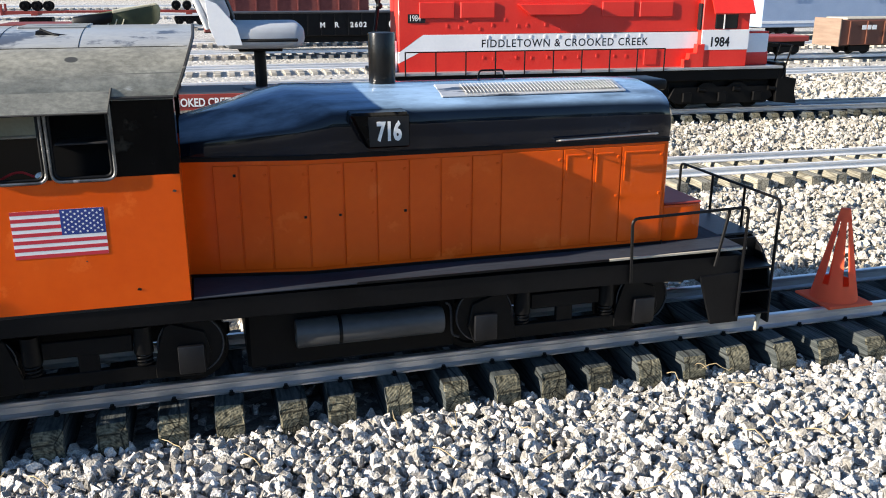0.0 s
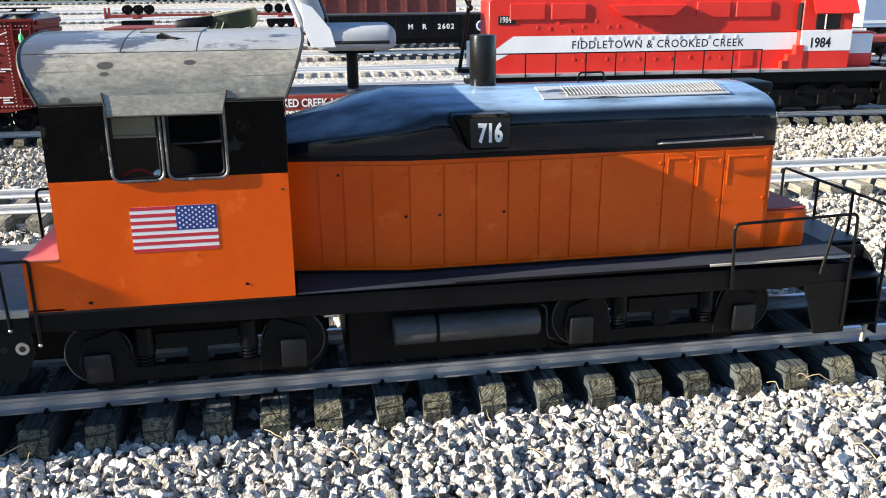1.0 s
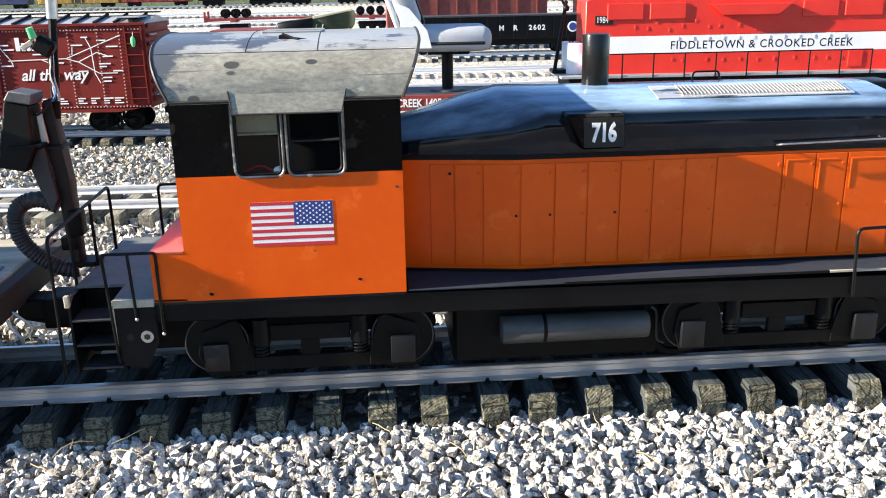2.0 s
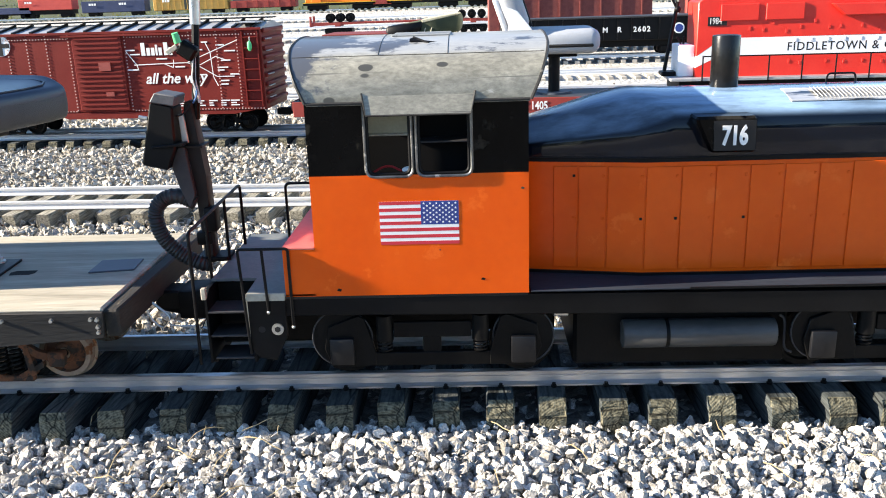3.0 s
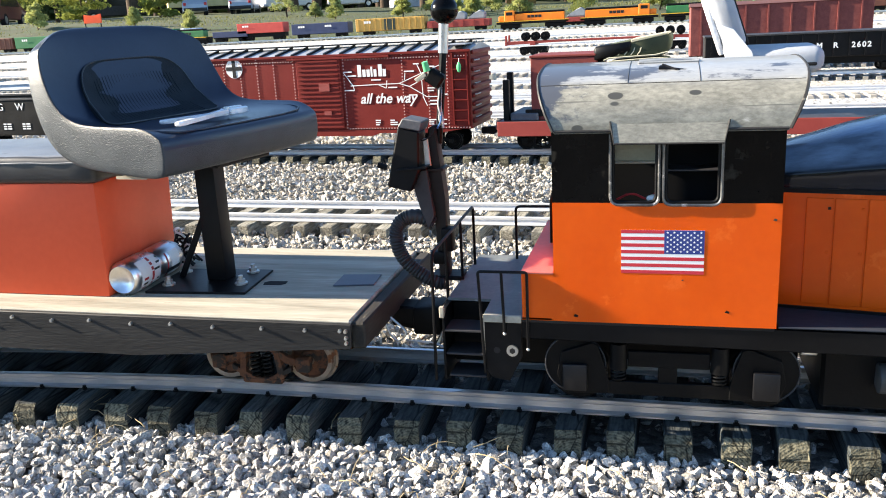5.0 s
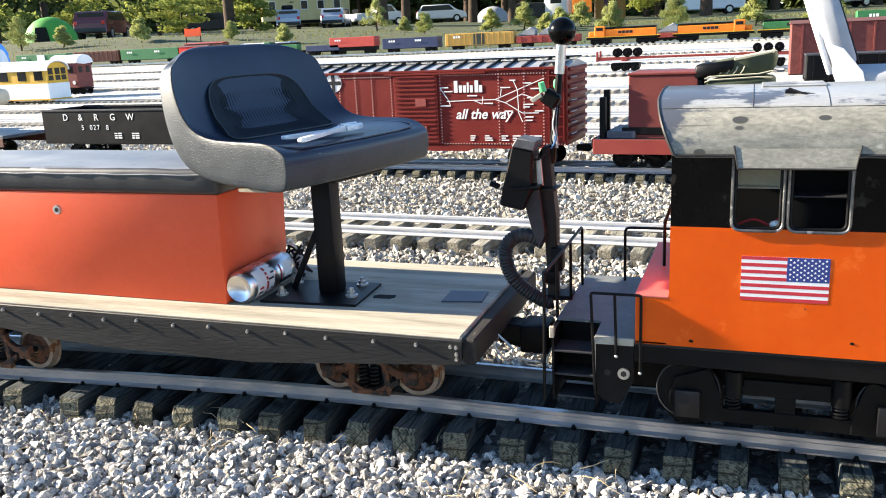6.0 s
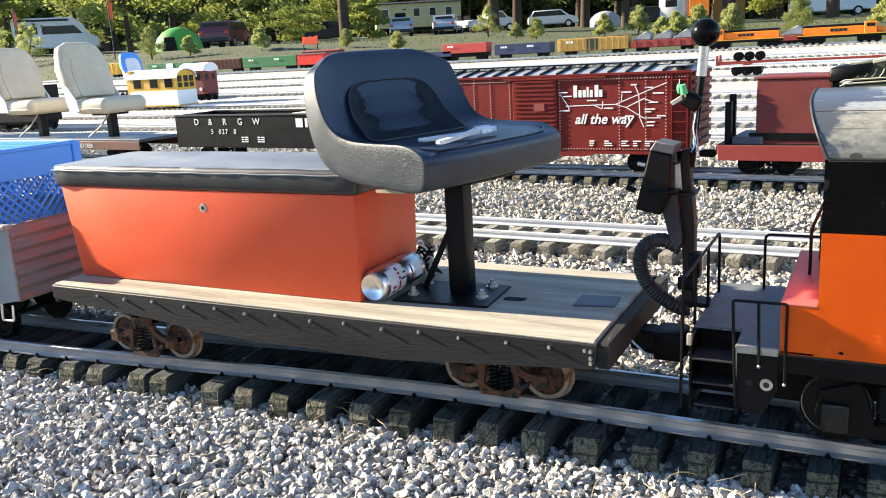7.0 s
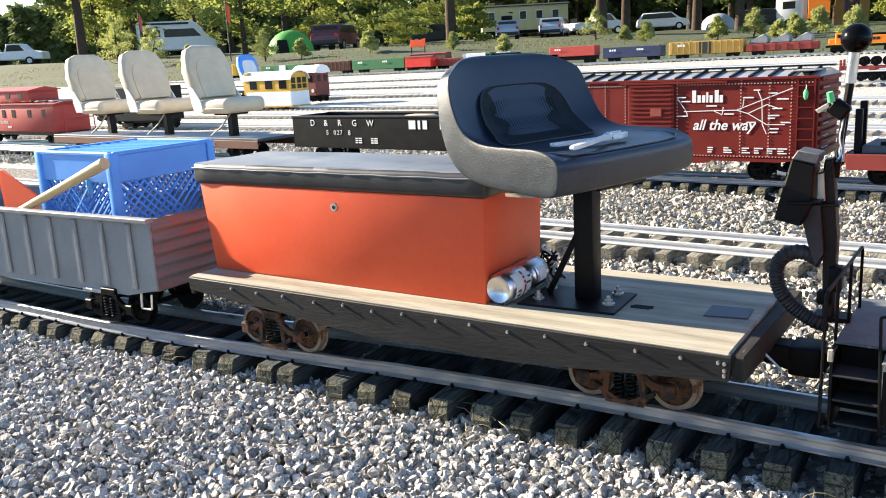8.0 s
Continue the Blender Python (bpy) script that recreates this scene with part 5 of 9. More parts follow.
# ---- the riding car behind the locomotive ----
def small_truck(parent, xc, y=1.4475, z=0.0, material=None, wheel=None, base=0.118, name="truck", half=0.1):
    """Freight truck: two wheelsets, arch-bar side frames with a coil spring between."""
    material = material or RUST
    tr = new(name)
    tr.parent = parent
    r = 0.047
    for s in (-1, 1):
        yy = y + s * (half + 0.022)
        bm = bmesh.new()
        for e in (-1, 1):
            prism([(xc + e * 0.015, z + 0.155), (xc + e * 0.055, z + 0.128), (xc + e * 0.095, z + 0.118), (xc + e * 0.095, z + 0.106), (xc + e * 0.05, z + 0.115), (xc + e * 0.015, z + 0.142)][::e], yy - 0.005, yy + 0.005, bm=bm)
            prism([(xc + e * 0.013, z + 0.084), (xc + e * 0.06, z + 0.108), (xc + e * 0.06, z + 0.098), (xc + e * 0.013, z + 0.074)][::e], yy - 0.005, yy + 0.005, bm=bm)
        box((xc - 0.03, yy - 0.006, z + 0.146), (xc + 0.03, yy + 0.006, z + 0.166), 0.002, bm=bm)
        box((xc - 0.040, yy - 0.006, z + 0.072), (xc + 0.040, yy + 0.006, z + 0.083), 0.002, bm=bm)
        for e in (-1, 1):
            prism([(xc + e * 0.026, z + 0.150), (xc + e * 0.036, z + 0.150), (xc + e * 0.046, z + 0.086), (xc + e * 0.034, z + 0.080)][::e], yy - 0.006, yy + 0.006, bm=bm)
        part("side_frame", bm, material, tr)
        for off in (-0.0125, 0.0125):
            pts = [(xc + off + 0.0088 * math.cos(a), yy + 0.0088 * math.sin(a), z + 0.084 + 0.056 * a / (2 * math.pi * 7)) for a in (k * math.pi / 5 for k in range(71))]
            part("spring", tube(pts, 0.0022, 5), BLACK_STEEL, tr)
        for e in (-1, 1):
            part("journal_box", box((xc + e * base / 2 * 1.45 - 0.014, yy - 0.011, z + 0.100), (xc + e * base / 2 * 1.45 + 0.014, yy + 0.008, z + 0.128), 0.003), material, tr)
    for e in (-1, 1):
        for s in (-1, 1):
            part("wheel", wheel or SMALL_WHEEL, None, tr).matrix_basis = pose(xc + e * base * 0.72, y + s * (half - 0.013), z + RAIL_TOP + r, 0, 0, 0 if s < 0 else 180)
        part("axle", cyl((xc + e * base * 0.72, y - half, z + RAIL_TOP + r), (xc + e * base * 0.72, y + half, z + RAIL_TOP + r), 0.007, seg=10), BLACK_STEEL, tr)
    return tr


SMALL_WHEEL = wheel_mesh(0.047, 0.018, WHEEL_STEEL, web=RUST)
DARK_WHEEL = wheel_mesh(0.047, 0.018, BLACK_STEEL)
DECK = 0.240


def build_riding_car():
    car = thing("flat_car", "timber flat car with a weathered plank deck and black side boards", "rail car")
    x0, x1, yn, yf = -2.035, -0.702, 1.228, 1.668
    deck = part("deck", prism([(x0, yn), (x1 - 0.004, yn), (x1 - 0.012, yf), (x0, yf)], DECK - 0.02, DECK, "z", bevel=0.003), DECK_WOOD, car, "sun-bleached plank deck with knots")
    for y, d in ((yn - 0.008, 0.008), (yf, 0.008)):
        bm = prism([(x0, 0.236), (x1, 0.236), (x1 - 0.004, 0.192), (x1 - 0.05, 0.189), (-0.80, 0.186), (-1.05, 0.166), (-1.12, 0.161), (-1.45, 0.163), (-1.60, 0.17), (-1.72, 0.183), (x0 + 0.06, 0.200), (x0, 0.205)], y, y + d, bevel=0.0015)
        part("side_board", bm, DECK_SIDE, car, "black painted side board with a ragged lower edge")
    part("end_beam", box((x1 - 0.005, yn + 0.002, 0.19), (x1 + 0.02, yf - 0.002, DECK - 0.004), 0.003), BEAM_WOOD, car, "dusty worn end beam")
    part("end_beam", box((x0 - 0.01, yn + 0.002, 0.19), (x0 + 0.004, yf - 0.002, DECK - 0.004), 0.003), DECK_SIDE, car)
    part("centre_sill", box((x0 + 0.02, 1.40, 0.165), (x1 - 0.02, 1.495, 0.215), 0.003), BLACK_STEEL, car)
    bolt = finish(cyl((0, 0, 0), (0, -0.005, 0), 0.0036, 0.0028, 10), "bolt", ZINC)
    for x in (-1.88, -1.795, -1.71, -1.615, -1.53, -1.45, -1.37, -1.285, -1.205, -1.12, -1.04, -0.958, -0.865, -0.785, -0.722):
        part("bolt", bolt, None, car).matrix_basis = pose(x, yn - 0.008, 0.2235 + 0.002 * math.sin(x * 40))
    for z in (0.212, 0.203, 0.224):
        part("bolt", bolt, None, car).matrix_basis = pose(-0.712, yn - 0.008, z)
    part("coupler", prism([(-0.70, 0.158), (-0.66, 0.158), (-0.625, 0.165), (-0.625, 0.190), (-0.66, 0.197), (-0.70, 0.197)], 1.425, 1.475, bevel=0.004), BLACK_STEEL, car)
    small_truck(car, -0.928)
    small_truck(car, -1.80, y=1.4475 - 0.062)
    # seat post on its bolted plate, with a brace
    plate = part("base_plate", prism([(-1.160, 1.330), (-0.956, 1.342), (-0.967, 1.489), (-1.165, 1.482)], DECK, DECK + 0.005, "z", bevel=0.001), BLACK_FRAME, car, "black steel seat base plate")
    for x, y in ((-0.988, 1.392), (-1.0, 1.468), (-1.134, 1.374), (-1.145, 1.458)):
        bm = cyl((x, y, DECK + 0.005), (x, y, DECK + 0.008), 0.0125, seg=20)
        cyl((x, y, DECK + 0.008), (x, y, DECK + 0.015), 0.0082, seg=6, bm=bm)
        cyl((x, y, DECK + 0.015), (x, y, DECK + 0.022), 0.0045, seg=10, bm=bm)
        part("bolt", bm, ZINC, plate, "zinc hex bolt and washer")
    part("seat_post", box((-1.068, 1.405, DECK + 0.005), (-1.026, 1.447, 0.497), 0.003, 2), BLACK_FRAME, car, "square black steel seat post")
    part("brace", box((-0.006, -0.003, 0), (0.006, 0.003, 0.15), 0.001, m=Matrix.Translation((-1.135, 1.425, DECK + 0.004)) @ pose(0, 0, 0, 0, 27, 0)), BLACK_FRAME, car)
    # Patch lies on the deck; its black paints in the slot's shade.
    part("pocket", prism([(-0.948, 1.403), (-0.912, 1.405), (-0.906, 1.414), (-0.908, 1.428), (-0.944, 1.427), (-0.952, 1.418)], DECK - 0.004, DECK + 0.0008, "z"), INSIDE, car, "near-black patch standing in for the shade in a deck slot")
    part("cover_plate", prism([(-0.805, 1.405), (-0.727, 1.418), (-0.733, 1.482), (-0.809, 1.475)], DECK, DECK + 0.003, "z", bevel=0.0008), BLUE_STEEL, car, "small blue-grey steel plate")
    return car


BLUE_STEEL = surface("blue_grey_steel", (0.05, 0.058, 0.075), (0.085, 0.095, 0.115), 0.4, 0.2, 15, 150, 0.08)
build_riding_car()


def build_bench():
    bench = thing("storage_bench", "orange-red wooden storage box with a padded black vinyl lid", "bench")
    x0, x1, yn, yf = -2.035, -1.213, 1.300, 1.545
    bm = bmesh.new()
    lo = [(x0 + 0.012, yn + 0.004), (x1 - 0.006, yn + 0.004), (x1 - 0.006, yf), (x0 + 0.012, yf)]
    hi = [(x0 - 0.008, yn - 0.004), (x1 + 0.004, yn - 0.004), (x1 + 0.004, yf), (x0 - 0.008, yf)]
    rings = [[bm.verts.new((x, y, z)) for x, y in ring] for ring, z in ((lo, DECK), (hi, 0.462))]
    for k in range(4):
        bm.faces.new((rings[0][k], rings[0][(k + 1) % 4], rings[1][(k + 1) % 4], rings[1][k]))
    bm.faces.new(rings[0][::-1])
    bm.faces.new(rings[1])
    bmesh.ops.bevel(bm, geom=list(bm.edges), offset=0.004, segments=2, profile=0.5, affect="EDGES")
    part("body", bm, BOX_RED, bench)
    bm = box((x0 - 0.022, yn - 0.012, 0.461), (x1 + 0.014, yf + 0.012, 0.513), 0.012, 3)
    bmesh.ops.subdivide_edges(bm, edges=[e for e in bm.edges if e.calc_length() > 0.2], cuts=18)
    rnd = random.Random(4)
    for v in bm.verts:
        if v.co.z > 0.50:
            u, w = (v.co.x - x0) / (x1 - x0), (v.co.y - yn) / (yf - yn)
            v.co.z += 0.014 * max(0, math.sin(math.pi * min(max(u, 0), 1)) * math.sin(math.pi * min(max(w, 0), 1))) + rnd.uniform(-0.0012, 0.0012)
    bm.normal_update()
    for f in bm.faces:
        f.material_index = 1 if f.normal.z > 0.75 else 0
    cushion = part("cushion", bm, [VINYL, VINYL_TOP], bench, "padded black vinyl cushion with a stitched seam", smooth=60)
    pts = [(x0 - 0.0225 + (x1 - x0 + 0.036) * k / 40, yn - 0.0122 + 0.001 * math.sin(k * 1.7), 0.5005 + 0.0006 * math.sin(k)) for k in range(41)]
    part("seam", tube(pts, 0.0018, 6), VINYL_TOP, cushion)
    bm = cyl((-1.60, yn - 0.007, 0.424), (-1.60, yn, 0.424), 0.0095, 0.011, 20)
    lock = part("lock", bm, ZINC, bench, "round keyed lock")
    # Small black disc paints in the keyhole's shade.
    part("keyhole", cyl((-1.60, yn - 0.0078, 0.424), (-1.60, yn - 0.0065, 0.424), 0.0045, seg=12), BLACK_PRINT, lock)
    part("shim", prism([(-1.155, 1.29), (-1.09, 1.285), (-1.10, 1.31), (-1.15, 1.33)], 0.470, 0.476, "z"), PALE_EDGE, bench)


build_bench()


def build_can():
    can = thing("drink_can", "silver aluminium cans lying end to end, built as one necked body", "can", (-1.158, 1.342, DECK + 0.034), 0)
    can.matrix_basis = Matrix.Translation((-1.190, 1.308, DECK + 0.0335)) @ pose(0, 0, 0, 0, 0, 2) @ pose(0, 0, 0, 0, -135, 0)
    r, ln = 0.0335, 0.185
    # The middle neck makes one body read as two cans.
    prof = [(0.0, 0.0265), (0.003, 0.0292), (0.010, r), (0.084, r), (0.091, 0.0285), (0.097, 0.0275), (0.106, r * 0.985), (ln - 0.016, r), (ln - 0.004, 0.0275), (ln, 0.0272)]
    bm = bmesh.new()
    rings = [[bm.verts.new((q * math.cos(a), y, q * math.sin(a))) for a in (2 * math.pi * k / 32 for k in range(32))] for y, q in prof]
    for a, b in zip(rings, rings[1:]):
        for k in range(32):
            bm.faces.new((a[k], a[(k + 1) % 32], b[(k + 1) % 32], b[k]))
    dome = [[bm.verts.new((q * math.cos(a), y, q * math.sin(a))) for a in (2 * math.pi * k / 32 for k in range(32))] for y, q in ((0.0015, 0.0245), (0.008, 0.016), (0.0105, 0.006))]
    for a, b in zip([rings[0]] + dome, dome):
        for k in range(32):
            bm.faces.new((a[k], b[k], b[(k + 1) % 32], a[(k + 1) % 32]))
    bm.faces.new(dome[-1])
    bm.faces.new(rings[-1])
    part("body", bm, SILVER, can, smooth=40)

    def wrap(a0, a1, y0, y1, mat, name):
        b = bmesh.new()
        n = 10
        rows = [[b.verts.new(((r + 0.0004) * math.cos(a0 + (a1 - a0) * k / n), y, (r + 0.0004) * math.sin(a0 + (a1 - a0) * k / n))) for k in range(n + 1)] for y in (y0, y1)]
        for k in range(n):
            b.faces.new((rows[0][k], rows[0][k + 1], rows[1][k + 1], rows[1][k]))
        part(name, b, mat, can)
    wrap(1.9, 4.9, 0.016, 0.083, WHITE, "label_band")
    for k in range(9):
        wrap(2.0 + 0.33 * k, 2.12 + 0.33 * k, 0.060 + 0.012 * (k % 3), 0.080 + 0.006 * (k % 2), BLACK_PRINT, "print_bar")
    wrap(2.2, 4.6, 0.125, 0.158, WHITE, "label_band")
    wrap(1.0, 2.6, 0.118, 0.150, BLACK_PRINT, "label_band")
    wrap(2.4, 4.6, 0.110, 0.115, RED_PRINT, "label_band")
    wrap(1.3, 1.9, 0.016, 0.083, BLACK_PRINT, "label_band")
    wrap(3.3, 3.6, 0.108, 0.16, BLACK_PRINT, "label_band")
    wrap(2.5, 4.9, 0.052, 0.060, RED_PRINT, "label_band")
    wrap(2.3, 4.3, 0.066, 0.082, WHITE, "label_band")
    for k in range(5):
        wrap(2.45 + 0.3 * k, 2.6 + 0.3 * k, 0.024, 0.039, BLACK_PRINT if k % 2 else RED_PRINT, "print_bar")
    wires = thing("wire_bundle", "tangled black and grey wires behind the can", "wires", (0, 0, 0))
    rnd = random.Random(9)
    for k in range(7):
        pts = [(-1.185 + rnd.uniform(-0.03, 0.035), 1.525 + rnd.uniform(-0.02, 0.03), DECK + 0.005 + rnd.uniform(0.0, 0.075)) for _ in range(6)]
        pts[0] = (pts[0][0], pts[0][1], DECK + 0.003)
        part("wire", tube(bent(pts, 0.03, 5), 0.0026, 6), CABLE if k % 3 else WHITE, wires)


build_can()


def build_seat():
    """Moulded pan seat: a profile from the front lip back and up, swept across its width."""
    seat = thing("pan_seat", "dark moulded plastic tractor seat with a dished back", "seat", (-1.047, 1.437, 0.0), -13.5)
    # forward, height of the top surface; forward, height of the under surface
    top = [(0.112, 0.534), (0.110, 0.5475), (0.102, 0.5535), (0.075, 0.555), (0.02, 0.556), (-0.05, 0.556), (-0.10, 0.560), (-0.140, 0.576), (-0.166, 0.612), (-0.184, 0.655), (-0.200, 0.700), (-0.212, 0.728), (-0.222, 0.738)]
    low = [(0.112, 0.512), (0.108, 0.492), (0.098, 0.486), (0.070, 0.484), (0.02, 0.488), (-0.05, 0.492), (-0.11, 0.500), (-0.165, 0.520), (-0.200, 0.565), (-0.222, 0.630), (-0.236, 0.690), (-0.240, 0.722), (-0.232, 0.737)]
    n = 14
    bm = bmesh.new()

    def row(points, inside):
        rows = []
        for i, (u, z) in enumerate(points):
            s = i / (len(points) - 1)
            line = []
            for k in range(n + 1):
                v = [-1, -0.985, -0.94, -0.82, -0.65, -0.45, -0.22, 0, 0.22, 0.45, 0.65, 0.82, 0.94, 0.985, 1][k]
                half = 0.222 - 0.006 * (1 - s) - 0.040 * max(0, (s - 0.62) / 0.38) ** 2
                lift = 0.0
                if inside:
                    lift = 0.016 * abs(v) ** 6 if 2 < i < 9 else 0.0
                drop = -0.032 * max(0, (s - 0.74) / 0.26) * abs(v) ** 6
                wrap = 0.035 * abs(v) ** 3 * max(0, (s - 0.4) / 0.6)
                front = -0.010 * abs(v) ** 5 if i < 4 else 0
                line.append(bm.verts.new((u + wrap + front, v * half, z + lift + drop)))
            rows.append(line)
        return rows

    a, b = row(top, True), row(low, False)
    for g, flip in ((a, 1), (b, -1)):
        for i in range(len(g) - 1):
            for k in range(n):
                f = bm.faces.new((g[i][k], g[i][k + 1], g[i + 1][k + 1], g[i + 1][k])[::flip])
                f.material_index = 1 if flip > 0 and 1 <= k < n - 1 else 0
    for i in range(len(a) - 1):
        bm.faces.new((a[i][0], a[i + 1][0], b[i + 1][0], b[i][0]))
        bm.faces.new((a[i][n], b[i][n], b[i + 1][n], a[i + 1][n]))
    for k in range(n):
        bm.faces.new((a[0][k], b[0][k], b[0][k + 1], a[0][k + 1]))
        bm.faces.new((a[-1][k], a[-1][k + 1], b[-1][k + 1], b[-1][k]))
    shell = part("shell", bm, [SEAT_PLASTIC, SEAT_TOP], seat, smooth=70)
    sub = shell.modifiers.new("smooth", "SUBSURF")
    sub.levels = sub.render_levels = 2
    # sunken back panel with fine ribs, and its rim
    spine = [Vector(p) for p in ((-0.092, 0.5585), (-0.108, 0.562), (-0.140, 0.576), (-0.166, 0.612), (-0.184, 0.655), (-0.190, 0.672))]
    arc = [0.0]
    for p, q in zip(spine, spine[1:]):
        arc.append(arc[-1] + (q - p).length)

    def on_back(v, t, off=0.0):
        d = arc[-1] * min(max(t, 0.0), 0.9999)
        k = max(i for i in range(len(arc) - 1) if arc[i] <= d)
        u, z = spine[k].lerp(spine[k + 1], (d - arc[k]) / (arc[k + 1] - arc[k]))
        return Vector((u - 0.0006 + off + 0.013 * abs(v) ** 3, v * 0.140, z + 0.004))

    def edge(s):
        c, d = math.cos(s), math.sin(s)
        v = math.copysign(abs(c) ** 0.42, c)
        t = 0.5 * math.copysign(abs(d) ** (0.6 if d > 0 else 0.24), d)
        return v * (0.98 - 0.14 * t), t

    bm = bmesh.new()
    rings = []
    for q in (1.0, 0.9, 0.7, 0.45, 0.2):
        rings.append([bm.verts.new(on_back(edge(k * math.pi / 24)[0] * q, 0.5 + edge(k * math.pi / 24)[1] * q, -0.002 if q < 0.95 else 0.0)) for k in range(48)])
    for ra, rb in zip(rings, rings[1:]):
        for k in range(48):
            bm.faces.new((ra[k], ra[(k + 1) % 48], rb[(k + 1) % 48], rb[k]))
    bm.faces.new(rings[-1])
    skirt = [bm.verts.new(v.co + Vector((-0.016, 0, -0.004))) for v in rings[0]]
    for k in range(48):
        bm.faces.new((rings[0][k], rings[0][(k + 1) % 48], skirt[(k + 1) % 48], skirt[k]))
    panel = part("back_panel", bm, SEAT_PANEL, shell, "dark matt recessed back panel", smooth=60)
    rim = [on_back(edge(k * math.pi / 24)[0], 0.5 + edge(k * math.pi / 24)[1], 0.0) for k in range(49)]
    part("rim", tube(rim, 0.0016, 6, ends=False), SEAT_PLASTIC, shell)
    for k in range(26):
        v = -0.78 + 1.56 * k / 25
        part("rib", tube([on_back(v * (0.99 - 0.12 * t), t * (0.9 - 0.12 * v * v), -0.0012) for t in (0.08, 0.2, 0.32, 0.44, 0.56, 0.68, 0.8, 0.92)], 0.0006, 4), SEAT_PANEL, panel)
    lip = [(-0.07, -0.196, 0.5635), (0.0, -0.196, 0.5635), (0.05, -0.195, 0.5625), (0.078, -0.188, 0.560), (0.092, -0.165, 0.5565), (0.0965, -0.11, 0.5546), (0.098, 0.0, 0.5545)]
    part("dish_edge", tube(lip + [(u, -v, z) for u, v, z in lip[-2::-1]], 0.0019, 6), SEAT_TOP, shell, smooth=60)
    part("bracket", box((-0.11, -0.075, 0.478), (0.085, 0.075, 0.492), 0.003), BLACK_FRAME, seat)


build_seat()


def build_pliers():
    pl = thing("pliers", "worn steel channel-lock pliers lying open on the seat", "pliers", (-1.012, 1.42, 0.5625), 86)
    # two flat tapering handles with a slight bow, crossing at the joint
    for end, low in (((-0.101, 0.051), 0.0), ((-0.172, -0.0325), 0.0045)):
        line = [(1.0, 0.0052), (0.94, 0.0066), (0.6, 0.0064), (0.25, 0.0058), (0.0, 0.0070), (-0.14, 0.0085)]
        pts = [(0.03 + (end[0] - 0.03) * u, end[1] * (u + 0.25 * u * (1 - u)), w) for u, w in line]
        part("handle", prism([(x, y + w) for x, y, w in pts] + [(x, y - w) for x, y, w in pts[::-1]], low, low + 0.0075, "z", bevel=0.0018), PLIER_STEEL, pl)
    part("jaw", prism([(0.030, -0.011), (0.056, -0.017), (0.086, -0.015), (0.098, -0.003), (0.078, -0.002), (0.046, 0.002), (0.032, 0.006)], 0.0, 0.011, "z", bevel=0.0015), PLIER_STEEL, pl)
    part("jaw", prism([(0.030, 0.012), (0.060, 0.018), (0.084, 0.014), (0.096, 0.004), (0.080, 0.003), (0.048, 0.005), (0.034, -0.004)], 0.003, 0.013, "z", bevel=0.0015), PLIER_STEEL, pl)
    part("pivot", cyl((0.034, 0.001, 0.0), (0.034, 0.001, 0.0155), 0.0068, seg=14, bevel=0.001), ZINC, pl)


PLIER_STEEL = surface("worn_plier_steel", (0.62, 0.64, 0.67), (0.80, 0.81, 0.83), 0.3, 0.3, 25, 180, 0.1, spots=(0.22, 0.23, 0.25), spot_at=0.66)
build_pliers()


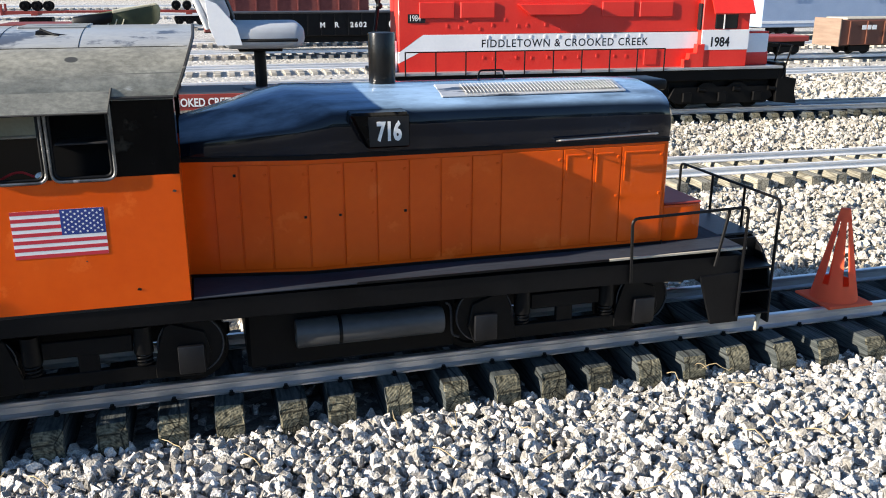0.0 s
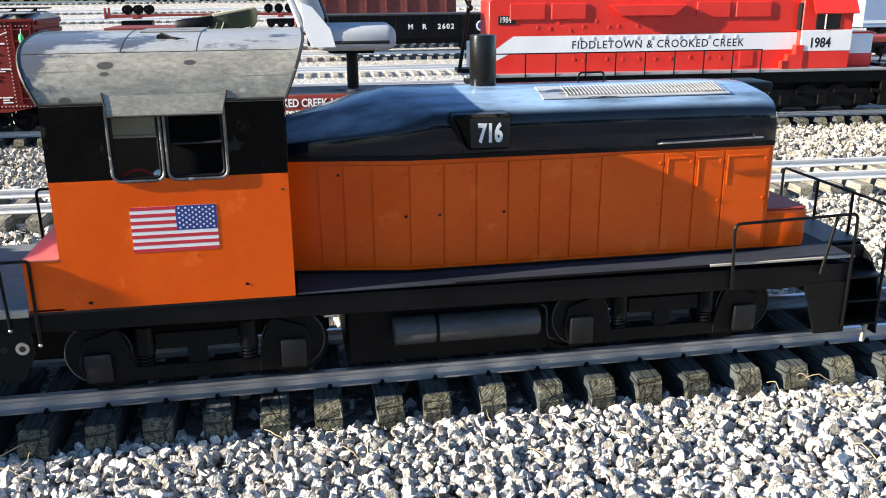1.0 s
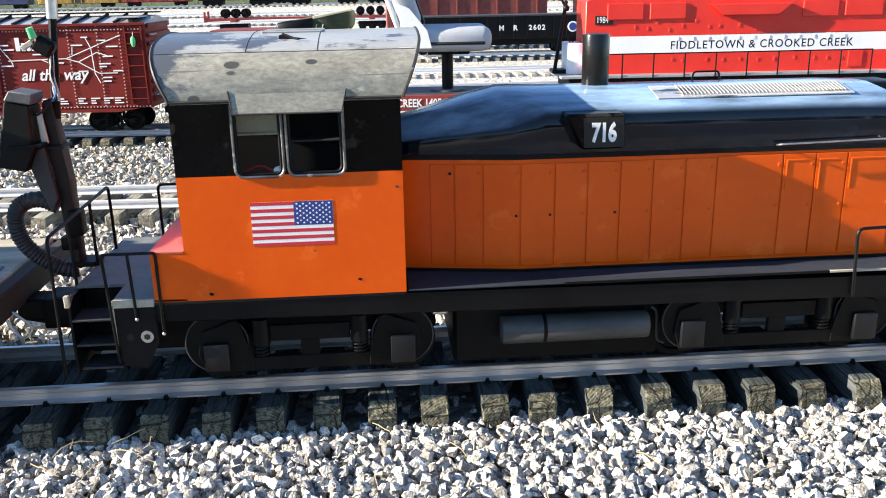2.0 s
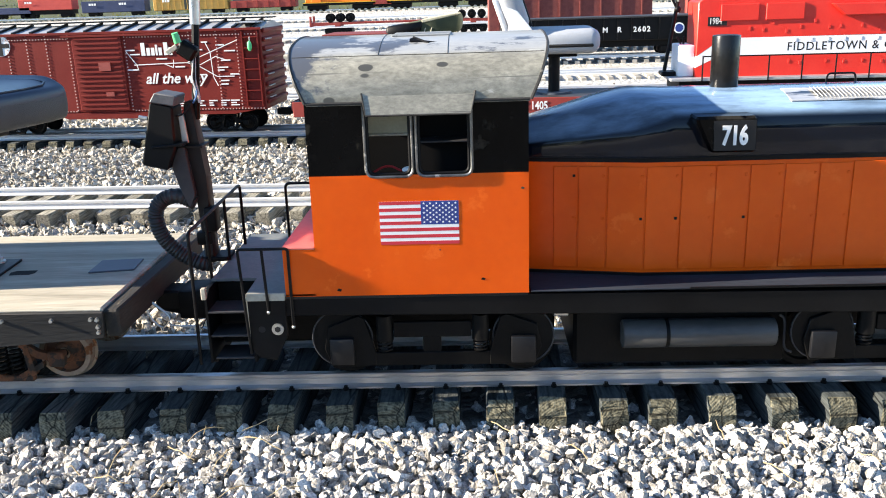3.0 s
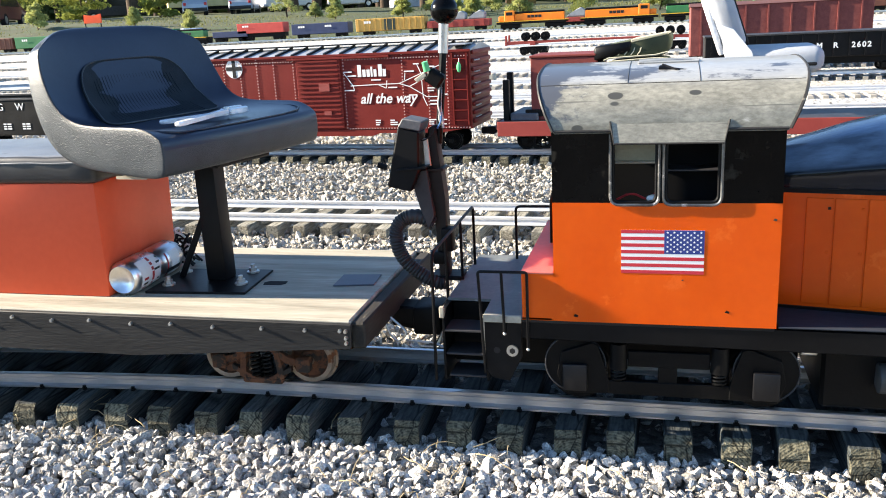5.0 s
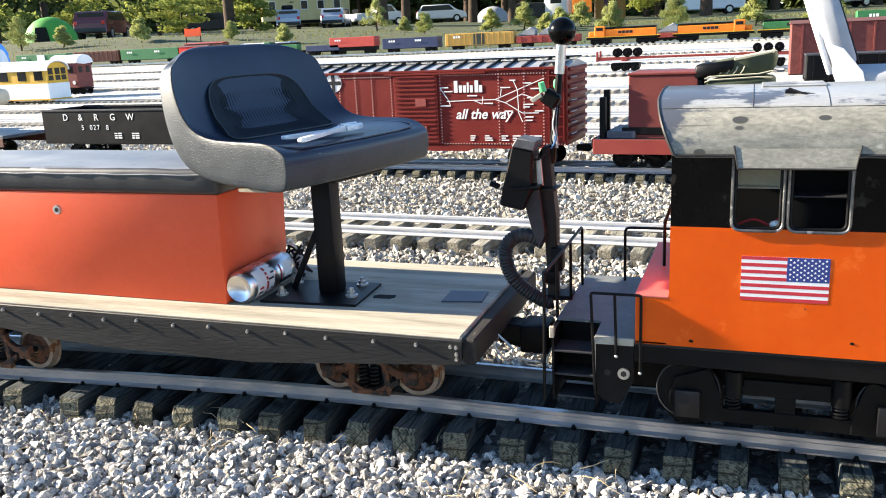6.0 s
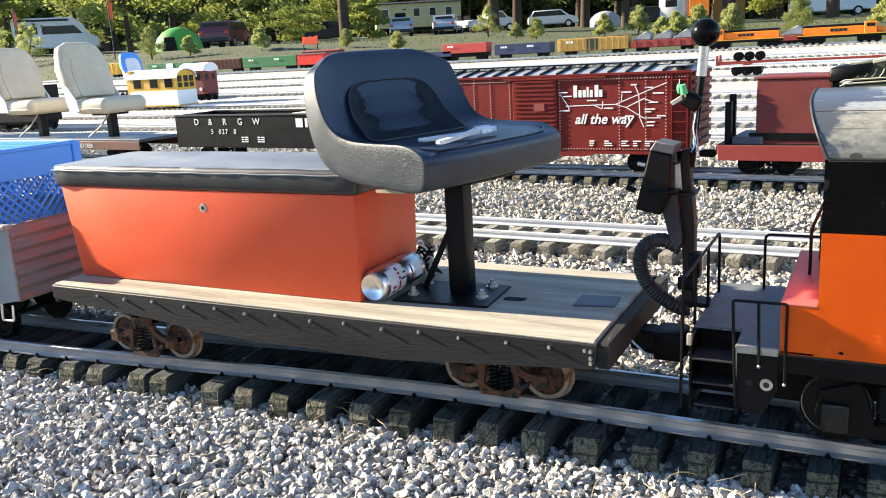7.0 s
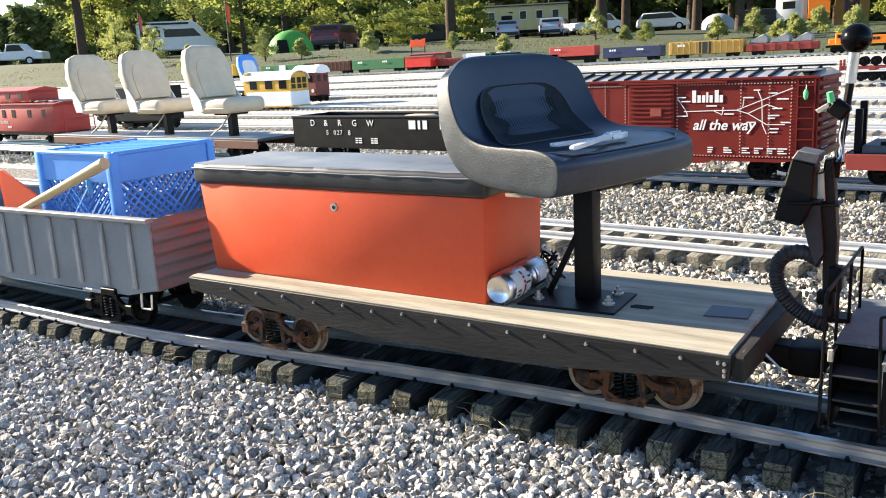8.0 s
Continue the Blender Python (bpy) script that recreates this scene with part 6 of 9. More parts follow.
def build_stand():
    st = thing("control_stand", "black control stand with a knobbed lever, hose and switch boxes", "control stand")
    part("knob", ball((-0.578, 1.47, 0.733), 0.0245, seg=28), BLACK_GLOSS, st, "glossy black round knob")
    part("lever", tube([(-0.580, 1.47, 0.712), (-0.584, 1.47, 0.66)], 0.009, 14), CHROME, st, "bright steel lever")
    part("lever_rod", tube([(-0.583, 1.47, 0.668), (-0.590, 1.47, 0.60), (-0.600, 1.47, 0.50)], 0.0065, 10), BLACK_FRAME, st)
    part("column", prism([(-0.616, 0.53), (-0.602, 0.535), (-0.596, 0.462), (-0.590, 0.40), (-0.590, 0.24), (-0.608, 0.24), (-0.613, 0.40), (-0.622, 0.455)], 1.455, 1.485, bevel=0.003), COLUMN_BROWN, st, "dark brown steel column")
    part("switch_box", prism([(-0.664, 0.535), (-0.625, 0.527), (-0.628, 0.455), (-0.645, 0.418), (-0.690, 0.428)], 1.425, 1.475, bevel=0.003), BLACK_FRAME, st, "black switch box with a pale lid")
    part("box_lid", prism([(-0.664, 0.5355), (-0.622, 0.5275), (-0.617, 0.545), (-0.653, 0.552)], 1.424, 1.478, bevel=0.002), DUSTY_LID, st)
    part("shroud", prism([(-0.652, 0.452), (-0.618, 0.456), (-0.608, 0.37), (-0.620, 0.345), (-0.634, 0.385)], 1.44, 1.452, bevel=0.001), DUSTY_DECK, st)
    hose = bent([(-0.613, 1.455, 0.352), (-0.648, 1.452, 0.372), (-0.688, 1.45, 0.352), (-0.686, 1.45, 0.298), (-0.655, 1.45, 0.262), (-0.612, 1.455, 0.236), (-0.596, 1.46, 0.238)], 0.028, 8)
    radii = [0.0135 + 0.0016 * (k % 2) for k in range(len(hose))]
    fine = []
    for p, q in zip(hose, hose[1:]):
        steps = max(1, int((q - p).length / 0.0025))
        fine += [p.lerp(q, k / steps) for k in range(steps)]
    part("hose", tube(fine, [0.0125 + 0.0018 * (k % 2) for k in range(len(fine))], 14), HOSE, st, "ribbed black flexible conduit")
    part("valve", box((-0.600, 1.445, 0.30), (-0.578, 1.475, 0.345), 0.004, 2), BLACK_STEEL, st)
    part("valve", box((-0.618, 1.447, 0.275), (-0.590, 1.470, 0.30), 0.004, 2), BLACK_STEEL, st)
    part("clamp", box((-0.612, 1.44, 0.605), (-0.580, 1.462, 0.632), 0.004, m=Matrix.Translation((-0.596, 1.45, 0.618)) @ pose(0, 0, 0, 0, 35, 0) @ Matrix.Translation((0.596, -1.45, -0.618))), BLACK_STEEL, st)
    rnd = random.Random(3)
    for k, mat in enumerate((CABLE, CABLE, WIRE_WHITE, WIRE_BLUE, WIRE_WHITE, WIRE_WHITE, WIRE_GREY)):
        pts = [(-0.592 + rnd.uniform(-0.006, 0.008), 1.452 + rnd.uniform(-0.006, 0.004), z) for z in (0.628, 0.60, 0.57, 0.545, 0.53)]
        part("cable", tube(bent(pts, 0.02, 4), 0.0018, 6), mat, st)
    part("cable", tube(bent([(-0.60, 1.45, 0.53), (-0.612, 1.44, 0.512), (-0.628, 1.44, 0.508), (-0.636, 1.44, 0.528)], 0.012, 4), 0.0015, 6), CABLE, st)
    part("button", cyl((-0.606, 1.437, 0.632), (-0.609, 1.434, 0.648), 0.0062, 0.0052, 14), GREEN_TAG, st, "green push button")
    part("tab", prism([(-0.632, 0.618), (-0.612, 0.630), (-0.609, 0.622), (-0.626, 0.612)], 1.440, 1.446, bevel=0.001), PALE_EDGE, st, "pale taped tab on the clamp")
    part("bracket", prism([(-0.668, 0.461), (-0.612, 0.466), (-0.612, 0.461), (-0.668, 0.457)], 1.418, 1.456, bevel=0.0008), BLACK_FRAME, st)
    part("flange", box((-0.626, 1.446, 0.452), (-0.588, 1.49, 0.457), 0.001), COLUMN_BROWN, st)
    part("stud", cyl((-0.672, 1.43, 0.508), (-0.686, 1.43, 0.511), 0.0035, seg=10), ZINC, st)
    part("stud", cyl((-0.690, 1.43, 0.462), (-0.706, 1.43, 0.468), 0.0055, seg=10), BLACK_STEEL, st)
    part("switch_plate", prism([(-0.624, 0.512), (-0.614, 0.513), (-0.610, 0.462), (-0.622, 0.462)], 1.444, 1.449, bevel=0.001), ZINC, st, "scuffed metal switch plate")
    part("foot", box((-0.625, 1.45, 0.2435), (-0.565, 1.50, 0.252), 0.002), BLACK_STEEL, st)


COLUMN_BROWN = surface("brown_steel", (0.006, 0.0042, 0.0036), (0.016, 0.0105, 0.0085), 0.45, 0.2, 16, 140, 0.1, spots=(0.06, 0.028, 0.018), spot_at=0.66)
DUSTY_LID = surface("dusty_box_lid", (0.05, 0.052, 0.058), (0.11, 0.11, 0.115), 0.5, 0, 20, 160, 0.1)
WIRE_GREY = plain("grey_wire", (0.25, 0.25, 0.24), 0.5)
WIRE_BLUE, WIRE_WHITE = plain("blue_wire", (0.05, 0.16, 0.35), 0.4), plain("white_wire", (0.6, 0.6, 0.56), 0.5)
build_stand()


def build_chain():
    ch = thing("coupling_chain", "thin bright safety chain with a carabiner between the cars", "chain")
    pts = bent([(-0.695, 1.36, 0.20), (-0.682, 1.36, 0.165), (-0.665, 1.36, 0.150), (-0.650, 1.365, 0.170), (-0.688, 1.37, 0.20)], 0.01, 4)
    part("loop", tube(pts, 0.0022, 6), ZINC, ch)
    part("link", tube(bent([(-0.655, 1.365, 0.155), (-0.63, 1.37, 0.150), (-0.612, 1.37, 0.148)], 0.01), 0.0016, 6), ZINC, ch)
    part("carabiner", tube(bent([(-0.635, 1.37, 0.152), (-0.605, 1.37, 0.150), (-0.598, 1.37, 0.142), (-0.628, 1.37, 0.142), (-0.635, 1.37, 0.152)], 0.004), 0.0015, 6), ZINC, ch)
    for k in range(3):
        part("link", tube(bent([(-0.600 + 0.003 * k, 1.372, 0.146), (-0.585, 1.375, 0.175), (-0.572, 1.378, 0.198), (-0.565, 1.38, 0.20)], 0.01), 0.0017, 6), ZINC if k else CABLE, ch)
    part("link", tube(bent([(-0.598, 1.37, 0.148), (-0.575, 1.36, 0.143), (-0.57, 1.36, 0.15)], 0.008), 0.0015, 6), ZINC, ch)


build_chain()


def build_gondola():
    """Grey ribbed gondola with a corrugated end, open on top."""
    g = thing("gondola_car", "grey sheet-metal gondola car with ribbed sides", "rail car")
    x0, x1, yn, yf, z0, z1 = -3.62, -2.205, 1.255, 1.64, 0.172, 0.366
    bm = bmesh.new()
    for y0, y1 in ((yn, yn + 0.006), (yf - 0.006, yf)):
        prism([(x0, z0 + 0.02), (x0 + 0.10, z0 - 0.02), (x1 - 0.12, z0 - 0.02), (x1, z0 + 0.004), (x1, z1), (x0, z1)], y0, y1, bm=bm)
    part("side", bm, GONDOLA_GREY, g)
    for k in range(12):
        x = x1 - 0.08 - k * 0.115
        for y in (yn - 0.009, yf):
            part("rib", box((x - 0.009, y, z0), (x + 0.009, y + 0.009, z1 - 0.012), 0.003), GONDOLA_GREY, g)
    part("rim", box((x0 - 0.006, yn - 0.014, z1 - 0.008), (x1 + 0.006, yn + 0.012, z1 + 0.004), 0.002), GONDOLA_GREY, g)
    part("rim", box((x0 - 0.006, yf - 0.012, z1 - 0.008), (x1 + 0.006, yf + 0.014, z1 + 0.004), 0.002), GONDOLA_GREY, g)
    for xe in (x0, x1 - 0.008):
        out = []
        steps = 36
        for k in range(steps + 1):
            z = z0 + (z1 - z0) * k / steps
            out.append((xe + 0.008 + 0.006 * math.sin(k / steps * 2 * math.pi * 6), z))
        part("end", prism(out + [(xe - 0.002, z) for _, z in out[::-1]], yn + 0.006, yf - 0.006), GONDOLA_END, g, "corrugated grey end with reddish patches", smooth=60)
    part("floor", box((x0, yn + 0.006, z0), (x1, yf - 0.006, z0 + 0.006)), GONDOLA_GREY, g)
    part("ladder", tube(bent([(-2.262, yn - 0.006, 0.165), (-2.262, yn - 0.01, 0.125), (-2.222, yn - 0.01, 0.125), (-2.222, yn - 0.006, 0.165)], 0.006), 0.003, 6), ZINC, g)
    part("rail_strip", box((-2.52, yn - 0.003, 0.146), (-2.40, yn + 0.002, 0.156), 0.001), CHROME, g)
    small_truck(g, -2.40, y=1.4475 - 0.075, material=BLACK_STEEL, wheel=DARK_WHEEL)
    small_truck(g, -3.42, y=1.4475 - 0.05, material=BLACK_STEEL, wheel=DARK_WHEEL)
    g.matrix_basis = Matrix.Translation((-2.2, 1.4475, 0)) @ pose(0, 0, 0, 0, 0, 2.2) @ Matrix.Translation((2.2, -1.4475 - 0.012, 0))


GONDOLA_END = surface("reddish_patched_grey_end", (0.12, 0.115, 0.12), (0.19, 0.18, 0.185), 0.55, 0, 9, 90, 0.1, stretch=(1, 0.5, 3), spots=(0.24, 0.115, 0.10), spot_at=0.54)
build_gondola()


def build_crate():
    """Plastic milk crate: solid upper band, lattice sides, corner posts and handle holes."""
    c = thing("milk_crate", "bright blue plastic milk crate standing in the gondola", "crate", (-2.60, 1.492, 0.178), 0)
    h, s = 0.350, 0.172
    for sx in (-1, 1):
        for sy in (-1, 1):
            part("corner_post", box((sx * s - 0.014, sy * s - 0.014, 0), (sx * s + 0.014, sy * s + 0.014, h), 0.004, 2), CRATE_BLUE, c)
    for k in range(4):
        m = pose(0, 0, 0, 0, 0, 90 * k)
        side = part("side", box((-s + 0.014, -s - 0.008, h - 0.085), (s - 0.014, -s + 0.004, h), 0.002, m=m), CRATE_BLUE, c)
        part("rail", box((-s, -s - 0.012, h - 0.010), (s, -s + 0.010, h + 0.002), 0.003, m=m), CRATE_BLUE, side)
        part("foot", box((-s + 0.014, -s - 0.006, 0), (s - 0.014, -s + 0.004, 0.03), 0.002, m=m), CRATE_BLUE, side)
        bm = bmesh.new()
        z0, z1 = 0.03, h - 0.085
        for i in range(-6, 14):
            for d in (1, -1):
                x = -s + i * 0.027
                a, b = (x, z0), (x + d * (z1 - z0), z1)
                lo, hi = -s + 0.012, s - 0.012
                t0, t1 = 0.0, 1.0
                dx = b[0] - a[0]
                ts = sorted(((lo - a[0]) / dx, (hi - a[0]) / dx))
                t0, t1 = max(0, ts[0]), min(1, ts[1])
                if t1 - t0 < 0.05:
                    continue
                p, q = Vector((a[0] + dx * t0, -s, a[1] + (b[1] - a[1]) * t0)), Vector((a[0] + dx * t1, -s, a[1] + (b[1] - a[1]) * t1))
                tube([m @ p, m @ q], 0.0042, 4, bm=bm)
        tagged(part("lattice", bm, CRATE_BLUE, side, smooth=0), kind="stuff")
        if k in (0, 3):
            part("grip", ball(m @ Vector((0.06, -s - 0.002, z1 - 0.005)), 0.02, squash=(0.6, 0.6, 1.5)), CRATE_LIGHT, side)
    bm = bmesh.new()
    for k in range(9):
        box((-s + 0.012, -s + 0.036 * k + 0.012, h - 0.006), (s - 0.012, -s + 0.036 * k + 0.018, h - 0.001), bm=bm)
    tagged(part("grid", bm, CRATE_LIGHT, c, "open grid on top with a sunlit tone in its blue"), kind="stuff")
    part("tray", box((-s + 0.012, -s + 0.012, h - 0.012), (s - 0.012, s - 0.012, h - 0.008)), CRATE_LIGHT, c)


# Lit copy of CRATE_BLUE: sunlight on the top is in the colour.
CRATE_LIGHT = surface("sunlit_crate_plastic", (0.08, 0.33, 0.62), (0.12, 0.42, 0.72), 0.4, 0, 10, 160, 0.05)
build_crate()
solo("wooden_handle", tube([(-2.95, 1.235, 0.30), (-2.729, 1.248, 0.382), (-2.55, 1.262, 0.448), (-2.395, 1.275, 0.506)], [0.0125, 0.0125, 0.0135, 0.0165], 14), HANDLE_WOOD, "pale wooden tool handle leaning on the gondola rim", "tool handle", smooth=50)
solo("bent_scoop", prism([(-3.20, 0.20), (-3.05, 0.20), (-3.0, 0.365), (-3.05, 0.385), (-3.19, 0.445), (-3.22, 0.44)], 1.42, 1.428, bevel=0.002), CONE_ORANGE, "orange plastic scoop standing in the gondola", "scoop")


def build_cone():
    c = thing("traffic_cone", "small orange plastic traffic cone standing between the rails", "cone", (1.25, 1.396, 0.063))
    bm = bmesh.new()
    hw = 0.054
    box((-hw, -hw, 0), (hw, hw, 0.006), 0.002, bm=bm)
    part("base", bm, CONE_ORANGE, c)
    # four-sided tapering body with long slots: eight strips
    bm = bmesh.new()
    n, h = 36, 0.19
    def ring(z, k):
        r = 0.047 * (1 - z / h) + 0.0095 * z / h
        a = 2 * math.pi * k / n - 0.175
        return Vector((r * math.cos(a), r * math.sin(a), z + 0.006))
    levels = [0, 0.035, 0.045, 0.155, 0.165, h]
    grid = [[bm.verts.new(ring(z, k)) for k in range(n)] for z in levels]
    for i in range(len(levels) - 1):
        for k in range(n):
            if i in (1, 2, 3) and k % 6 in (2, 3):
                continue
            bm.faces.new((grid[i][k], grid[i][(k + 1) % n], grid[i + 1][(k + 1) % n], grid[i + 1][k]))
    bm.faces.new(grid[-1])
    bmesh.ops.recalc_face_normals(bm, faces=bm.faces)
    bmesh.ops.solidify(bm, geom=list(bm.faces), thickness=0.0025)
    part("body", bm, CONE_ORANGE, c, smooth=50)


build_cone()


# ---- parked cars on the second row ----
# Darkened red: the shade on the box front is put into the paint.
BOX_RED = surface("shade_darkened_box_paint", (0.13, 0.022, 0.018), (0.185, 0.034, 0.027), 0.55, 0, 8, 90, 0.08)
T3_TURN = math.degrees(math.atan(-0.06))


def on_track3(name, label, x, category="rail car"):
    return thing(name, label, category, (x, 4.235 - 0.06 * x, 0), T3_TURN)


def build_boxcar():
    car = on_track3("boxcar", "mineral red boxcar with white lettering and a route map", -1.878)
    L, W, z0, z1 = 0.775, 0.185, 0.182, 0.568
    part("body", box((-L, -W, z0), (L, W, z1), 0.004), BOXCAR_RED, car)
    part("sill", prism([(-L + 0.05, z0), (-L + 0.16, z0 - 0.018), (-0.28, z0 - 0.018), (-0.24, z0 - 0.032), (0.24, z0 - 0.032), (0.28, z0 - 0.018), (L - 0.16, z0 - 0.018), (L - 0.05, z0)], -W - 0.001, -W + 0.004), BOXCAR_RED, car)
    roof = part("roof", prism([(-W - 0.006, z1), (0, z1 + 0.03), (W + 0.006, z1), (W + 0.006, z1 - 0.006), (-W - 0.006, z1 - 0.006)], -L - 0.006, L + 0.006, "x"), ROOF_GREY, car, "grey galvanised ribbed roof")
    for k in range(17):
        x = -L + 0.04 + k * (2 * L - 0.08) / 16
        part("rib", prism([(-W - 0.007, z1 + 0.0), (0, z1 + 0.031), (0, z1 + 0.040), (-W - 0.007, z1 + 0.009)], x - 0.006, x + 0.006, "x"), BLACK_FRAME, roof)
    part("eave", box((-L - 0.004, -W - 0.009, z1 - 0.010), (L + 0.004, -W, z1 + 0.002), 0.001), BOXCAR_RED, roof)
    part("running_board", box((-L - 0.02, -0.035, z1 + 0.04), (L + 0.02, 0.035, z1 + 0.046), 0.001), BLACK_FRAME, roof)
    part("running_board", box((L - 0.12, -W - 0.004, z1 + 0.022), (L - 0.02, -0.04, z1 + 0.028), 0.001), ROOF_GREY, roof)
    # door with horizontal ribs
    dx0, dx1 = -0.165, 0.085
    door = part("door", box((dx0, -W - 0.009, z0 + 0.012), (dx1, -W, z1 - 0.022), 0.002), BOXCAR_RED, car)
    for k in range(15):
        z = z0 + 0.035 + k * 0.0225
        part("rib", box((dx0 + 0.012, -W - 0.0135, z), (dx1 - 0.012, -W - 0.009, z + 0.008), 0.001), BOXCAR_RED, door)
    part("placard", box((-0.04, -W - 0.016, 0.385), (0.02, -W - 0.012, 0.425)), PLACARD_RED, door)
    part("placard", box((-0.02, -W - 0.016, 0.262), (0.02, -W - 0.012, 0.282)), PLACARD_RED, door)
    part("door_track", box((dx0 - 0.05, -W - 0.014, z1 - 0.022), (dx1 + 0.27, -W, z1 - 0.012), 0.001), BOXCAR_RED, car)
    # rivet lines
    bm = bmesh.new()
    for x in (-0.70, -0.60, -0.50, -0.40, -0.30, -0.185, 0.10, 0.42, 0.555, 0.655):
        for k in range(24):
            z = z0 + 0.012 + k * 0.0158
            bmesh.ops.create_cube(bm, size=0.0055, matrix=Matrix.Translation((x, -W - 0.001, z)))
    for k in range(100):
        x = -L + 0.012 + k * 0.0154
        for z in (z1 - 0.028, z0 + 0.007):
            if not (dx0 - 0.02 < x < dx1 + 0.02):
                bmesh.ops.create_cube(bm, size=0.0055, matrix=Matrix.Translation((x, -W - 0.001, z)))
    tagged(part("rivets", bm, RIVET, car, "rivet rows with sun glint in their colour", smooth=0), kind="stuff")
    # ladder and end
    for z in (0.225, 0.275, 0.325, 0.375, 0.425, 0.475, 0.525):
        part("rung", tube([(0.685, -W - 0.012, z), (0.760, -W - 0.012, z)], 0.003, 6), BOXCAR_RED, car)
    for x in (0.685, 0.760):
        part("ladder_stile", box((x - 0.003, -W - 0.014, z0 + 0.02), (x + 0.003, -W, z1 - 0.015)), BOXCAR_RED, car)
    for k in range(9):
        z = z0 + 0.025 + k * 0.042
        part("end_rib", box((L, -W + 0.015, z), (L + 0.014, W - 0.015, z + 0.022), 0.006, 2), BOXCAR_RED, car)
    for k in range(6):
        part("grab_iron", tube([(L + 0.016, -W + 0.02, 0.24 + k * 0.055), (L + 0.022, -W + 0.02, 0.24 + k * 0.055), (L + 0.022, -W + 0.10, 0.24 + k * 0.055)], 0.003, 6), ROOF_GREY, car)
    tag = part("tag", ball((0.722, -W - 0.017, 0.485), 0.013, squash=(0.9, 0.5, 1.9)), GREEN_TAG, car, "green plastic tag hung on the ladder")
    part("cord", tube([(0.722, -W - 0.014, 0.508), (0.724, -W - 0.016, 0.528)], 0.0015, 5), WHITE, tag)
    # lettering
    for bx, bw, bh in ((0.178, 0.020, 0.060), (0.205, 0.017, 0.036), (0.228, 0.017, 0.036), (0.250, 0.010, 0.050), (0.266, 0.016, 0.036), (0.292, 0.020, 0.060), (0.316, 0.017, 0.036)):
        bars(car, (bx, -W - 0.002, 0.452), [bw], bh, WHITE)
    lettering("all the way", 0.072, car, (0.182, -W - 0.0025, 0.318), material=WHITE, bold=0.0012, slant=0.28, wide=0.98, name="slogan")
    bm = bmesh.new()
    W2 = -W - 0.0025

    def stroke(a, b, w=0.0042):
        d = Vector((b[0] - a[0], 0, b[1] - a[1]))
        n = Vector((-d.z, 0, d.x)).normalized() * w / 2
        p, q = Vector((a[0], W2, a[1])), Vector((b[0], W2, b[1]))
        f = bm.faces.new([bm.verts.new(v) for v in (p + n, q + n, q - n, p - n)])
    for a, b in (((0.135, 0.408), (0.285, 0.412)), ((0.285, 0.412), (0.40, 0.414)), ((0.40, 0.414), (0.66, 0.515)), ((0.40, 0.414), (0.455, 0.398)), ((0.455, 0.398), (0.545, 0.44)),
                 ((0.455, 0.398), (0.545, 0.345)), ((0.545, 0.345), (0.63, 0.345)), ((0.10, 0.475), (0.148, 0.408)), ((0.148, 0.408), (0.155, 0.382)), ((0.50, 0.505), (0.52, 0.46)),
                 ((0.52, 0.46), (0.525, 0.345)), ((0.525, 0.345), (0.545, 0.30)), ((0.545, 0.44), (0.60, 0.42)), ((0.285, 0.412), (0.33, 0.392)), ((0.33, 0.392), (0.335, 0.43)), ((0.43, 0.43), (0.435, 0.465))):
        stroke(a, b)
    part("route_map", bm, WHITE, car, "white painted route map lines", smooth=0)
    bm = bmesh.new()
    rnd = random.Random(5)
    for x, z in ((0.10, 0.475), (0.12, 0.455), (0.10, 0.382), (0.25, 0.432), (0.34, 0.392), (0.43, 0.47), (0.48, 0.505), (0.55, 0.49), (0.59, 0.462), (0.57, 0.418), (0.55, 0.385), (0.55, 0.372), (0.56, 0.322), (0.56, 0.305), (0.61, 0.352), (0.45, 0.352)):
        box((x, W2 - 0.0005, z), (x + rnd.uniform(0.03, 0.055), W2 + 0.002, z + 0.006), bm=bm)
    for x in (0.26, 0.34, 0.43, 0.49, 0.55, 0.60):
        for z in (0.205, 0.216, 0.227):
            box((x, W2 - 0.0005, z), (x + rnd.uniform(0.02, 0.045), W2 + 0.002, z + 0.0055), bm=bm)
    tagged(part("small_print", bm, WHITE, car, smooth=0), kind="stuff")
    em = part("emblem", cyl((-0.535, -W - 0.0025, 0.515), (-0.535, -W, 0.515), 0.05, seg=32), WHITE, car, "round black and white emblem")
    part("cross_bar", box((-0.545, -W - 0.004, 0.468), (-0.525, -W - 0.0025, 0.562)), BLACK_PRINT, em)
    part("cross_bar", box((-0.582, -W - 0.004, 0.505), (-0.488, -W - 0.0025, 0.525)), BLACK_PRINT, em)
    for xc in (-0.56, 0.56):
        small_truck(car, xc, 0.0, material=BLACK_STEEL, wheel=DARK_WHEEL)
    part("coupler", prism([(L, 0.135), (L + 0.07, 0.13), (L + 0.085, 0.15), (L + 0.07, 0.17), (L, 0.165)], -0.02, 0.02, bevel=0.003), BLACK_STEEL, car)
    return car


ROOF_GREY = surface("galvanised_roof", (0.30, 0.31, 0.32), (0.45, 0.46, 0.47), 0.4, 0.5, 9, 100, 0.1)
PLACARD_RED = plain("faded_red_placard", (0.27, 0.055, 0.045), 0.5)
# Pale pink paints the sun's glint onto rivets of the body red.
RIVET = plain("glint_toned_rivet", (0.55, 0.36, 0.32), 0.4)
build_boxcar()


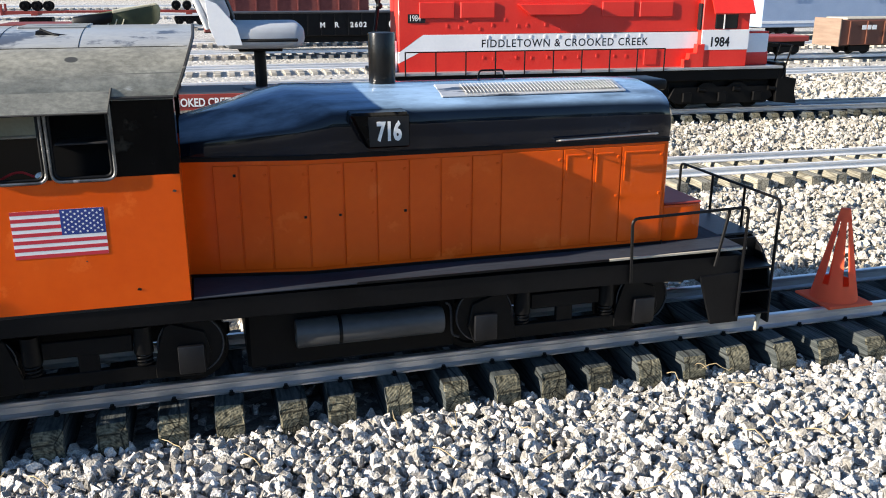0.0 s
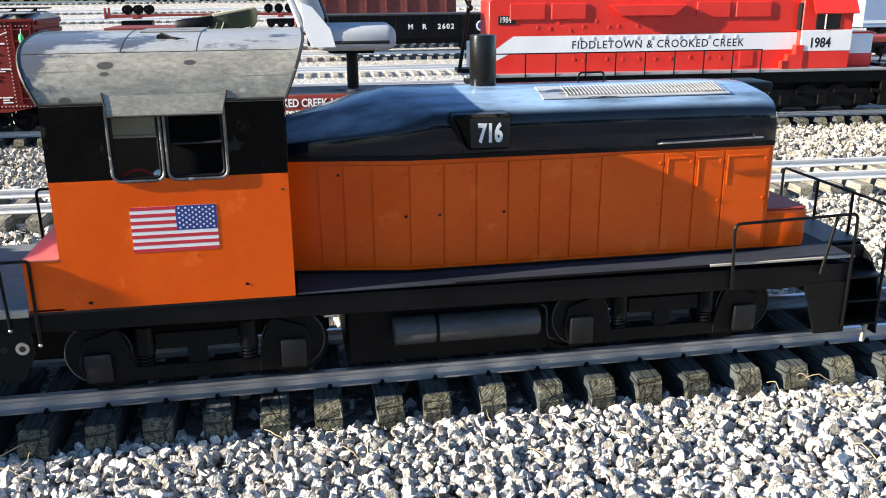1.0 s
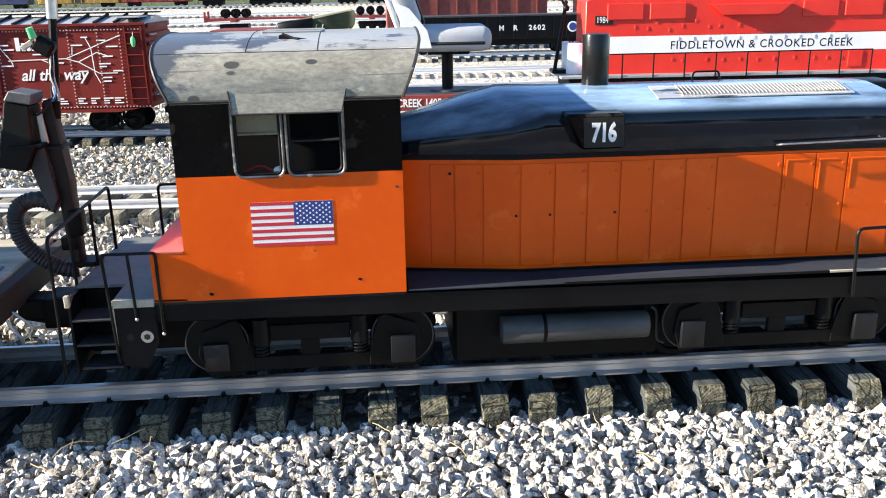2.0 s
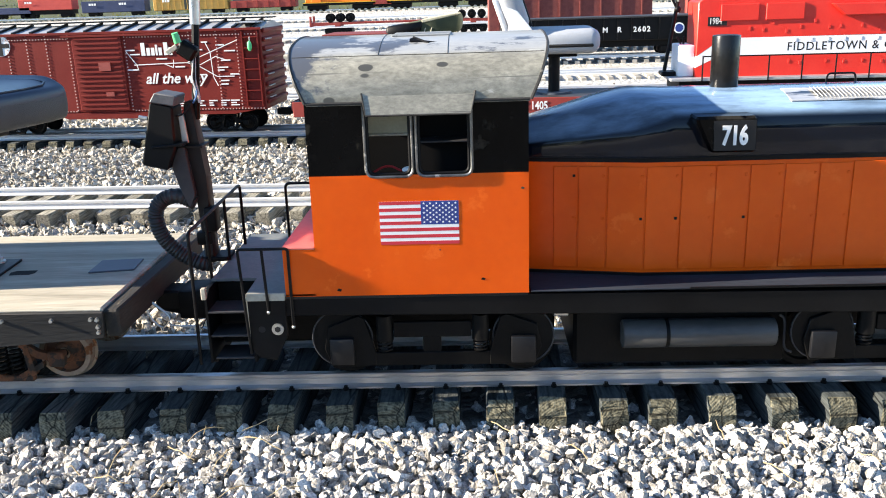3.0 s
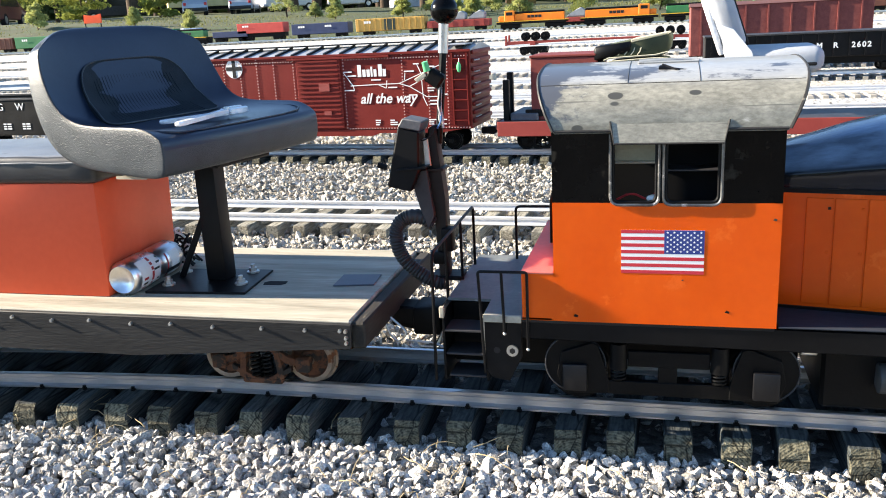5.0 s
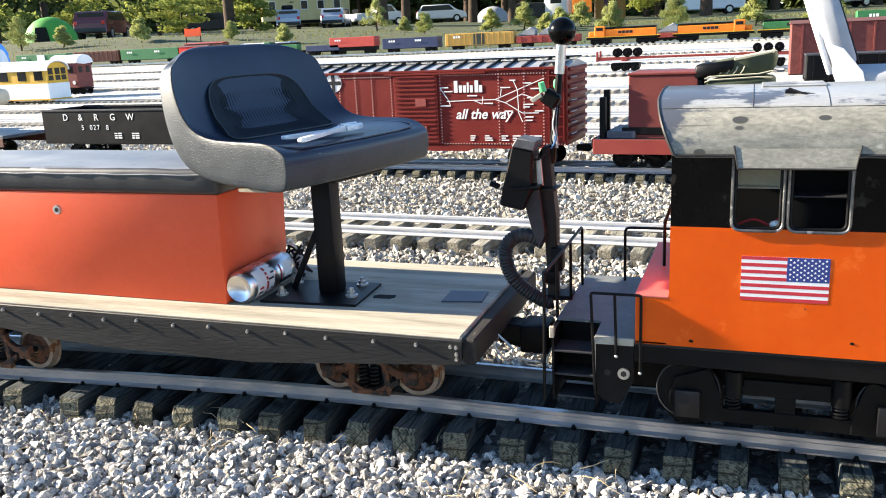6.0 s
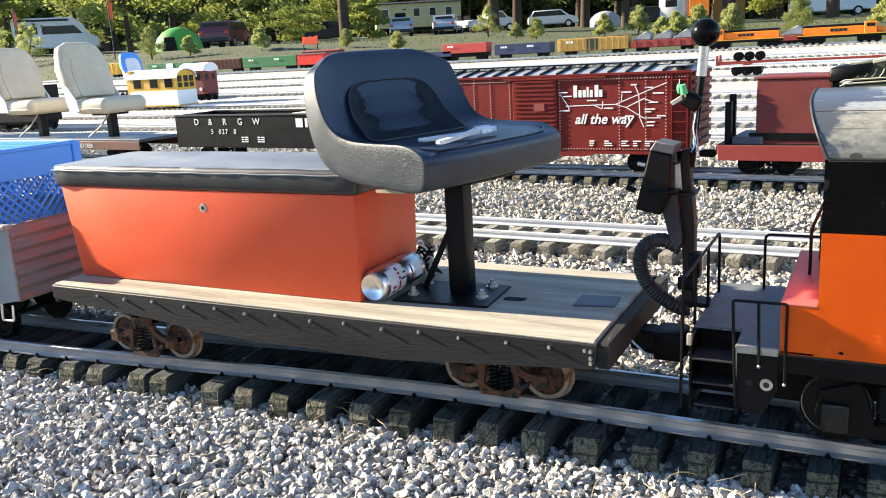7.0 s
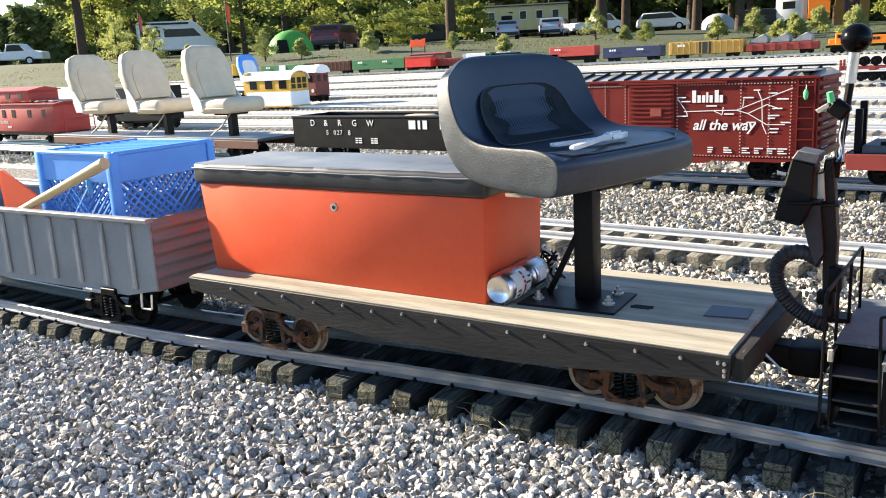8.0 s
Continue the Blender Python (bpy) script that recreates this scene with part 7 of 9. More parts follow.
def boat_seat(name, label, m, vinyl, trim):
    """Padded folding boat seat: cushion, back, hinge plates; faces local +x."""
    s = thing(name, label, "seat")
    part("cushion", box((-0.04, -0.20, 0.0), (0.33, 0.20, 0.115), 0.045, 4), vinyl, s, smooth=60)
    part("trim", box((-0.035, -0.203, 0.03), (0.30, 0.203, 0.05), 0.01, 2), trim, s)
    outline = [(-0.185, 0.0), (0.185, 0.0), (0.205, 0.10), (0.207, 0.24), (0.195, 0.34), (0.165, 0.405), (0.10, 0.435), (-0.10, 0.435), (-0.165, 0.405), (-0.195, 0.34), (-0.207, 0.24), (-0.205, 0.10)]
    lean = Matrix.Translation((-0.035, 0, 0.10)) @ pose(0, 0, 0, 0, -19, 0)

    def pad(a, b, grow, soft):
        bm = prism([(y * grow, z * grow + 0.01) for y, z in outline], a, b, "x")
        caps = [e for f in bm.faces if len(f.verts) > 4 for e in f.edges]
        bmesh.ops.bevel(bm, geom=list(set(caps)), offset=soft, segments=4, profile=0.5, affect="EDGES")
        bmesh.ops.transform(bm, matrix=lean, verts=bm.verts)
        return bm

    back = part("back", pad(-0.05, 0.055, 1.0, 0.04), vinyl, s, smooth=60)
    part("shell", pad(-0.075, -0.048, 0.9, 0.01), WHITE_PAINT, back, smooth=40)
    part("piping", pad(0.046, 0.062, 0.72, 0.006), trim, back, smooth=50)
    for y in (-0.207, 0.199):
        part("hinge", prism([(-0.06, 0.02), (0.05, 0.02), (0.03, 0.10), (-0.05, 0.20), (-0.10, 0.22), (-0.09, 0.10)], y, y + 0.008, bevel=0.001), WHITE_PAINT, s)
    part("swivel", box((0.03, -0.09, -0.018), (0.23, 0.09, 0.002), 0.004), BLACK_FRAME, s)
    s.matrix_basis = m
    return s


def at_track3(x, y, z, turn=0):
    return pose(x, 4.235 - 0.06 * x, 0, 0, 0, T3_TURN) @ pose(0, y, z, 0, 0, turn)


def build_red_flat():
    car = on_track3("flat_car", "dull red flat riding car with white lettering on its sill", -0.05)
    x0, x1, W = -0.93, 0.86, 0.175
    part("deck", box((x0, -W, 0.192), (x1, W, 0.212), 0.003), DUSTY_DECK, car)
    for y in (-W - 0.006, W):
        part("side_sill", box((x0, y, 0.140), (x1, y + 0.006, 0.212), 0.002), DULL_RED, car)
    part("end_sill", box((x0 - 0.008, -W, 0.172), (x0, W, 0.214), 0.002), DULL_RED, car)
    lettering("FIDDLETOWN & CROOKED CREEK 1405", 0.052, car, (-0.43, -W - 0.008, 0.158), material=WHITE, bold=0.0012, wide=0.78)
    for xc in (-0.72, 0.66):
        small_truck(car, xc, 0.0, material=BLACK_STEEL, wheel=DARK_WHEEL)
    for y, h in ((-0.13, 0.20), (-0.04, 0.23)):
        part("stake", box((x0 + 0.02, y, 0.212), (x0 + 0.05, y + 0.03, 0.212 + h), 0.003), BLACK_FRAME, car)
    part("toe_plate", box((x0 + 0.06, -0.15, 0.212), (x0 + 0.20, 0.15, 0.25), 0.004), BLUE_STEEL, car)
    part("seat_post", cyl((0.335, 0, 0.212), (0.335, 0, 0.392), 0.028, seg=20), BLACK_FRAME, car)
    part("post_plate", cyl((0.335, 0, 0.212), (0.335, 0, 0.222), 0.09, seg=24), BLUE_STEEL, car)
    bx = thing("red_tool_box", "tall dull red wooden box standing on the riding car", "box")
    part("body", box((-0.16, -0.14, 0), (0.16, 0.14, 0.30), 0.004), BOX_RED, bx)
    part("band", box((-0.19, -0.145, 0.02), (0.16, 0.145, 0.055), 0.003), BLACK_FRAME, bx)
    part("lid", box((-0.165, -0.145, 0.30), (0.165, 0.145, 0.312), 0.003), BOX_RED, bx)
    part("latch", box((-0.163, -0.02, 0.26), (-0.157, 0.01, 0.30), 0.001), ZINC, bx)
    bx.matrix_basis = at_track3(-0.655, 0, 0.212)
    boat_seat("boat_seat", "pale grey padded boat seat on a black post", at_track3(0.16, 0, 0.408), GREY_VINYL, CABLE)
    bags = thing("duffel_bag", "dark green and black padded bag lying on the riding car", "bag")
    part("lower_cushion", prism([(-0.235, 0.004), (0.05, 0.0), (0.066, 0.03), (0.062, 0.10), (0.0, 0.108), (-0.215, 0.096), (-0.25, 0.07)], -0.14, 0.14, bevel=0.012), OLIVE, bags, smooth=60)
    part("upper_cushion", prism([(-0.215, 0.112), (0.03, 0.116), (0.062, 0.135), (0.072, 0.205), (0.055, 0.219), (-0.09, 0.196), (-0.215, 0.175)], -0.135, 0.135, bevel=0.012), OLIVE, bags, smooth=60)
    part("top_panel", prism([(-0.11, 0.196), (0.055, 0.221), (0.06, 0.213), (-0.11, 0.180)], -0.137, 0.13, bevel=0.003), KHAKI, bags, "pale top panel")
    part("flap", prism([(-0.283, 0.102), (-0.115, 0.140), (-0.105, 0.188), (-0.278, 0.168)], -0.145, 0.10, bevel=0.008), BLACK_FRAME, bags, smooth=60)
    part("strap", box((-0.29, -0.12, 0.0), (-0.245, 0.08, 0.11), 0.012, 2), BLACK_FRAME, bags, smooth=60)
    for z0, z1 in ((0.098, 0.108), (0.114, 0.122)):
        part("piping", tube([(-0.235, -0.140, z0 - 0.01), (-0.21, -0.141, z0), (0.0, -0.141, z1), (0.058, -0.139, z1 + (0.012 if z0 > 0.11 else -0.004))], 0.0038, 6), KHAKI, bags)
    for x in (-0.17, -0.14, -0.11, -0.08):
        part("pleat", tube([(x, -0.137, 0.125), (x + 0.012, -0.139, 0.14), (x + 0.018, -0.136, 0.158)], 0.003, 6), KHAKI, bags)
    bags.matrix_basis = at_track3(-0.23, 0, 0.385)
    stool = thing("bag_stand", "black wooden stand under the bag", "stand")
    part("top", box((-0.22, -0.14, 0.155), (0.14, 0.14, 0.173), 0.003), BLACK_FRAME, stool)
    for x in (-0.2, 0.12):
        for y in (-0.12, 0.12):
            part("leg", box((x - 0.012, y - 0.012, 0), (x + 0.012, y + 0.012, 0.156), 0.002), BLACK_FRAME, stool)
    stool.matrix_basis = at_track3(-0.23, 0, 0.212)
    # Rods and hose stand for end fittings of the red locomotive.
    pole = thing("control_pole", "thin black folding end pole of the red locomotive with a hose", "control stand")
    part("base", box((-0.07, -0.05, 0), (0.04, 0.05, 0.02), 0.004), BLACK_FRAME, pole)
    part("rod", tube([(-0.05, 0, 0.02), (-0.01, 0, 0.28), (0.0, 0, 0.34)], 0.009, 8), BLACK_FRAME, pole)
    part("rod", tube([(0.0, 0, 0.30), (-0.11, 0, 0.52)], 0.006, 8), BLACK_FRAME, pole)
    part("knuckle", ball((0.0, 0, 0.305), 0.016, seg=12), BLACK_FRAME, pole)
    part("rod", tube([(0.03, 0, 0.02), (0.035, 0, 0.18)], 0.005, 8), BLACK_FRAME, pole)
    part("cable", tube(bent([(0.0, -0.01, 0.18), (0.03, -0.01, 0.13), (0.05, -0.01, 0.05), (0.02, -0.01, 0.02)], 0.04, 5), 0.004, 6), CABLE, pole)
    pole.matrix_basis = at_track3(0.86, 0, 0.285)


OLIVE = surface("olive_canvas", (0.035, 0.045, 0.025), (0.06, 0.07, 0.04), 0.8, 0, 14, 200, 0.3)
build_red_flat()


def build_red_loco():
    lo = on_track3("locomotive", "bright red diesel locomotive with a broad white stripe", 1.95, "locomotive")
    x0, x1, W = -1.02, 0.53, 0.125
    # hood in three painted bands
    hood = part("hood", prism([(x0, 0.285), (x1, 0.285), (x1, 0.376), (x0 + 0.10, 0.376), (x0, 0.327)], -W, W), RED_PAINT, lo, "long red hood with a white stripe")
    part("stripe", prism([(x0 + 0.0, 0.328), (x0 + 0.10, 0.377), (x1, 0.377), (x1, 0.459), (x0 + 0.12, 0.459), (x0 + 0.10, 0.446), (x0 + 0.02, 0.391), (x0, 0.376)], -W - 0.0005, W + 0.0005), WHITE_PAINT, hood, "white painted stripe")
    part("upper_band", prism([(x0, 0.378), (x0 + 0.02, 0.393), (x0 + 0.10, 0.448), (x0 + 0.12, 0.461), (x1, 0.461), (x1, 0.63), (x1 - 0.02, 0.64), (x0 + 0.03, 0.64), (x0, 0.62)], -W, W, bevel=0.003), RED_PAINT, hood)
    for a, b in ((0.10, 0.27), (0.30, 0.47), (1.02, 1.19), (1.22, 1.40)):
        part("intake", box((x0 + a, -W - 0.008, 0.535), (x0 + b, -W, 0.61), 0.003), RED_PAINT, hood)
    part("blower", prism([(x0 + 0.58, 0.60), (x0 + 0.64, 0.548), (x0 + 0.90, 0.548), (x0 + 0.96, 0.60)], -W - 0.035, -W, bevel=0.003), RED_PAINT, hood)
    lug = finish(box((-0.005, -0.0022, -0.008), (0.005, 0, 0.008), 0.0008), "latch", RED_PAINT)
    wlug = finish(box((-0.005, -0.0022, -0.008), (0.005, 0, 0.008), 0.0008), "latch", WHITE_PAINT)
    rnd = random.Random(2)
    for k in range(12):
        part("latch", lug, None, hood).matrix_basis = pose(x0 + 0.40 + k * 0.085 + rnd.uniform(-0.02, 0.02), -W, 0.345 + rnd.uniform(-0.004, 0.004))
        part("latch", wlug, None, hood).matrix_basis = pose(x0 + 0.44 + k * 0.072, -W - 0.0005, 0.445)
    for k in range(13):
        part("latch", lug, None, hood).matrix_basis = pose(x0 + 0.24 + k * 0.055 + rnd.uniform(-0.02, 0.02), -W, 0.49 + 0.04 * (k % 3 == 2) + rnd.uniform(-0.008, 0.012))
    part("vent", box((x0 + 1.26, -W - 0.004, 0.30), (x0 + 1.33, -W, 0.375), 0.001), RED_PAINT, hood)
    lettering("FIDDLETOWN & CROOKED CREEK", 0.053, hood, (-0.615, -W - 0.0002, 0.397), material=BLACK_PRINT, bold=0.0004, wide=0.94, gap=1.14)
    num = part("number_board", box((x0 + 0.045, -W - 0.003, 0.515), (x0 + 0.13, -W, 0.555)), BLACK_PRINT, lo)
    lettering("1984", 0.04, num, (x0 + 0.05, -W - 0.0035, 0.523), material=WHITE, name="number", wide=0.72)
    # cab with side window under a deep sunshade, step and short nose
    x2 = 0.795
    cab = part("cab", prism([(x1, 0.285), (x2, 0.285), (x2, 0.60), (x2 - 0.03, 0.665), (x1 + 0.03, 0.665), (x1, 0.645)], -0.165, 0.165, bevel=0.004), RED_PAINT, lo, "red cab with a white band")
    part("band", box((x1 + 0.002, -0.1665, 0.37), (x2 + 0.001, 0.1665, 0.470), 0.001), WHITE_PAINT, cab)
    win = part("window", box((x1 + 0.07, -0.169, 0.475), (x2 - 0.07, -0.163, 0.56), 0.004), GLASS_DARK, cab)
    part("window_post", box((x1 + 0.115, -0.171, 0.475), (x1 + 0.121, -0.168, 0.56)), WHITE_PAINT, win)
    part("door", box((x1 - 0.012, -0.162, 0.47), (x1 - 0.001, -0.13, 0.60), 0.003), GLASS_DARK, cab)
    part("sunshade", prism([(-0.166, 0.662), (-0.166, 0.652), (-0.226, 0.548), (-0.231, 0.553)], x1 + 0.03, x2 - 0.012, "x"), RED_PAINT, cab)
    lettering("1984", 0.066, cab, (x1 + 0.045, -0.1663, 0.388), material=BLACK_PRINT, name="number", bold=0.0018, wide=0.86)
    part("step_box", prism([(x1 - 0.085, 0.285), (x1 + 0.02, 0.285), (x1 + 0.02, 0.40), (x1 - 0.02, 0.40), (x1 - 0.02, 0.355), (x1 - 0.06, 0.355), (x1 - 0.06, 0.325), (x1 - 0.085, 0.325)], -0.17, -0.13, bevel=0.001), RED_PAINT, lo)
    nose = part("nose", box((x2, -0.12, 0.285), (0.945, 0.12, 0.452), 0.014, 2), WHITE_PAINT, lo)
    part("nose_skirt", box((x2, -0.1215, 0.285), (0.947, 0.1215, 0.356), 0.008, 2), RED_PAINT, nose)
    part("nose_top", box((x2, -0.118, 0.446), (0.943, 0.118, 0.458), 0.004), RED_PAINT, nose)
    part("end_box", box((x0 - 0.075, -0.10, 0.285), (x0 - 0.002, 0.10, 0.43), 0.006, 2), WHITE_PAINT, lo, "white painted end box")
    # frame, walkway, rails, trucks
    part("walkway", box((x0 - 0.12, -0.19, 0.272), (1.0, 0.19, 0.285), 0.002), ROOF_GREY, lo)
    part("frame", box((x0 - 0.08, -0.17, 0.215), (0.99, 0.17, 0.272), 0.004), BLACK_STEEL, lo)
    part("fuel_tank", box((-0.28, -0.16, 0.115), (0.28, 0.16, 0.22), 0.015, 2), BLACK_STEEL, lo)
    y = -0.19
    xs = [x0 + 0.02 + k * 0.147 for k in range(10)]
    for x in xs:
        part("stanchion", cyl((x, y, 0.272), (x, y, 0.385), 0.0035, seg=8), BLACK_FRAME, lo)
    part("handrail", tube([(xs[0], y, 0.383), (xs[-1], y, 0.383)], 0.003, 8), BLACK_FRAME, lo)
    for yy in (-0.17, -0.06, 0.06, 0.17):
        part("stanchion", tube([(1.01, yy, 0.22), (1.05, yy, 0.39)], 0.0045, 6), BLACK_FRAME, lo)
    part("handrail", tube([(1.05, -0.17, 0.39), (1.05, 0.17, 0.39)], 0.0035, 6), BLACK_FRAME, lo)
    part("plow", prism([(0.985, 0.095), (1.115, 0.085), (1.09, 0.15), (1.10, 0.215), (1.03, 0.225), (1.03, 0.30), (0.985, 0.30)], -0.17, 0.17, bevel=0.003), BLACK_STEEL, lo)
    for xc in (-0.68, 0.68):
        tr = new("truck")
        tr.parent = lo
        part("bolster", box((xc - 0.29, -0.12, 0.09), (xc + 0.29, 0.12, 0.218), 0.006), BLACK_STEEL, tr)
        for yy in (-0.155, 0.135):
            part("side_frame", prism([(xc - 0.30, 0.125), (xc - 0.27, 0.185), (xc - 0.14, 0.18), (xc - 0.11, 0.205), (xc - 0.06, 0.205), (xc - 0.03, 0.18), (xc + 0.03, 0.18), (xc + 0.06, 0.205), (xc + 0.11, 0.205), (xc + 0.14, 0.18), (xc + 0.27, 0.185), (xc + 0.30, 0.125), (xc + 0.25, 0.095), (xc - 0.25, 0.095)], yy, yy + 0.02, bevel=0.003), BLACK_STEEL, tr)
            for k in (-1, 0, 1):
                part("journal_box", box((xc + k * 0.20 - 0.025, yy - 0.012, 0.105), (xc + k * 0.20 + 0.025, yy + 0.03, 0.155), 0.004), BLACK_STEEL, tr)
                part("brake_cylinder", cyl((xc + k * 0.20 + 0.06, yy - 0.006, 0.17), (xc + k * 0.20 + 0.10, yy - 0.006, 0.165), 0.012, seg=12), BLACK_STEEL, tr)
        for k in (-1, 0, 1):
            for s in (-1, 1):
                part("wheel", LOCO_WHEEL, None, tr).matrix_basis = pose(xc + k * 0.20, s * 0.09, 0.117, 0, 0, 0 if s < 0 else 180)


build_red_loco()


def build_black_gondola():
    g = on_track3("gondola_car", "black gondola car with white lettering on its sides", -3.72)
    L, W, z0, z1 = 0.90, 0.185, 0.172, 0.388
    for y in (-W, W - 0.008):
        part("side", box((-L, y, z0), (L, y + 0.008, z1), 0.001), BLACK_FRAME, g)
        part("rim", box((-L - 0.004, y - 0.004, z1 - 0.008), (L + 0.004, y + 0.012, z1 + 0.003), 0.001), TANK_GREY, g)
    for x in (-L, L - 0.008):
        part("end", box((x, -W, z0), (x + 0.008, W, z1), 0.001), BLACK_FRAME, g)
    part("floor", box((-L, -W, z0), (L, W, z0 + 0.01)), BLACK_STEEL, g)
    x = -0.72
    for word in ("D", "&", "R", "G", "W"):
        lettering(word, 0.060, g, (x, -W - 0.0015, 0.322), material=WHITE, bold=0.0003)
        x += 0.132
    for word, at in (("5", -0.57), ("027", -0.50), ("8", -0.365)):
        lettering(word, 0.046, g, (at, -W - 0.0015, 0.262), material=WHITE, name="number", gap=1.3)
    bars(g, (0.17, -W - 0.0012, 0.305), [0.055, 0.02, 0.035], 0.055, WHITE, gap=0.35)
    bars(g, (0.42, -W - 0.0012, 0.305), [0.06, 0.03, 0.035, 0.035, 0.035], 0.055, WHITE, gap=0.2)
    for x in (-0.30, -0.16):
        for z in (0.208, 0.222, 0.236):
            bars(g, (x, -W - 0.0012, z), [0.022, 0.03], 0.008, WHITE, gap=0.8, name="small_print")
    for xc in (-0.66, 0.66):
        small_truck(g, xc, 0.0, material=BLACK_STEEL, wheel=DARK_WHEEL)
    pipe = thing("cargo_bundle", "pale canvas bundle lying in the black gondola", "bundle")
    part("roll", box((-0.13, -0.1, 0.0), (0.13, 0.1, 0.2), 0.05, 3), BEIGE_VINYL, pipe, smooth=60)
    pipe.matrix_basis = at_track3(-3.62, 0.02, 0.182)
    copy_thing(pipe, at_track3(-3.05, 0.0, 0.182, 30))


build_black_gondola()


def build_seat_car():
    car = on_track3("flat_car", "dark riding car carrying a row of boat seats", -6.45)
    L, W = 1.45, 0.19
    part("deck", box((-L, -W, 0.20), (L, W, 0.222), 0.003), BLUE_STEEL, car)
    for y in (-W - 0.006, W):
        part("side_sill", box((-L, y, 0.145), (L, y + 0.006, 0.205), 0.002), BROWN, car)
    lettering("FIDDLETOWN & CROOKED CREEK", 0.042, car, (0.42, -W - 0.008, 0.160), material=WHITE, wide=0.8)
    for xc in (-1.1, 1.1):
        small_truck(car, xc, 0.0, material=BLACK_STEEL, wheel=DARK_WHEEL)
    for k, x in enumerate((-0.76, 0.10, 0.95)):
        part("seat_post", box((x - 0.03, -0.03, 0.222), (x + 0.03, 0.03, 0.39), 0.004), BLACK_FRAME, car)
        part("lever", tube([(x + 0.10, -0.10, 0.40), (x + 0.04, -0.14, 0.31), (x - 0.07, -0.17, 0.235)], 0.006, 6), PALE_EDGE, car)
    first = boat_seat("boat_seat", "beige padded boat seat on a black post", at_track3(-5.64, 0, 0.405), BEIGE_VINYL, BEIGE_VINYL)
    tagged(first, group="boat seats in a row")
    for x in (-6.51, -7.36):
        copy_thing(first, at_track3(x, 0, 0.405))
    return car


build_seat_car()


def build_red_caboose():
    x, y = -9.55, 4.68 + 0.06 * 9.55
    lo = thing("caboose", "faded red caboose with a cupola and dark roof boards", "rail car", (x, y, 0.0), T3_TURN)
    body = part("body", box((-0.9, -0.19, 0.185), (0.93, 0.19, 0.485), 0.01, 2), FADED_RED, lo)
    part("roof", prism([(-0.205, 0.485), (-0.10, 0.505), (0.10, 0.505), (0.205, 0.485), (0.205, 0.478), (-0.205, 0.478)], -0.95, 0.98, "x"), DULL_RED, lo)
    for k in range(7):
        part("roof_board", box((-0.05 + k * 0.14, -0.17, 0.507), (0.03 + k * 0.14, 0.17, 0.514), 0.001), BLACK_FRAME if k % 2 else ROOF_GREY, lo)
    cup = part("cupola", box((-0.70, -0.17, 0.50), (0.40, 0.17, 0.635), 0.012, 2), FADED_RED, lo)
    part("cupola_roof", prism([(-0.185, 0.63), (0, 0.662), (0.185, 0.63), (0.185, 0.622), (-0.185, 0.622)], -0.74, 0.44, "x"), FADED_RED, cup)
    for wx in (-0.5, -0.1, 0.18):
        part("window", box((wx, -0.1735, 0.54), (wx + 0.09, -0.168, 0.60), 0.002), GLASS_DARK, cup)
    for wx in (-0.62, -0.2, 0.02, 0.36, 0.66):
        part("window", box((wx, -0.1935, 0.34), (wx + 0.075, -0.188, 0.425), 0.002), GLASS_DARK, body)
    lettering("FIDDLETOWN & CROOKED CREEK", 0.045, body, (-0.72, -0.1925, 0.275), material=WHITE, wide=0.9)
    bars(body, (-0.10, -0.1925, 0.225), [0.02, 0.02, 0.02], 0.025, WHITE, gap=0.3, name="small_print")
    part("frame", box((-1.05, -0.17, 0.15), (1.08, 0.17, 0.187), 0.004), BLACK_FRAME, lo)
    for e in (-1.04, 1.06):
        for yy in (-0.16, 0.16):
            part("end_post", cyl((e, yy, 0.187), (e, yy, 0.46), 0.006, seg=8), FADED_RED, lo)
        part("end_rail", tube([(e, -0.16, 0.33), (e, 0.16, 0.33)], 0.006, 8), FADED_RED, lo)
    for xc in (-0.65, 0.65):
        small_truck(lo, xc, 0.0, material=BLACK_STEEL, wheel=DARK_WHEEL)


FADED_RED = surface("faded_red_paint", (0.42, 0.045, 0.035), (0.50, 0.065, 0.05), 0.5, 0, 8, 90, 0.05)
build_red_caboose()


# ---- far tracks and their cars ----
# Far ties made pale, with full sunlight put into the colour.
PALE_TIE = surface("sunlit_pale_tie", (0.26, 0.24, 0.20), (0.42, 0.39, 0.34), 0.85, 0, 6, 60, 0.3)
for k, (y, x0, x1) in enumerate(((6.0, -12, 9), (7.25, -13, 10), (8.6, -13, 10), (9.75, -14, 11), (12.0, -17, 12), (14.2, -18, 12), (16.6, -22, 14), (20.2, -26, 16))):
    track("distant empty track on pale gravel" if k else "bright empty track beyond the freight cars", y, -0.03 if y < 12 else 0.0, x0, x1, 0.19, 0.2, 0.11 if y < 10 else 0.14, False, ground_z(0, y) + 0.006, metal=RAIL_SUN, sink=0.018, wood=PALE_TIE)


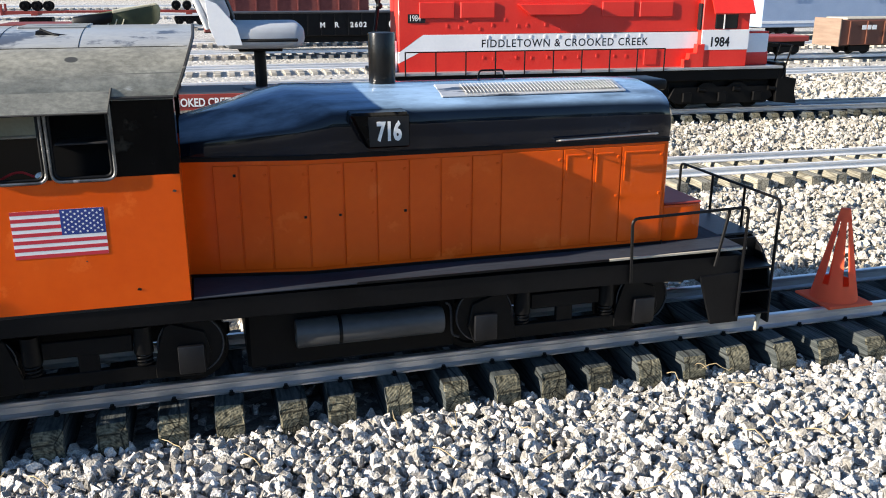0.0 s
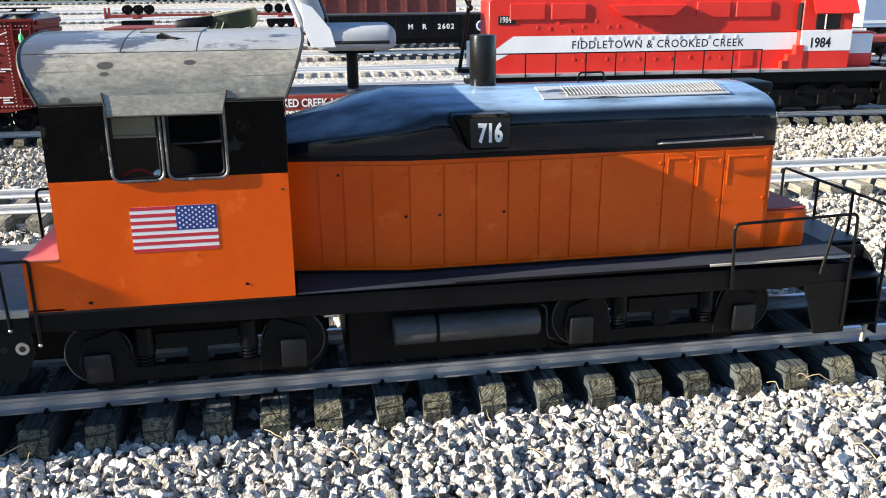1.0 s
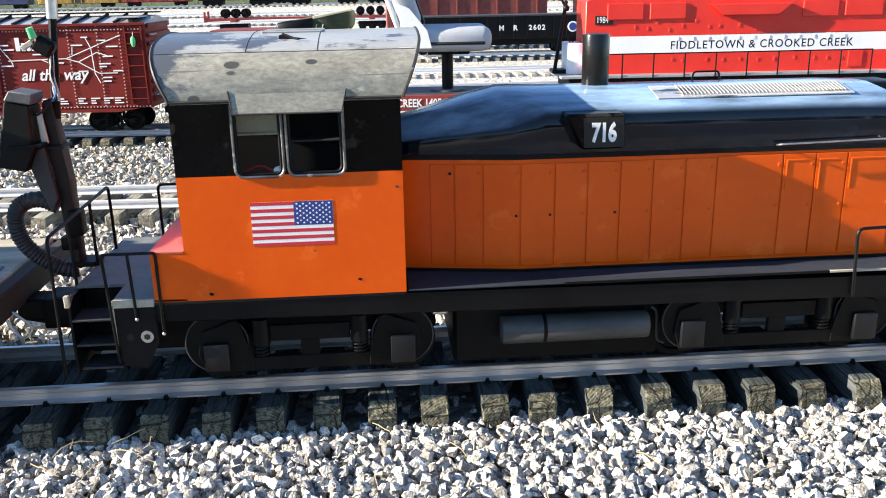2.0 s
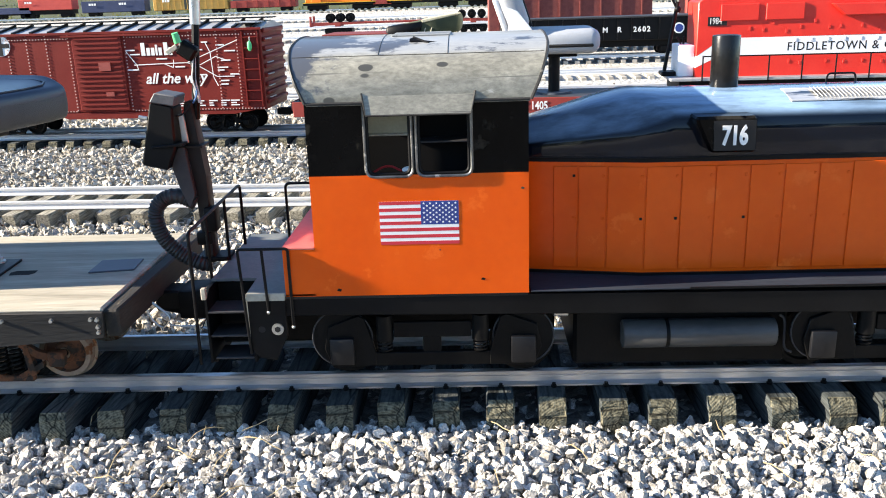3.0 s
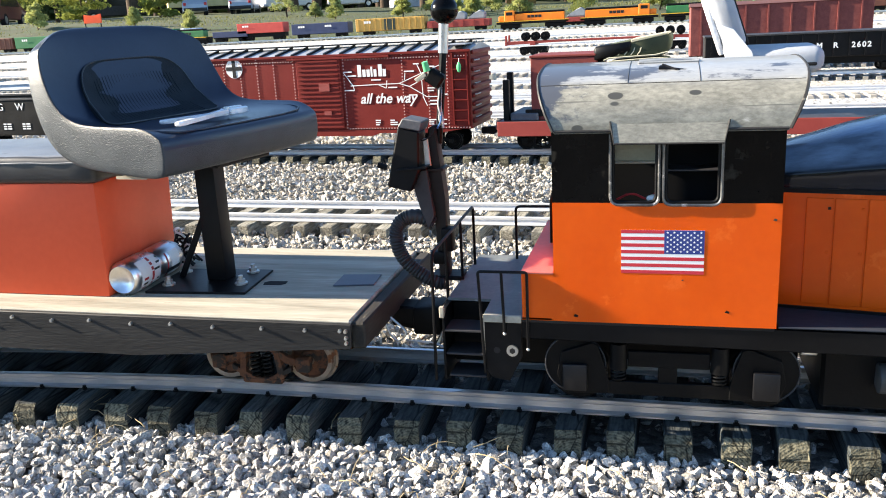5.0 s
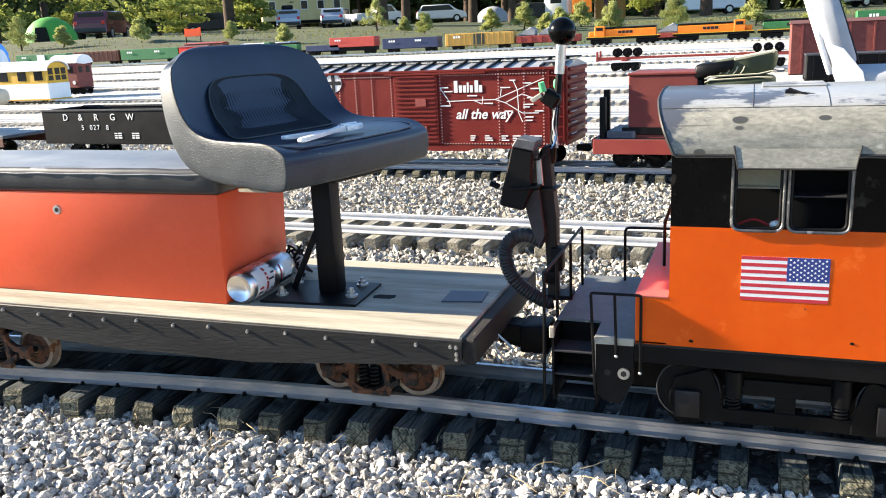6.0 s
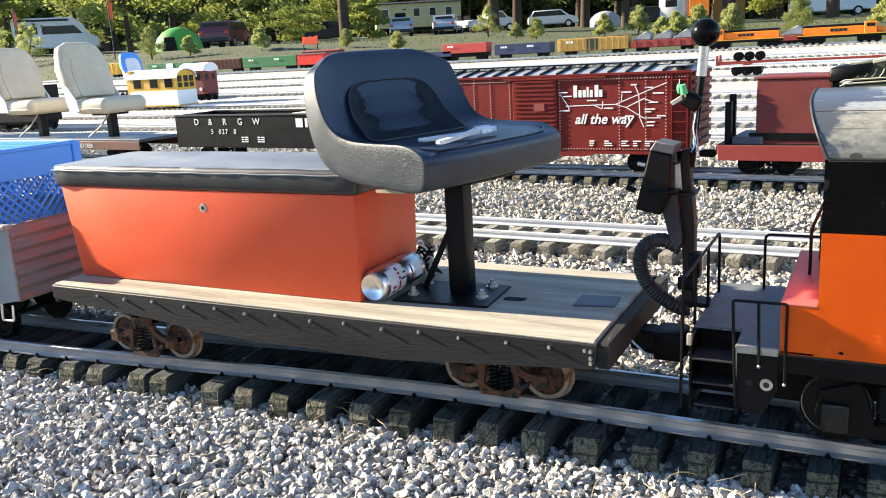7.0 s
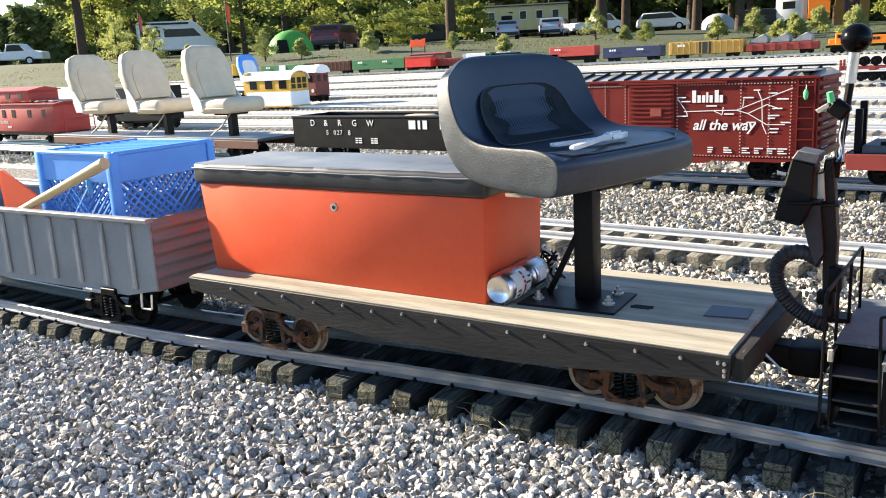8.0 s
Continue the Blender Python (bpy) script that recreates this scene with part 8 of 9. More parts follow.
def freight(name, label, x, y, length, height, paint, roof=None, low=0.15, wide=0.36, turn=0.0, marks=0, ribs=0, door=False, z=None):
    """A small-gauge freight car seen from afar: body, roof or open top, trucks, and plain marks."""
    z = ground_z(x, y) + 0.014 if z is None else z
    car = thing(name, label, "rail car", (x, y, z), turn)
    h = length / 2
    part("body", box((-h, -wide / 2, low), (h, wide / 2, low + height), 0.008), paint, car)
    if roof:
        part("roof", prism([(-wide / 2 - 0.01, low + height), (0, low + height + 0.035), (wide / 2 + 0.01, low + height)], -h - 0.01, h + 0.01, "x"), roof, car)
    for k in range(ribs):
        px = -h + (k + 0.5) * length / ribs
        part("rib", box((px - 0.008, -wide / 2 - 0.012, low + 0.01), (px + 0.008, -wide / 2, low + height - 0.01)), paint, car)
    if door:
        part("door", box((-0.14, -wide / 2 - 0.01, low + 0.01), (0.14, -wide / 2, low + height - 0.02), 0.002), door, car)
    for k in range(marks):
        bars(car, (-h * 0.75 + k * h * 0.95, -wide / 2 - 0.014, low + height * 0.62), [0.05, 0.04, 0.05], height * 0.18, WHITE, gap=0.3)
    for e in (-1, 1):
        tr = part("truck", box((e * h * 0.68 - 0.12, -0.13, 0.085), (e * h * 0.68 + 0.12, 0.13, 0.15), 0.01), BLACK_STEEL, car)
        for q in (-1, 1):
            for s in (-1, 1):
                part("wheel", DARK_WHEEL, None, tr).matrix_basis = pose(e * h * 0.68 + q * 0.085, s * 0.09, 0.112, 0, 0, 0 if s < 0 else 180)
    part("underframe", box((-h, -0.12, 0.14), (h, 0.12, low), 0.002), BLACK_STEEL, car)
    return car


def far_diesel(label, x, y, length, paint, flip=1, z=None):
    z = ground_z(x, y) - 0.012 if z is None else z
    lo = thing("locomotive", label, "locomotive", (x, y, z), 0 if flip > 0 else 180)
    h = length / 2
    part("frame", box((-h, -0.18, 0.15), (h, 0.18, 0.205), 0.004), BLACK_STEEL, lo)
    part("yellow_sill", box((-h, -0.183, 0.195), (h, 0.183, 0.208), 0.001), YELLOW, lo)
    part("hood", box((-h + 0.1, -0.12, 0.205), (h * 0.5, 0.12, 0.345), 0.01), paint, lo)
    part("hood_top", box((-h + 0.1, -0.115, 0.345), (h * 0.5, 0.115, 0.385), 0.015), BLACK_FRAME, lo)
    part("cab", box((h * 0.5, -0.165, 0.205), (h * 0.78, 0.165, 0.41), 0.012), paint, lo)
    part("window", box((h * 0.55, -0.168, 0.32), (h * 0.73, -0.163, 0.38)), GLASS_DARK, lo)
    part("window", box((h * 0.55, 0.163, 0.32), (h * 0.73, 0.168, 0.38)), GLASS_DARK, lo)
    part("nose", box((h * 0.78, -0.11, 0.205), (h * 0.95, 0.11, 0.31), 0.015), paint, lo)
    for s in (-1, 1):
        bars(lo, (-h * 0.25, s * 0.1215 + (0.0012 if s > 0 else 0), 0.26), [0.07, 0.07, 0.07, 0.07], 0.05, BLACK_PRINT, gap=0.2)
    for e in (-1, 1):
        tr = part("truck", box((e * h * 0.62 - 0.22, -0.15, 0.075), (e * h * 0.62 + 0.22, 0.15, 0.15), 0.012), BLACK_STEEL, lo)
        for q in (-1, 0, 1):
            for s in (-1, 1):
                part("wheel", DARK_WHEEL, None, tr).matrix_basis = pose(e * h * 0.62 + q * 0.14, s * 0.13, 0.095, 0, 0, 0 if s < 0 else 180)
    lo.matrix_basis = lo.matrix_basis @ Matrix.Diagonal((1.04, 1, 1.16, 1))
    return lo


OCHRE = surface("ochre_paint", (0.42, 0.24, 0.05), (0.52, 0.31, 0.08), 0.5, 0, 8, 90, 0.05)
DARK_DOOR = surface("dark_green_doors", (0.012, 0.02, 0.016), (0.022, 0.034, 0.027), 0.5, 0, 8, 90, 0.05)
CANVAS = surface("grey_canvas", (0.17, 0.19, 0.20), (0.28, 0.30, 0.31), 0.8, 0, 9, 90, 0.2)
ORANGE_FAR = surface("far_orange_paint", (0.72, 0.17, 0.01), (0.80, 0.22, 0.02), 0.4, 0, 6, 60, 0.0)
YR = 20.2
freight("boxcar", "ochre yellow boxcar with dark double doors on the far track", -6.52, YR, 1.72, 0.29, OCHRE, door=DARK_DOOR, ribs=12, marks=1)
freight("boxcar", "dark blue boxcar with white marks on the far track", -8.32, YR, 1.48, 0.25, NAVY, marks=2)
freight("container_car", "orange-red container on a grey car on the far track", -9.9, YR, 1.25, 0.24, FADED_RED, low=0.24, marks=1)
far_diesel("dark green diesel locomotive with a pale cab on the far track", -12.0, YR, 1.15, GREEN, -1)
freight("gondola_car", "low dark blue open car on the far track", -10.75, YR, 0.95, 0.14, NAVY, low=0.17)
freight("boxcar", "white-topped grey car on the far track", -12.9, YR + 0.6, 1.1, 0.3, WHITE_PAINT, low=0.15)
freight("flat_car", "red flat car with canvas-covered loads on the far track", -4.85, YR, 1.5, 0.16, DULL_RED, ribs=6)
for at in (-5.35, -4.88, -4.42, -2.1):
    solo("canvas_cover", prism([(-0.22, 0.0), (0.2, 0.0), (0.21, 0.14), (0.1, 0.21), (-0.06, 0.1), (-0.2, 0.05)], -0.12, 0.12, bevel=0.02), CANVAS, "grey canvas cover over a load on the red flat car", "cover", (at, YR, ground_z(at, YR) + (0.325 if at < -3 else 0.26)))
freight("flat_car", "short red flat car between two locomotives", -2.12, YR, 0.42, 0.1, DULL_RED, low=0.14)
far_diesel("orange and black diesel locomotive on the far track", -3.1, YR, 1.6, ORANGE_FAR, -1)
far_diesel("orange and black diesel locomotive coupled behind another", -1.15, YR, 1.65, ORANGE_FAR, 1)
far_diesel("dark green diesel locomotive with a yellow sill on the far track", 0.55, YR, 1.5, GREEN, 1)
freight("boxcar", "green boxcar with white mark on the far track", -16.15, YR, 1.95, 0.29, GREEN, marks=2)
freight("hopper_car", "brown hopper car on the far track", -18.0, YR, 1.6, 0.29, BROWN, ribs=10, marks=1)
freight("boxcar", "green boxcar with a white door on the far track", -20.0, YR, 1.9, 0.27, GREEN, door=WHITE_PAINT, marks=1)
freight("caboose", "red caboose on the far track", -14.7, YR, 0.9, 0.28, RED_PAINT, roof=BROWN)
freight("hopper_car", "rusty red ore car on the far track", -13.9, YR + 0.3, 0.7, 0.2, DULL_RED, ribs=5)
freight("boxcar", "brown boxcar on the far track", -15.2, YR + 1.2, 1.3, 0.36, BROWN, roof=DULL_RED)
freight("boxcar", "teal blue boxcar on the far track", -13.2, YR + 1.3, 1.6, 0.3, BLUE_PAINT, marks=1)
freight("boxcar", "yellow boxcar on a far track", -23.0, YR, 1.7, 0.36, YELLOW, ribs=8)
freight("boxcar", "dark green boxcar on a far track", 2.6, YR, 1.8, 0.36, GREEN, marks=1)
freight("boxcar", "brown boxcar on a far track", 4.8, YR, 1.8, 0.36, BROWN, marks=1)


def build_spine_car():
    """Long red frame flat with spare wheelsets loaded at both ends."""
    y = 12.0
    z = ground_z(0, y) + 0.008
    car = thing("spine_car", "long red frame car carrying spare black wheelsets", "rail car", (-1.0, y, z), 0)
    part("spine", box((-1.30, -0.03, 0.215), (1.30, 0.03, 0.245), 0.004), DULL_RED, car)
    for e in (-1, 1):
        for s in (-1, 1):
            part("side_beam", prism([(e * 1.30, 0.20), (e * 0.55, 0.22), (e * 0.55, 0.245), (e * 1.30, 0.24)][::e], s * 0.14 - 0.012, s * 0.14 + 0.012), DULL_RED, car)
        part("bolster", box((e * 0.92 - 0.04, -0.16, 0.19), (e * 0.92 + 0.04, 0.16, 0.24), 0.004), DULL_RED, car)
        part("end_beam", box((e * 1.29 - 0.015, -0.155, 0.195), (e * 1.29 + 0.015, 0.155, 0.25), 0.004), DULL_RED, car)
        for s in (-1, 1):
            part("end_post", box((e * 1.29 - 0.014, s * 0.13 - 0.012, 0.25), (e * 1.29 + 0.014, s * 0.13 + 0.012, 0.33 if e < 0 else 0.46), 0.003), DULL_RED, car)
        tr = part("truck", box((e * 0.92 - 0.19, -0.13, 0.10), (e * 0.92 + 0.19, 0.13, 0.165), 0.012), BLACK_STEEL, car)
        for q in (-1, 0, 1):
            for s in (-1, 1):
                part("wheel", DARK_WHEEL, None, tr).matrix_basis = pose(e * 0.92 + q * 0.13, s * 0.135, 0.108, 0, 0, 0 if s < 0 else 180)
        for q in (-1, 0, 1):
            ws = part("wheelset", cyl((e * 0.90 + q * 0.135, -0.14, 0.305), (e * 0.90 + q * 0.135, 0.14, 0.305), 0.012, seg=10), BLACK_STEEL, car)
            part("cradle", box((e * 0.90 + q * 0.135 - 0.02, -0.05, 0.24), (e * 0.90 + q * 0.135 + 0.02, 0.05, 0.30), 0.004), BLACK_STEEL, car)
            for s in (-1, 1):
                part("wheel", LOCO_WHEEL, None, ws).matrix_basis = pose(e * 0.90 + q * 0.135, s * 0.09, 0.305, 0, 0, 0 if s < 0 else 180)
    blk = solo("concrete_block", box((-0.2, -0.1, 0), (0.2, 0.1, 0.09), 0.01), PALE_EDGE, "pale block lying beside the far track", "block", (-2.15, 9.15, ground_z(0, 9.15) + 0.01))


build_spine_car()


def build_mid_cars():
    # black gondola with reporting number, brick-red boxcars behind it
    g = freight("gondola_car", "black ribbed gondola with a white number and round emblem", 1.15, 8.53, 1.95, 0.215, BLACK_FRAME, low=0.20, ribs=15, z=ground_z(0, 8.6) + 0.005)
    for word, at in (("M", -0.02), ("R", 0.12), ("2602", 0.27)):
        lettering(word, 0.066, g, (at, -0.197, 0.282), material=WHITE, name="number", gap=1.3, bold=0.002)
    em = part("emblem", cyl((0.70, -0.198, 0.305), (0.70, -0.19, 0.305), 0.05, seg=24), WHITE, g)
    part("disc", cyl((0.70, -0.200, 0.305), (0.70, -0.197, 0.305), 0.037, seg=24), BLUE_PRINT, em)
    part("rim", box((-0.98, -0.195, 0.41), (0.98, 0.195, 0.425), 0.002), TANK_GREY, g)
    freight("boxcar", "weathered brick-red boxcar behind the black gondola", 0.95, 9.65, 1.75, 0.50, BRICK_RED, roof=BROWN, ribs=8)
    freight("caboose", "dark red caboose behind the black gondola", 2.85, 9.60, 1.35, 0.46, DULL_RED, roof=BROWN, marks=1)
    # rusty hoppers and a trailer to the east
    hop = freight("hopper_car", "rusty brown open hopper with a boarded end", 6.67, 7.05, 1.75, 0.23, BROWN, ribs=9, marks=1)
    part("end_board", box((-0.892, -0.185, 0.14), (-0.876, 0.185, 0.395), 0.003), END_BOARDS, hop, "sunlit brown wooden end boards")
    part("load", box((-0.80, -0.15, 0.375), (0.84, 0.15, 0.40), 0.01), PALE_EDGE, hop)
    freight("flat_car", "low dull red flat car on a middle track", 4.95, 7.1, 1.1, 0.05, DULL_RED, low=0.19)
    bl = freight("boxcar", "pale blue boxcar with a white stripe along its sill", 7.75, 9.25, 2.5, 0.55, BLUE_PAINT, low=0.15, marks=2)
    part("stripe", box((-1.252, -0.184, 0.195), (1.252, -0.178, 0.225), 0.001), WHITE_PAINT, bl)
    # yellow and white railcar with a brown caboose
    rc = thing("railcar", "yellow and white small railcar with dark windows and arched roof", "rail car", (-9.95, 9.86, ground_z(0, 10.03) - 0.05), 0)
    arch = [(0.0, 0.52), (0.02, 0.575), (0.08, 0.62), (0.17, 0.645), (0.25, 0.645), (0.34, 0.62), (0.40, 0.575), (0.42, 0.52)]
    part("body", prism([(0.0, 0.30)] + arch + [(0.42, 0.30)], -1.05, 0.0, "x", bevel=0.004), YELLOW, rc)
    part("lower_body", box((-1.0, -0.004, 0.12), (0.006, 0.424, 0.345), 0.006), WHITE_PAINT, rc)
    part("roof", prism([(y * 1.06 - 0.013, z + 0.006) for y, z in arch] + [(y * 1.06 - 0.013, z + 0.024) for y, z in arch[::-1]], -1.08, 0.03, "x"), WHITE_PAINT, rc)
    part("end_sill", box((-1.0, -0.006, 0.105), (0.02, 0.426, 0.125), 0.003), YELLOW, rc)
    part("chimney", box((-1.04, 0.02, 0.52), (-0.95, 0.1, 0.66), 0.006), YELLOW, rc)
    for x in (-0.90, -0.55, -0.24):
        part("window", box((x, -0.006, 0.39), (x + 0.16, 0.002, 0.52), 0.002), GLASS_DARK, rc)
    for y in (0.03, 0.165, 0.285):
        for z, h in ((0.385, 0.07), (0.47, 0.09)):
            part("end_window", box((-0.002, y, z), (0.006, y + 0.09, z + h), 0.002), GLASS_DARK, rc)
    for xc in (-0.85, -0.18):
        small_truck(rc, xc, 0.21, material=BLACK_STEEL, wheel=DARK_WHEEL)
    cb = thing("caboose", "brown caboose with a white arched roof behind the yellow railcar", "rail car", (-10.28, 10.72, ground_z(0, 10.7) - 0.01), 0)
    part("body", box((-0.36, 0.0, 0.17), (0.09, 0.34, 0.56), 0.006), BRICK_RED, cb)
    part("roof", prism([(y * 0.88 - 0.015, z + 0.03) for y, z in arch] + [(0.17, 0.53)], -0.42, 0.12, "x"), WHITE_PAINT, cb)
    for x in (-0.27, -0.07):
        part("window", box((x, -0.005, 0.40), (x + 0.1, 0.003, 0.50), 0.002), GLASS_DARK, cb)
    for y in (0.05, 0.21):
        part("end_window", box((0.086, y, 0.40), (0.094, y + 0.08, 0.50), 0.002), GLASS_DARK, cb)
    part("number_plate", cyl((0.02, -0.008, 0.25), (0.02, 0.0, 0.25), 0.03, seg=16), WHITE_PAINT, cb)
    part("underframe", box((-0.42, 0.06, 0.14), (0.14, 0.28, 0.17), 0.003), BLACK_STEEL, cb)
    for xc in (-0.28, 0.0):
        small_truck(cb, xc, 0.17, material=BLACK_STEEL, wheel=DARK_WHEEL)
    boat_seat("boat_seat", "bright blue padded boat seat beyond the railcar", pose(-12.5, 11.5, 0.46, 0, 0, -8), CRATE_BLUE, WHITE)
    ss = thing("flat_car", "low dark riding car under the blue seat", "rail car", (-12.4, 11.5, ground_z(0, 11.5) + 0.014), 0)
    part("deck", box((-0.7, -0.18, 0.18), (0.7, 0.18, 0.21), 0.003), BLACK_FRAME, ss)
    part("seat_post", cyl((0.05, 0, 0.21), (0.05, 0, 0.33), 0.03, seg=16), BLACK_FRAME, ss)
    for xc in (-0.5, 0.5):
        small_truck(ss, xc, 0.0, material=BLACK_STEEL, wheel=DARK_WHEEL)
    for k, x in enumerate((-9.6, -10.6, -11.6)):
        freight("covered_load", "dark car with grey covered load beside the seats", x, 6.9 + 0.5 * k, 0.9, 0.42, TANK_GREY if k % 2 else BLACK_FRAME, low=0.17)


END_BOARDS = surface("brown_end_boards", (0.17, 0.115, 0.085), (0.27, 0.19, 0.14), 0.7, 0, 8, 70, 0.2, stretch=(1, 0.4, 4))
BRICK_RED = surface("brick_red_paint", (0.13, 0.028, 0.024), (0.21, 0.055, 0.045), 0.6, 0, 30, 90, 0.3)
build_mid_cars()


# ---- parking place, camp and woods ----
def car_body(label, m, paint, kind=0):
    c = thing("parked_car", label, "car")
    L, W = (4.6, 1.85) if kind != 2 else (5.9, 2.0)
    if kind == 0:      # wagon or crossover
        side = [(-L / 2, 0.35), (-L / 2 + 0.05, 0.95), (-L / 2 + 0.25, 1.02), (-L / 2 + 0.55, 1.55), (0.75, 1.58), (1.35, 1.05), (L / 2 - 0.15, 0.90), (L / 2, 0.55), (L / 2, 0.35)]
        win = [(-L / 2 + 0.42, 1.05), (-L / 2 + 0.65, 1.48), (0.70, 1.50), (1.18, 1.06)]
    elif kind == 1:    # pickup
        side = [(-L / 2 - 0.3, 0.45), (-L / 2 - 0.3, 1.05), (-0.5, 1.08), (-0.35, 1.75), (0.75, 1.75), (1.25, 1.15), (L / 2 + 0.15, 1.05), (L / 2 + 0.2, 0.45)]
        win = [(-0.38, 1.15), (-0.25, 1.66), (0.70, 1.66), (1.08, 1.16)]
    else:              # high-roof van
        side = [(-L / 2, 0.4), (-L / 2, 2.45), (-L / 2 + 0.2, 2.6), (1.3, 2.6), (1.95, 2.05), (2.25, 1.35), (L / 2, 1.1), (L / 2, 0.4)]
        win = [(-0.9, 1.4), (-0.9, 2.0), (1.35, 2.0), (1.9, 1.4)]
    body = part("body", prism(side, -W / 2, W / 2, bevel=0.06), paint, c)
    for s in (-1, 1):
        part("window", prism(win, s * (W / 2 + 0.004) - 0.004, s * (W / 2 + 0.004) + 0.004), GLASS_DARK, body)
        for x in (-L * 0.30, L * 0.30):
            w = part("wheel", cyl((x, s * (W / 2 - 0.22), 0.34), (x, s * (W / 2 + 0.01), 0.34), 0.34, seg=24), CABLE, c)
            part("rim", cyl((x, s * (W / 2), 0.34), (x, s * (W / 2 + 0.02), 0.34), 0.2, seg=20), ZINC, w)
    part("windscreen", box((side[-4][0] - 0.02, -W / 2 + 0.2, side[-4][1]), (side[-4][0], W / 2 - 0.2, side[-4][1] + 0.02)), GLASS_DARK, body)
    part("tail_window", box((-L / 2 + (0.40 if kind == 0 else 0.0) - 0.03, -W / 2 + 0.2, 1.1), (-L / 2 + (0.42 if kind == 0 else 0.0), W / 2 - 0.2, 1.45)), GLASS_DARK, body)
    if kind == 2:
        part("window", prism([(-2.6, 1.45), (-2.6, 1.95), (-1.2, 1.95), (-1.2, 1.45)], -W / 2 - 0.008, -W / 2), GLASS_DARK, body)
        part("awning_roll", cyl((-2.6, -W / 2 - 0.06, 2.42), (1.0, -W / 2 - 0.06, 2.42), 0.07, seg=12), TANK_GREY, body)
    if "roof box" in label:
        part("roof_box", box((-1.3, -0.45, 1.60), (0.5, 0.45, 1.92), 0.1, 2), BLACK_FRAME, body)
    part("bumper", box((-L / 2 - 0.06, -W / 2 + 0.05, 0.38), (-L / 2 + 0.1, W / 2 - 0.05, 0.62), 0.04, 2), TANK_GREY, c)
    for s in (-1, 1):
        part("tail_lamp", box((-L / 2 - 0.02, s * (W / 2 - 0.16) - 0.1, 0.8), (-L / 2 + 0.08, s * (W / 2 - 0.16) + 0.1, 1.0), 0.02), RED_PAINT, c)
    c.matrix_basis = m
    return c


SILVER_BLUE = surface("silver_blue_car_paint", (0.30, 0.36, 0.45), (0.36, 0.42, 0.50), 0.25, 0.2, 3, 20, 0.0, coat=0.4)
DARK_RED_CAR = surface("dark_red_car_paint", (0.10, 0.016, 0.02), (0.14, 0.024, 0.026), 0.25, 0.1, 3, 20, 0.0, coat=0.4)


def parked(label, x, y, turn, paint, kind=0):
    return car_body(label, pose(x, y, ground_z(x, y) + 0.014, 0, 0, turn), paint, kind)


parked("silver crossover with a dark roof box parked by the trees", -36.0, 62.8, 121, SILVER_BLUE)
parked("silver-blue crossover parked by the caboose", -33.6, 66.8, 106, SILVER_BLUE)
parked("pale pickup truck parked under the pines", -31.6, 71.3, 48, WHITE_PAINT, 1)
parked("pale car parked under the pines", -27.5, 76, 20, WHITE_PAINT)
parked("white camper van with a raised roof", -56.4, 45.9, 47, WHITE_PAINT, 2)
parked("dark red minivan beside the green tent", -36.2, 41.6, 112, DARK_RED_CAR)
parked("white pickup parked far off under the trees", -70.5, 40.5, 40, WHITE_PAINT, 1)
parked("white pickup truck parked among the trees", 5.9, 74, 20, WHITE_PAINT, 1)
parked("white camper van under the trees", -4.2, 73, 10, WHITE_PAINT, 2)
parked("blue-grey car parked under the trees", 12.3, 73, 30, SILVER_BLUE)
parked("dark car parked under the pines", -19.2, 78, 10, TANK_GREY)
parked("dark car parked beyond the round shrub", -39.6, 57.5, 30, TANK_GREY)


def build_caboose_house():
    z = ground_z(-52, 95) - 0.35
    h = thing("caboose_building", "old yellow full-size caboose with a row of windows", "building", (-51.6, 94.6, z), 34)
    part("wall", box((-5.2, -1.5, 1.2), (5.2, 1.5, 4.1), 0.03), PALE_YELLOW, h)
    part("roof", prism([(-1.65, 4.1), (0, 4.32), (1.65, 4.1), (1.65, 4.0), (-1.65, 4.0)], -5.4, 5.4, "x"), TANK_GREY, h)
    part("underframe", box((-5.4, -1.2, 0.85), (5.4, 1.2, 1.2), 0.03), BLACK_STEEL, h)
    for x in (-4.02, -0.23, 1.73, 3.68):
        w = part("window", box((x - 0.36, -1.53, 2.5), (x + 0.36, -1.49, 3.4)), GLASS_DARK, h)
        part("window_frame", box((x - 0.42, -1.515, 2.43), (x + 0.42, -1.503, 3.47)), WHITE_PAINT, w)
    part("plaque", box((-1.95, -1.515, 3.25), (-1.45, -1.503, 3.37)), BLACK_PRINT, h)
    for x in (-3.7, 3.7):
        part("truck", box((x - 1.2, -1.1, 0.0), (x + 1.2, 1.1, 0.85), 0.1), BLACK_STEEL, h)


PALE_YELLOW = surface("pale_yellow_boards", (0.52, 0.43, 0.20), (0.60, 0.50, 0.26), 0.7, 0, 1.2, 20, 0.2, stretch=(3, 3, 0.4))
build_caboose_house()


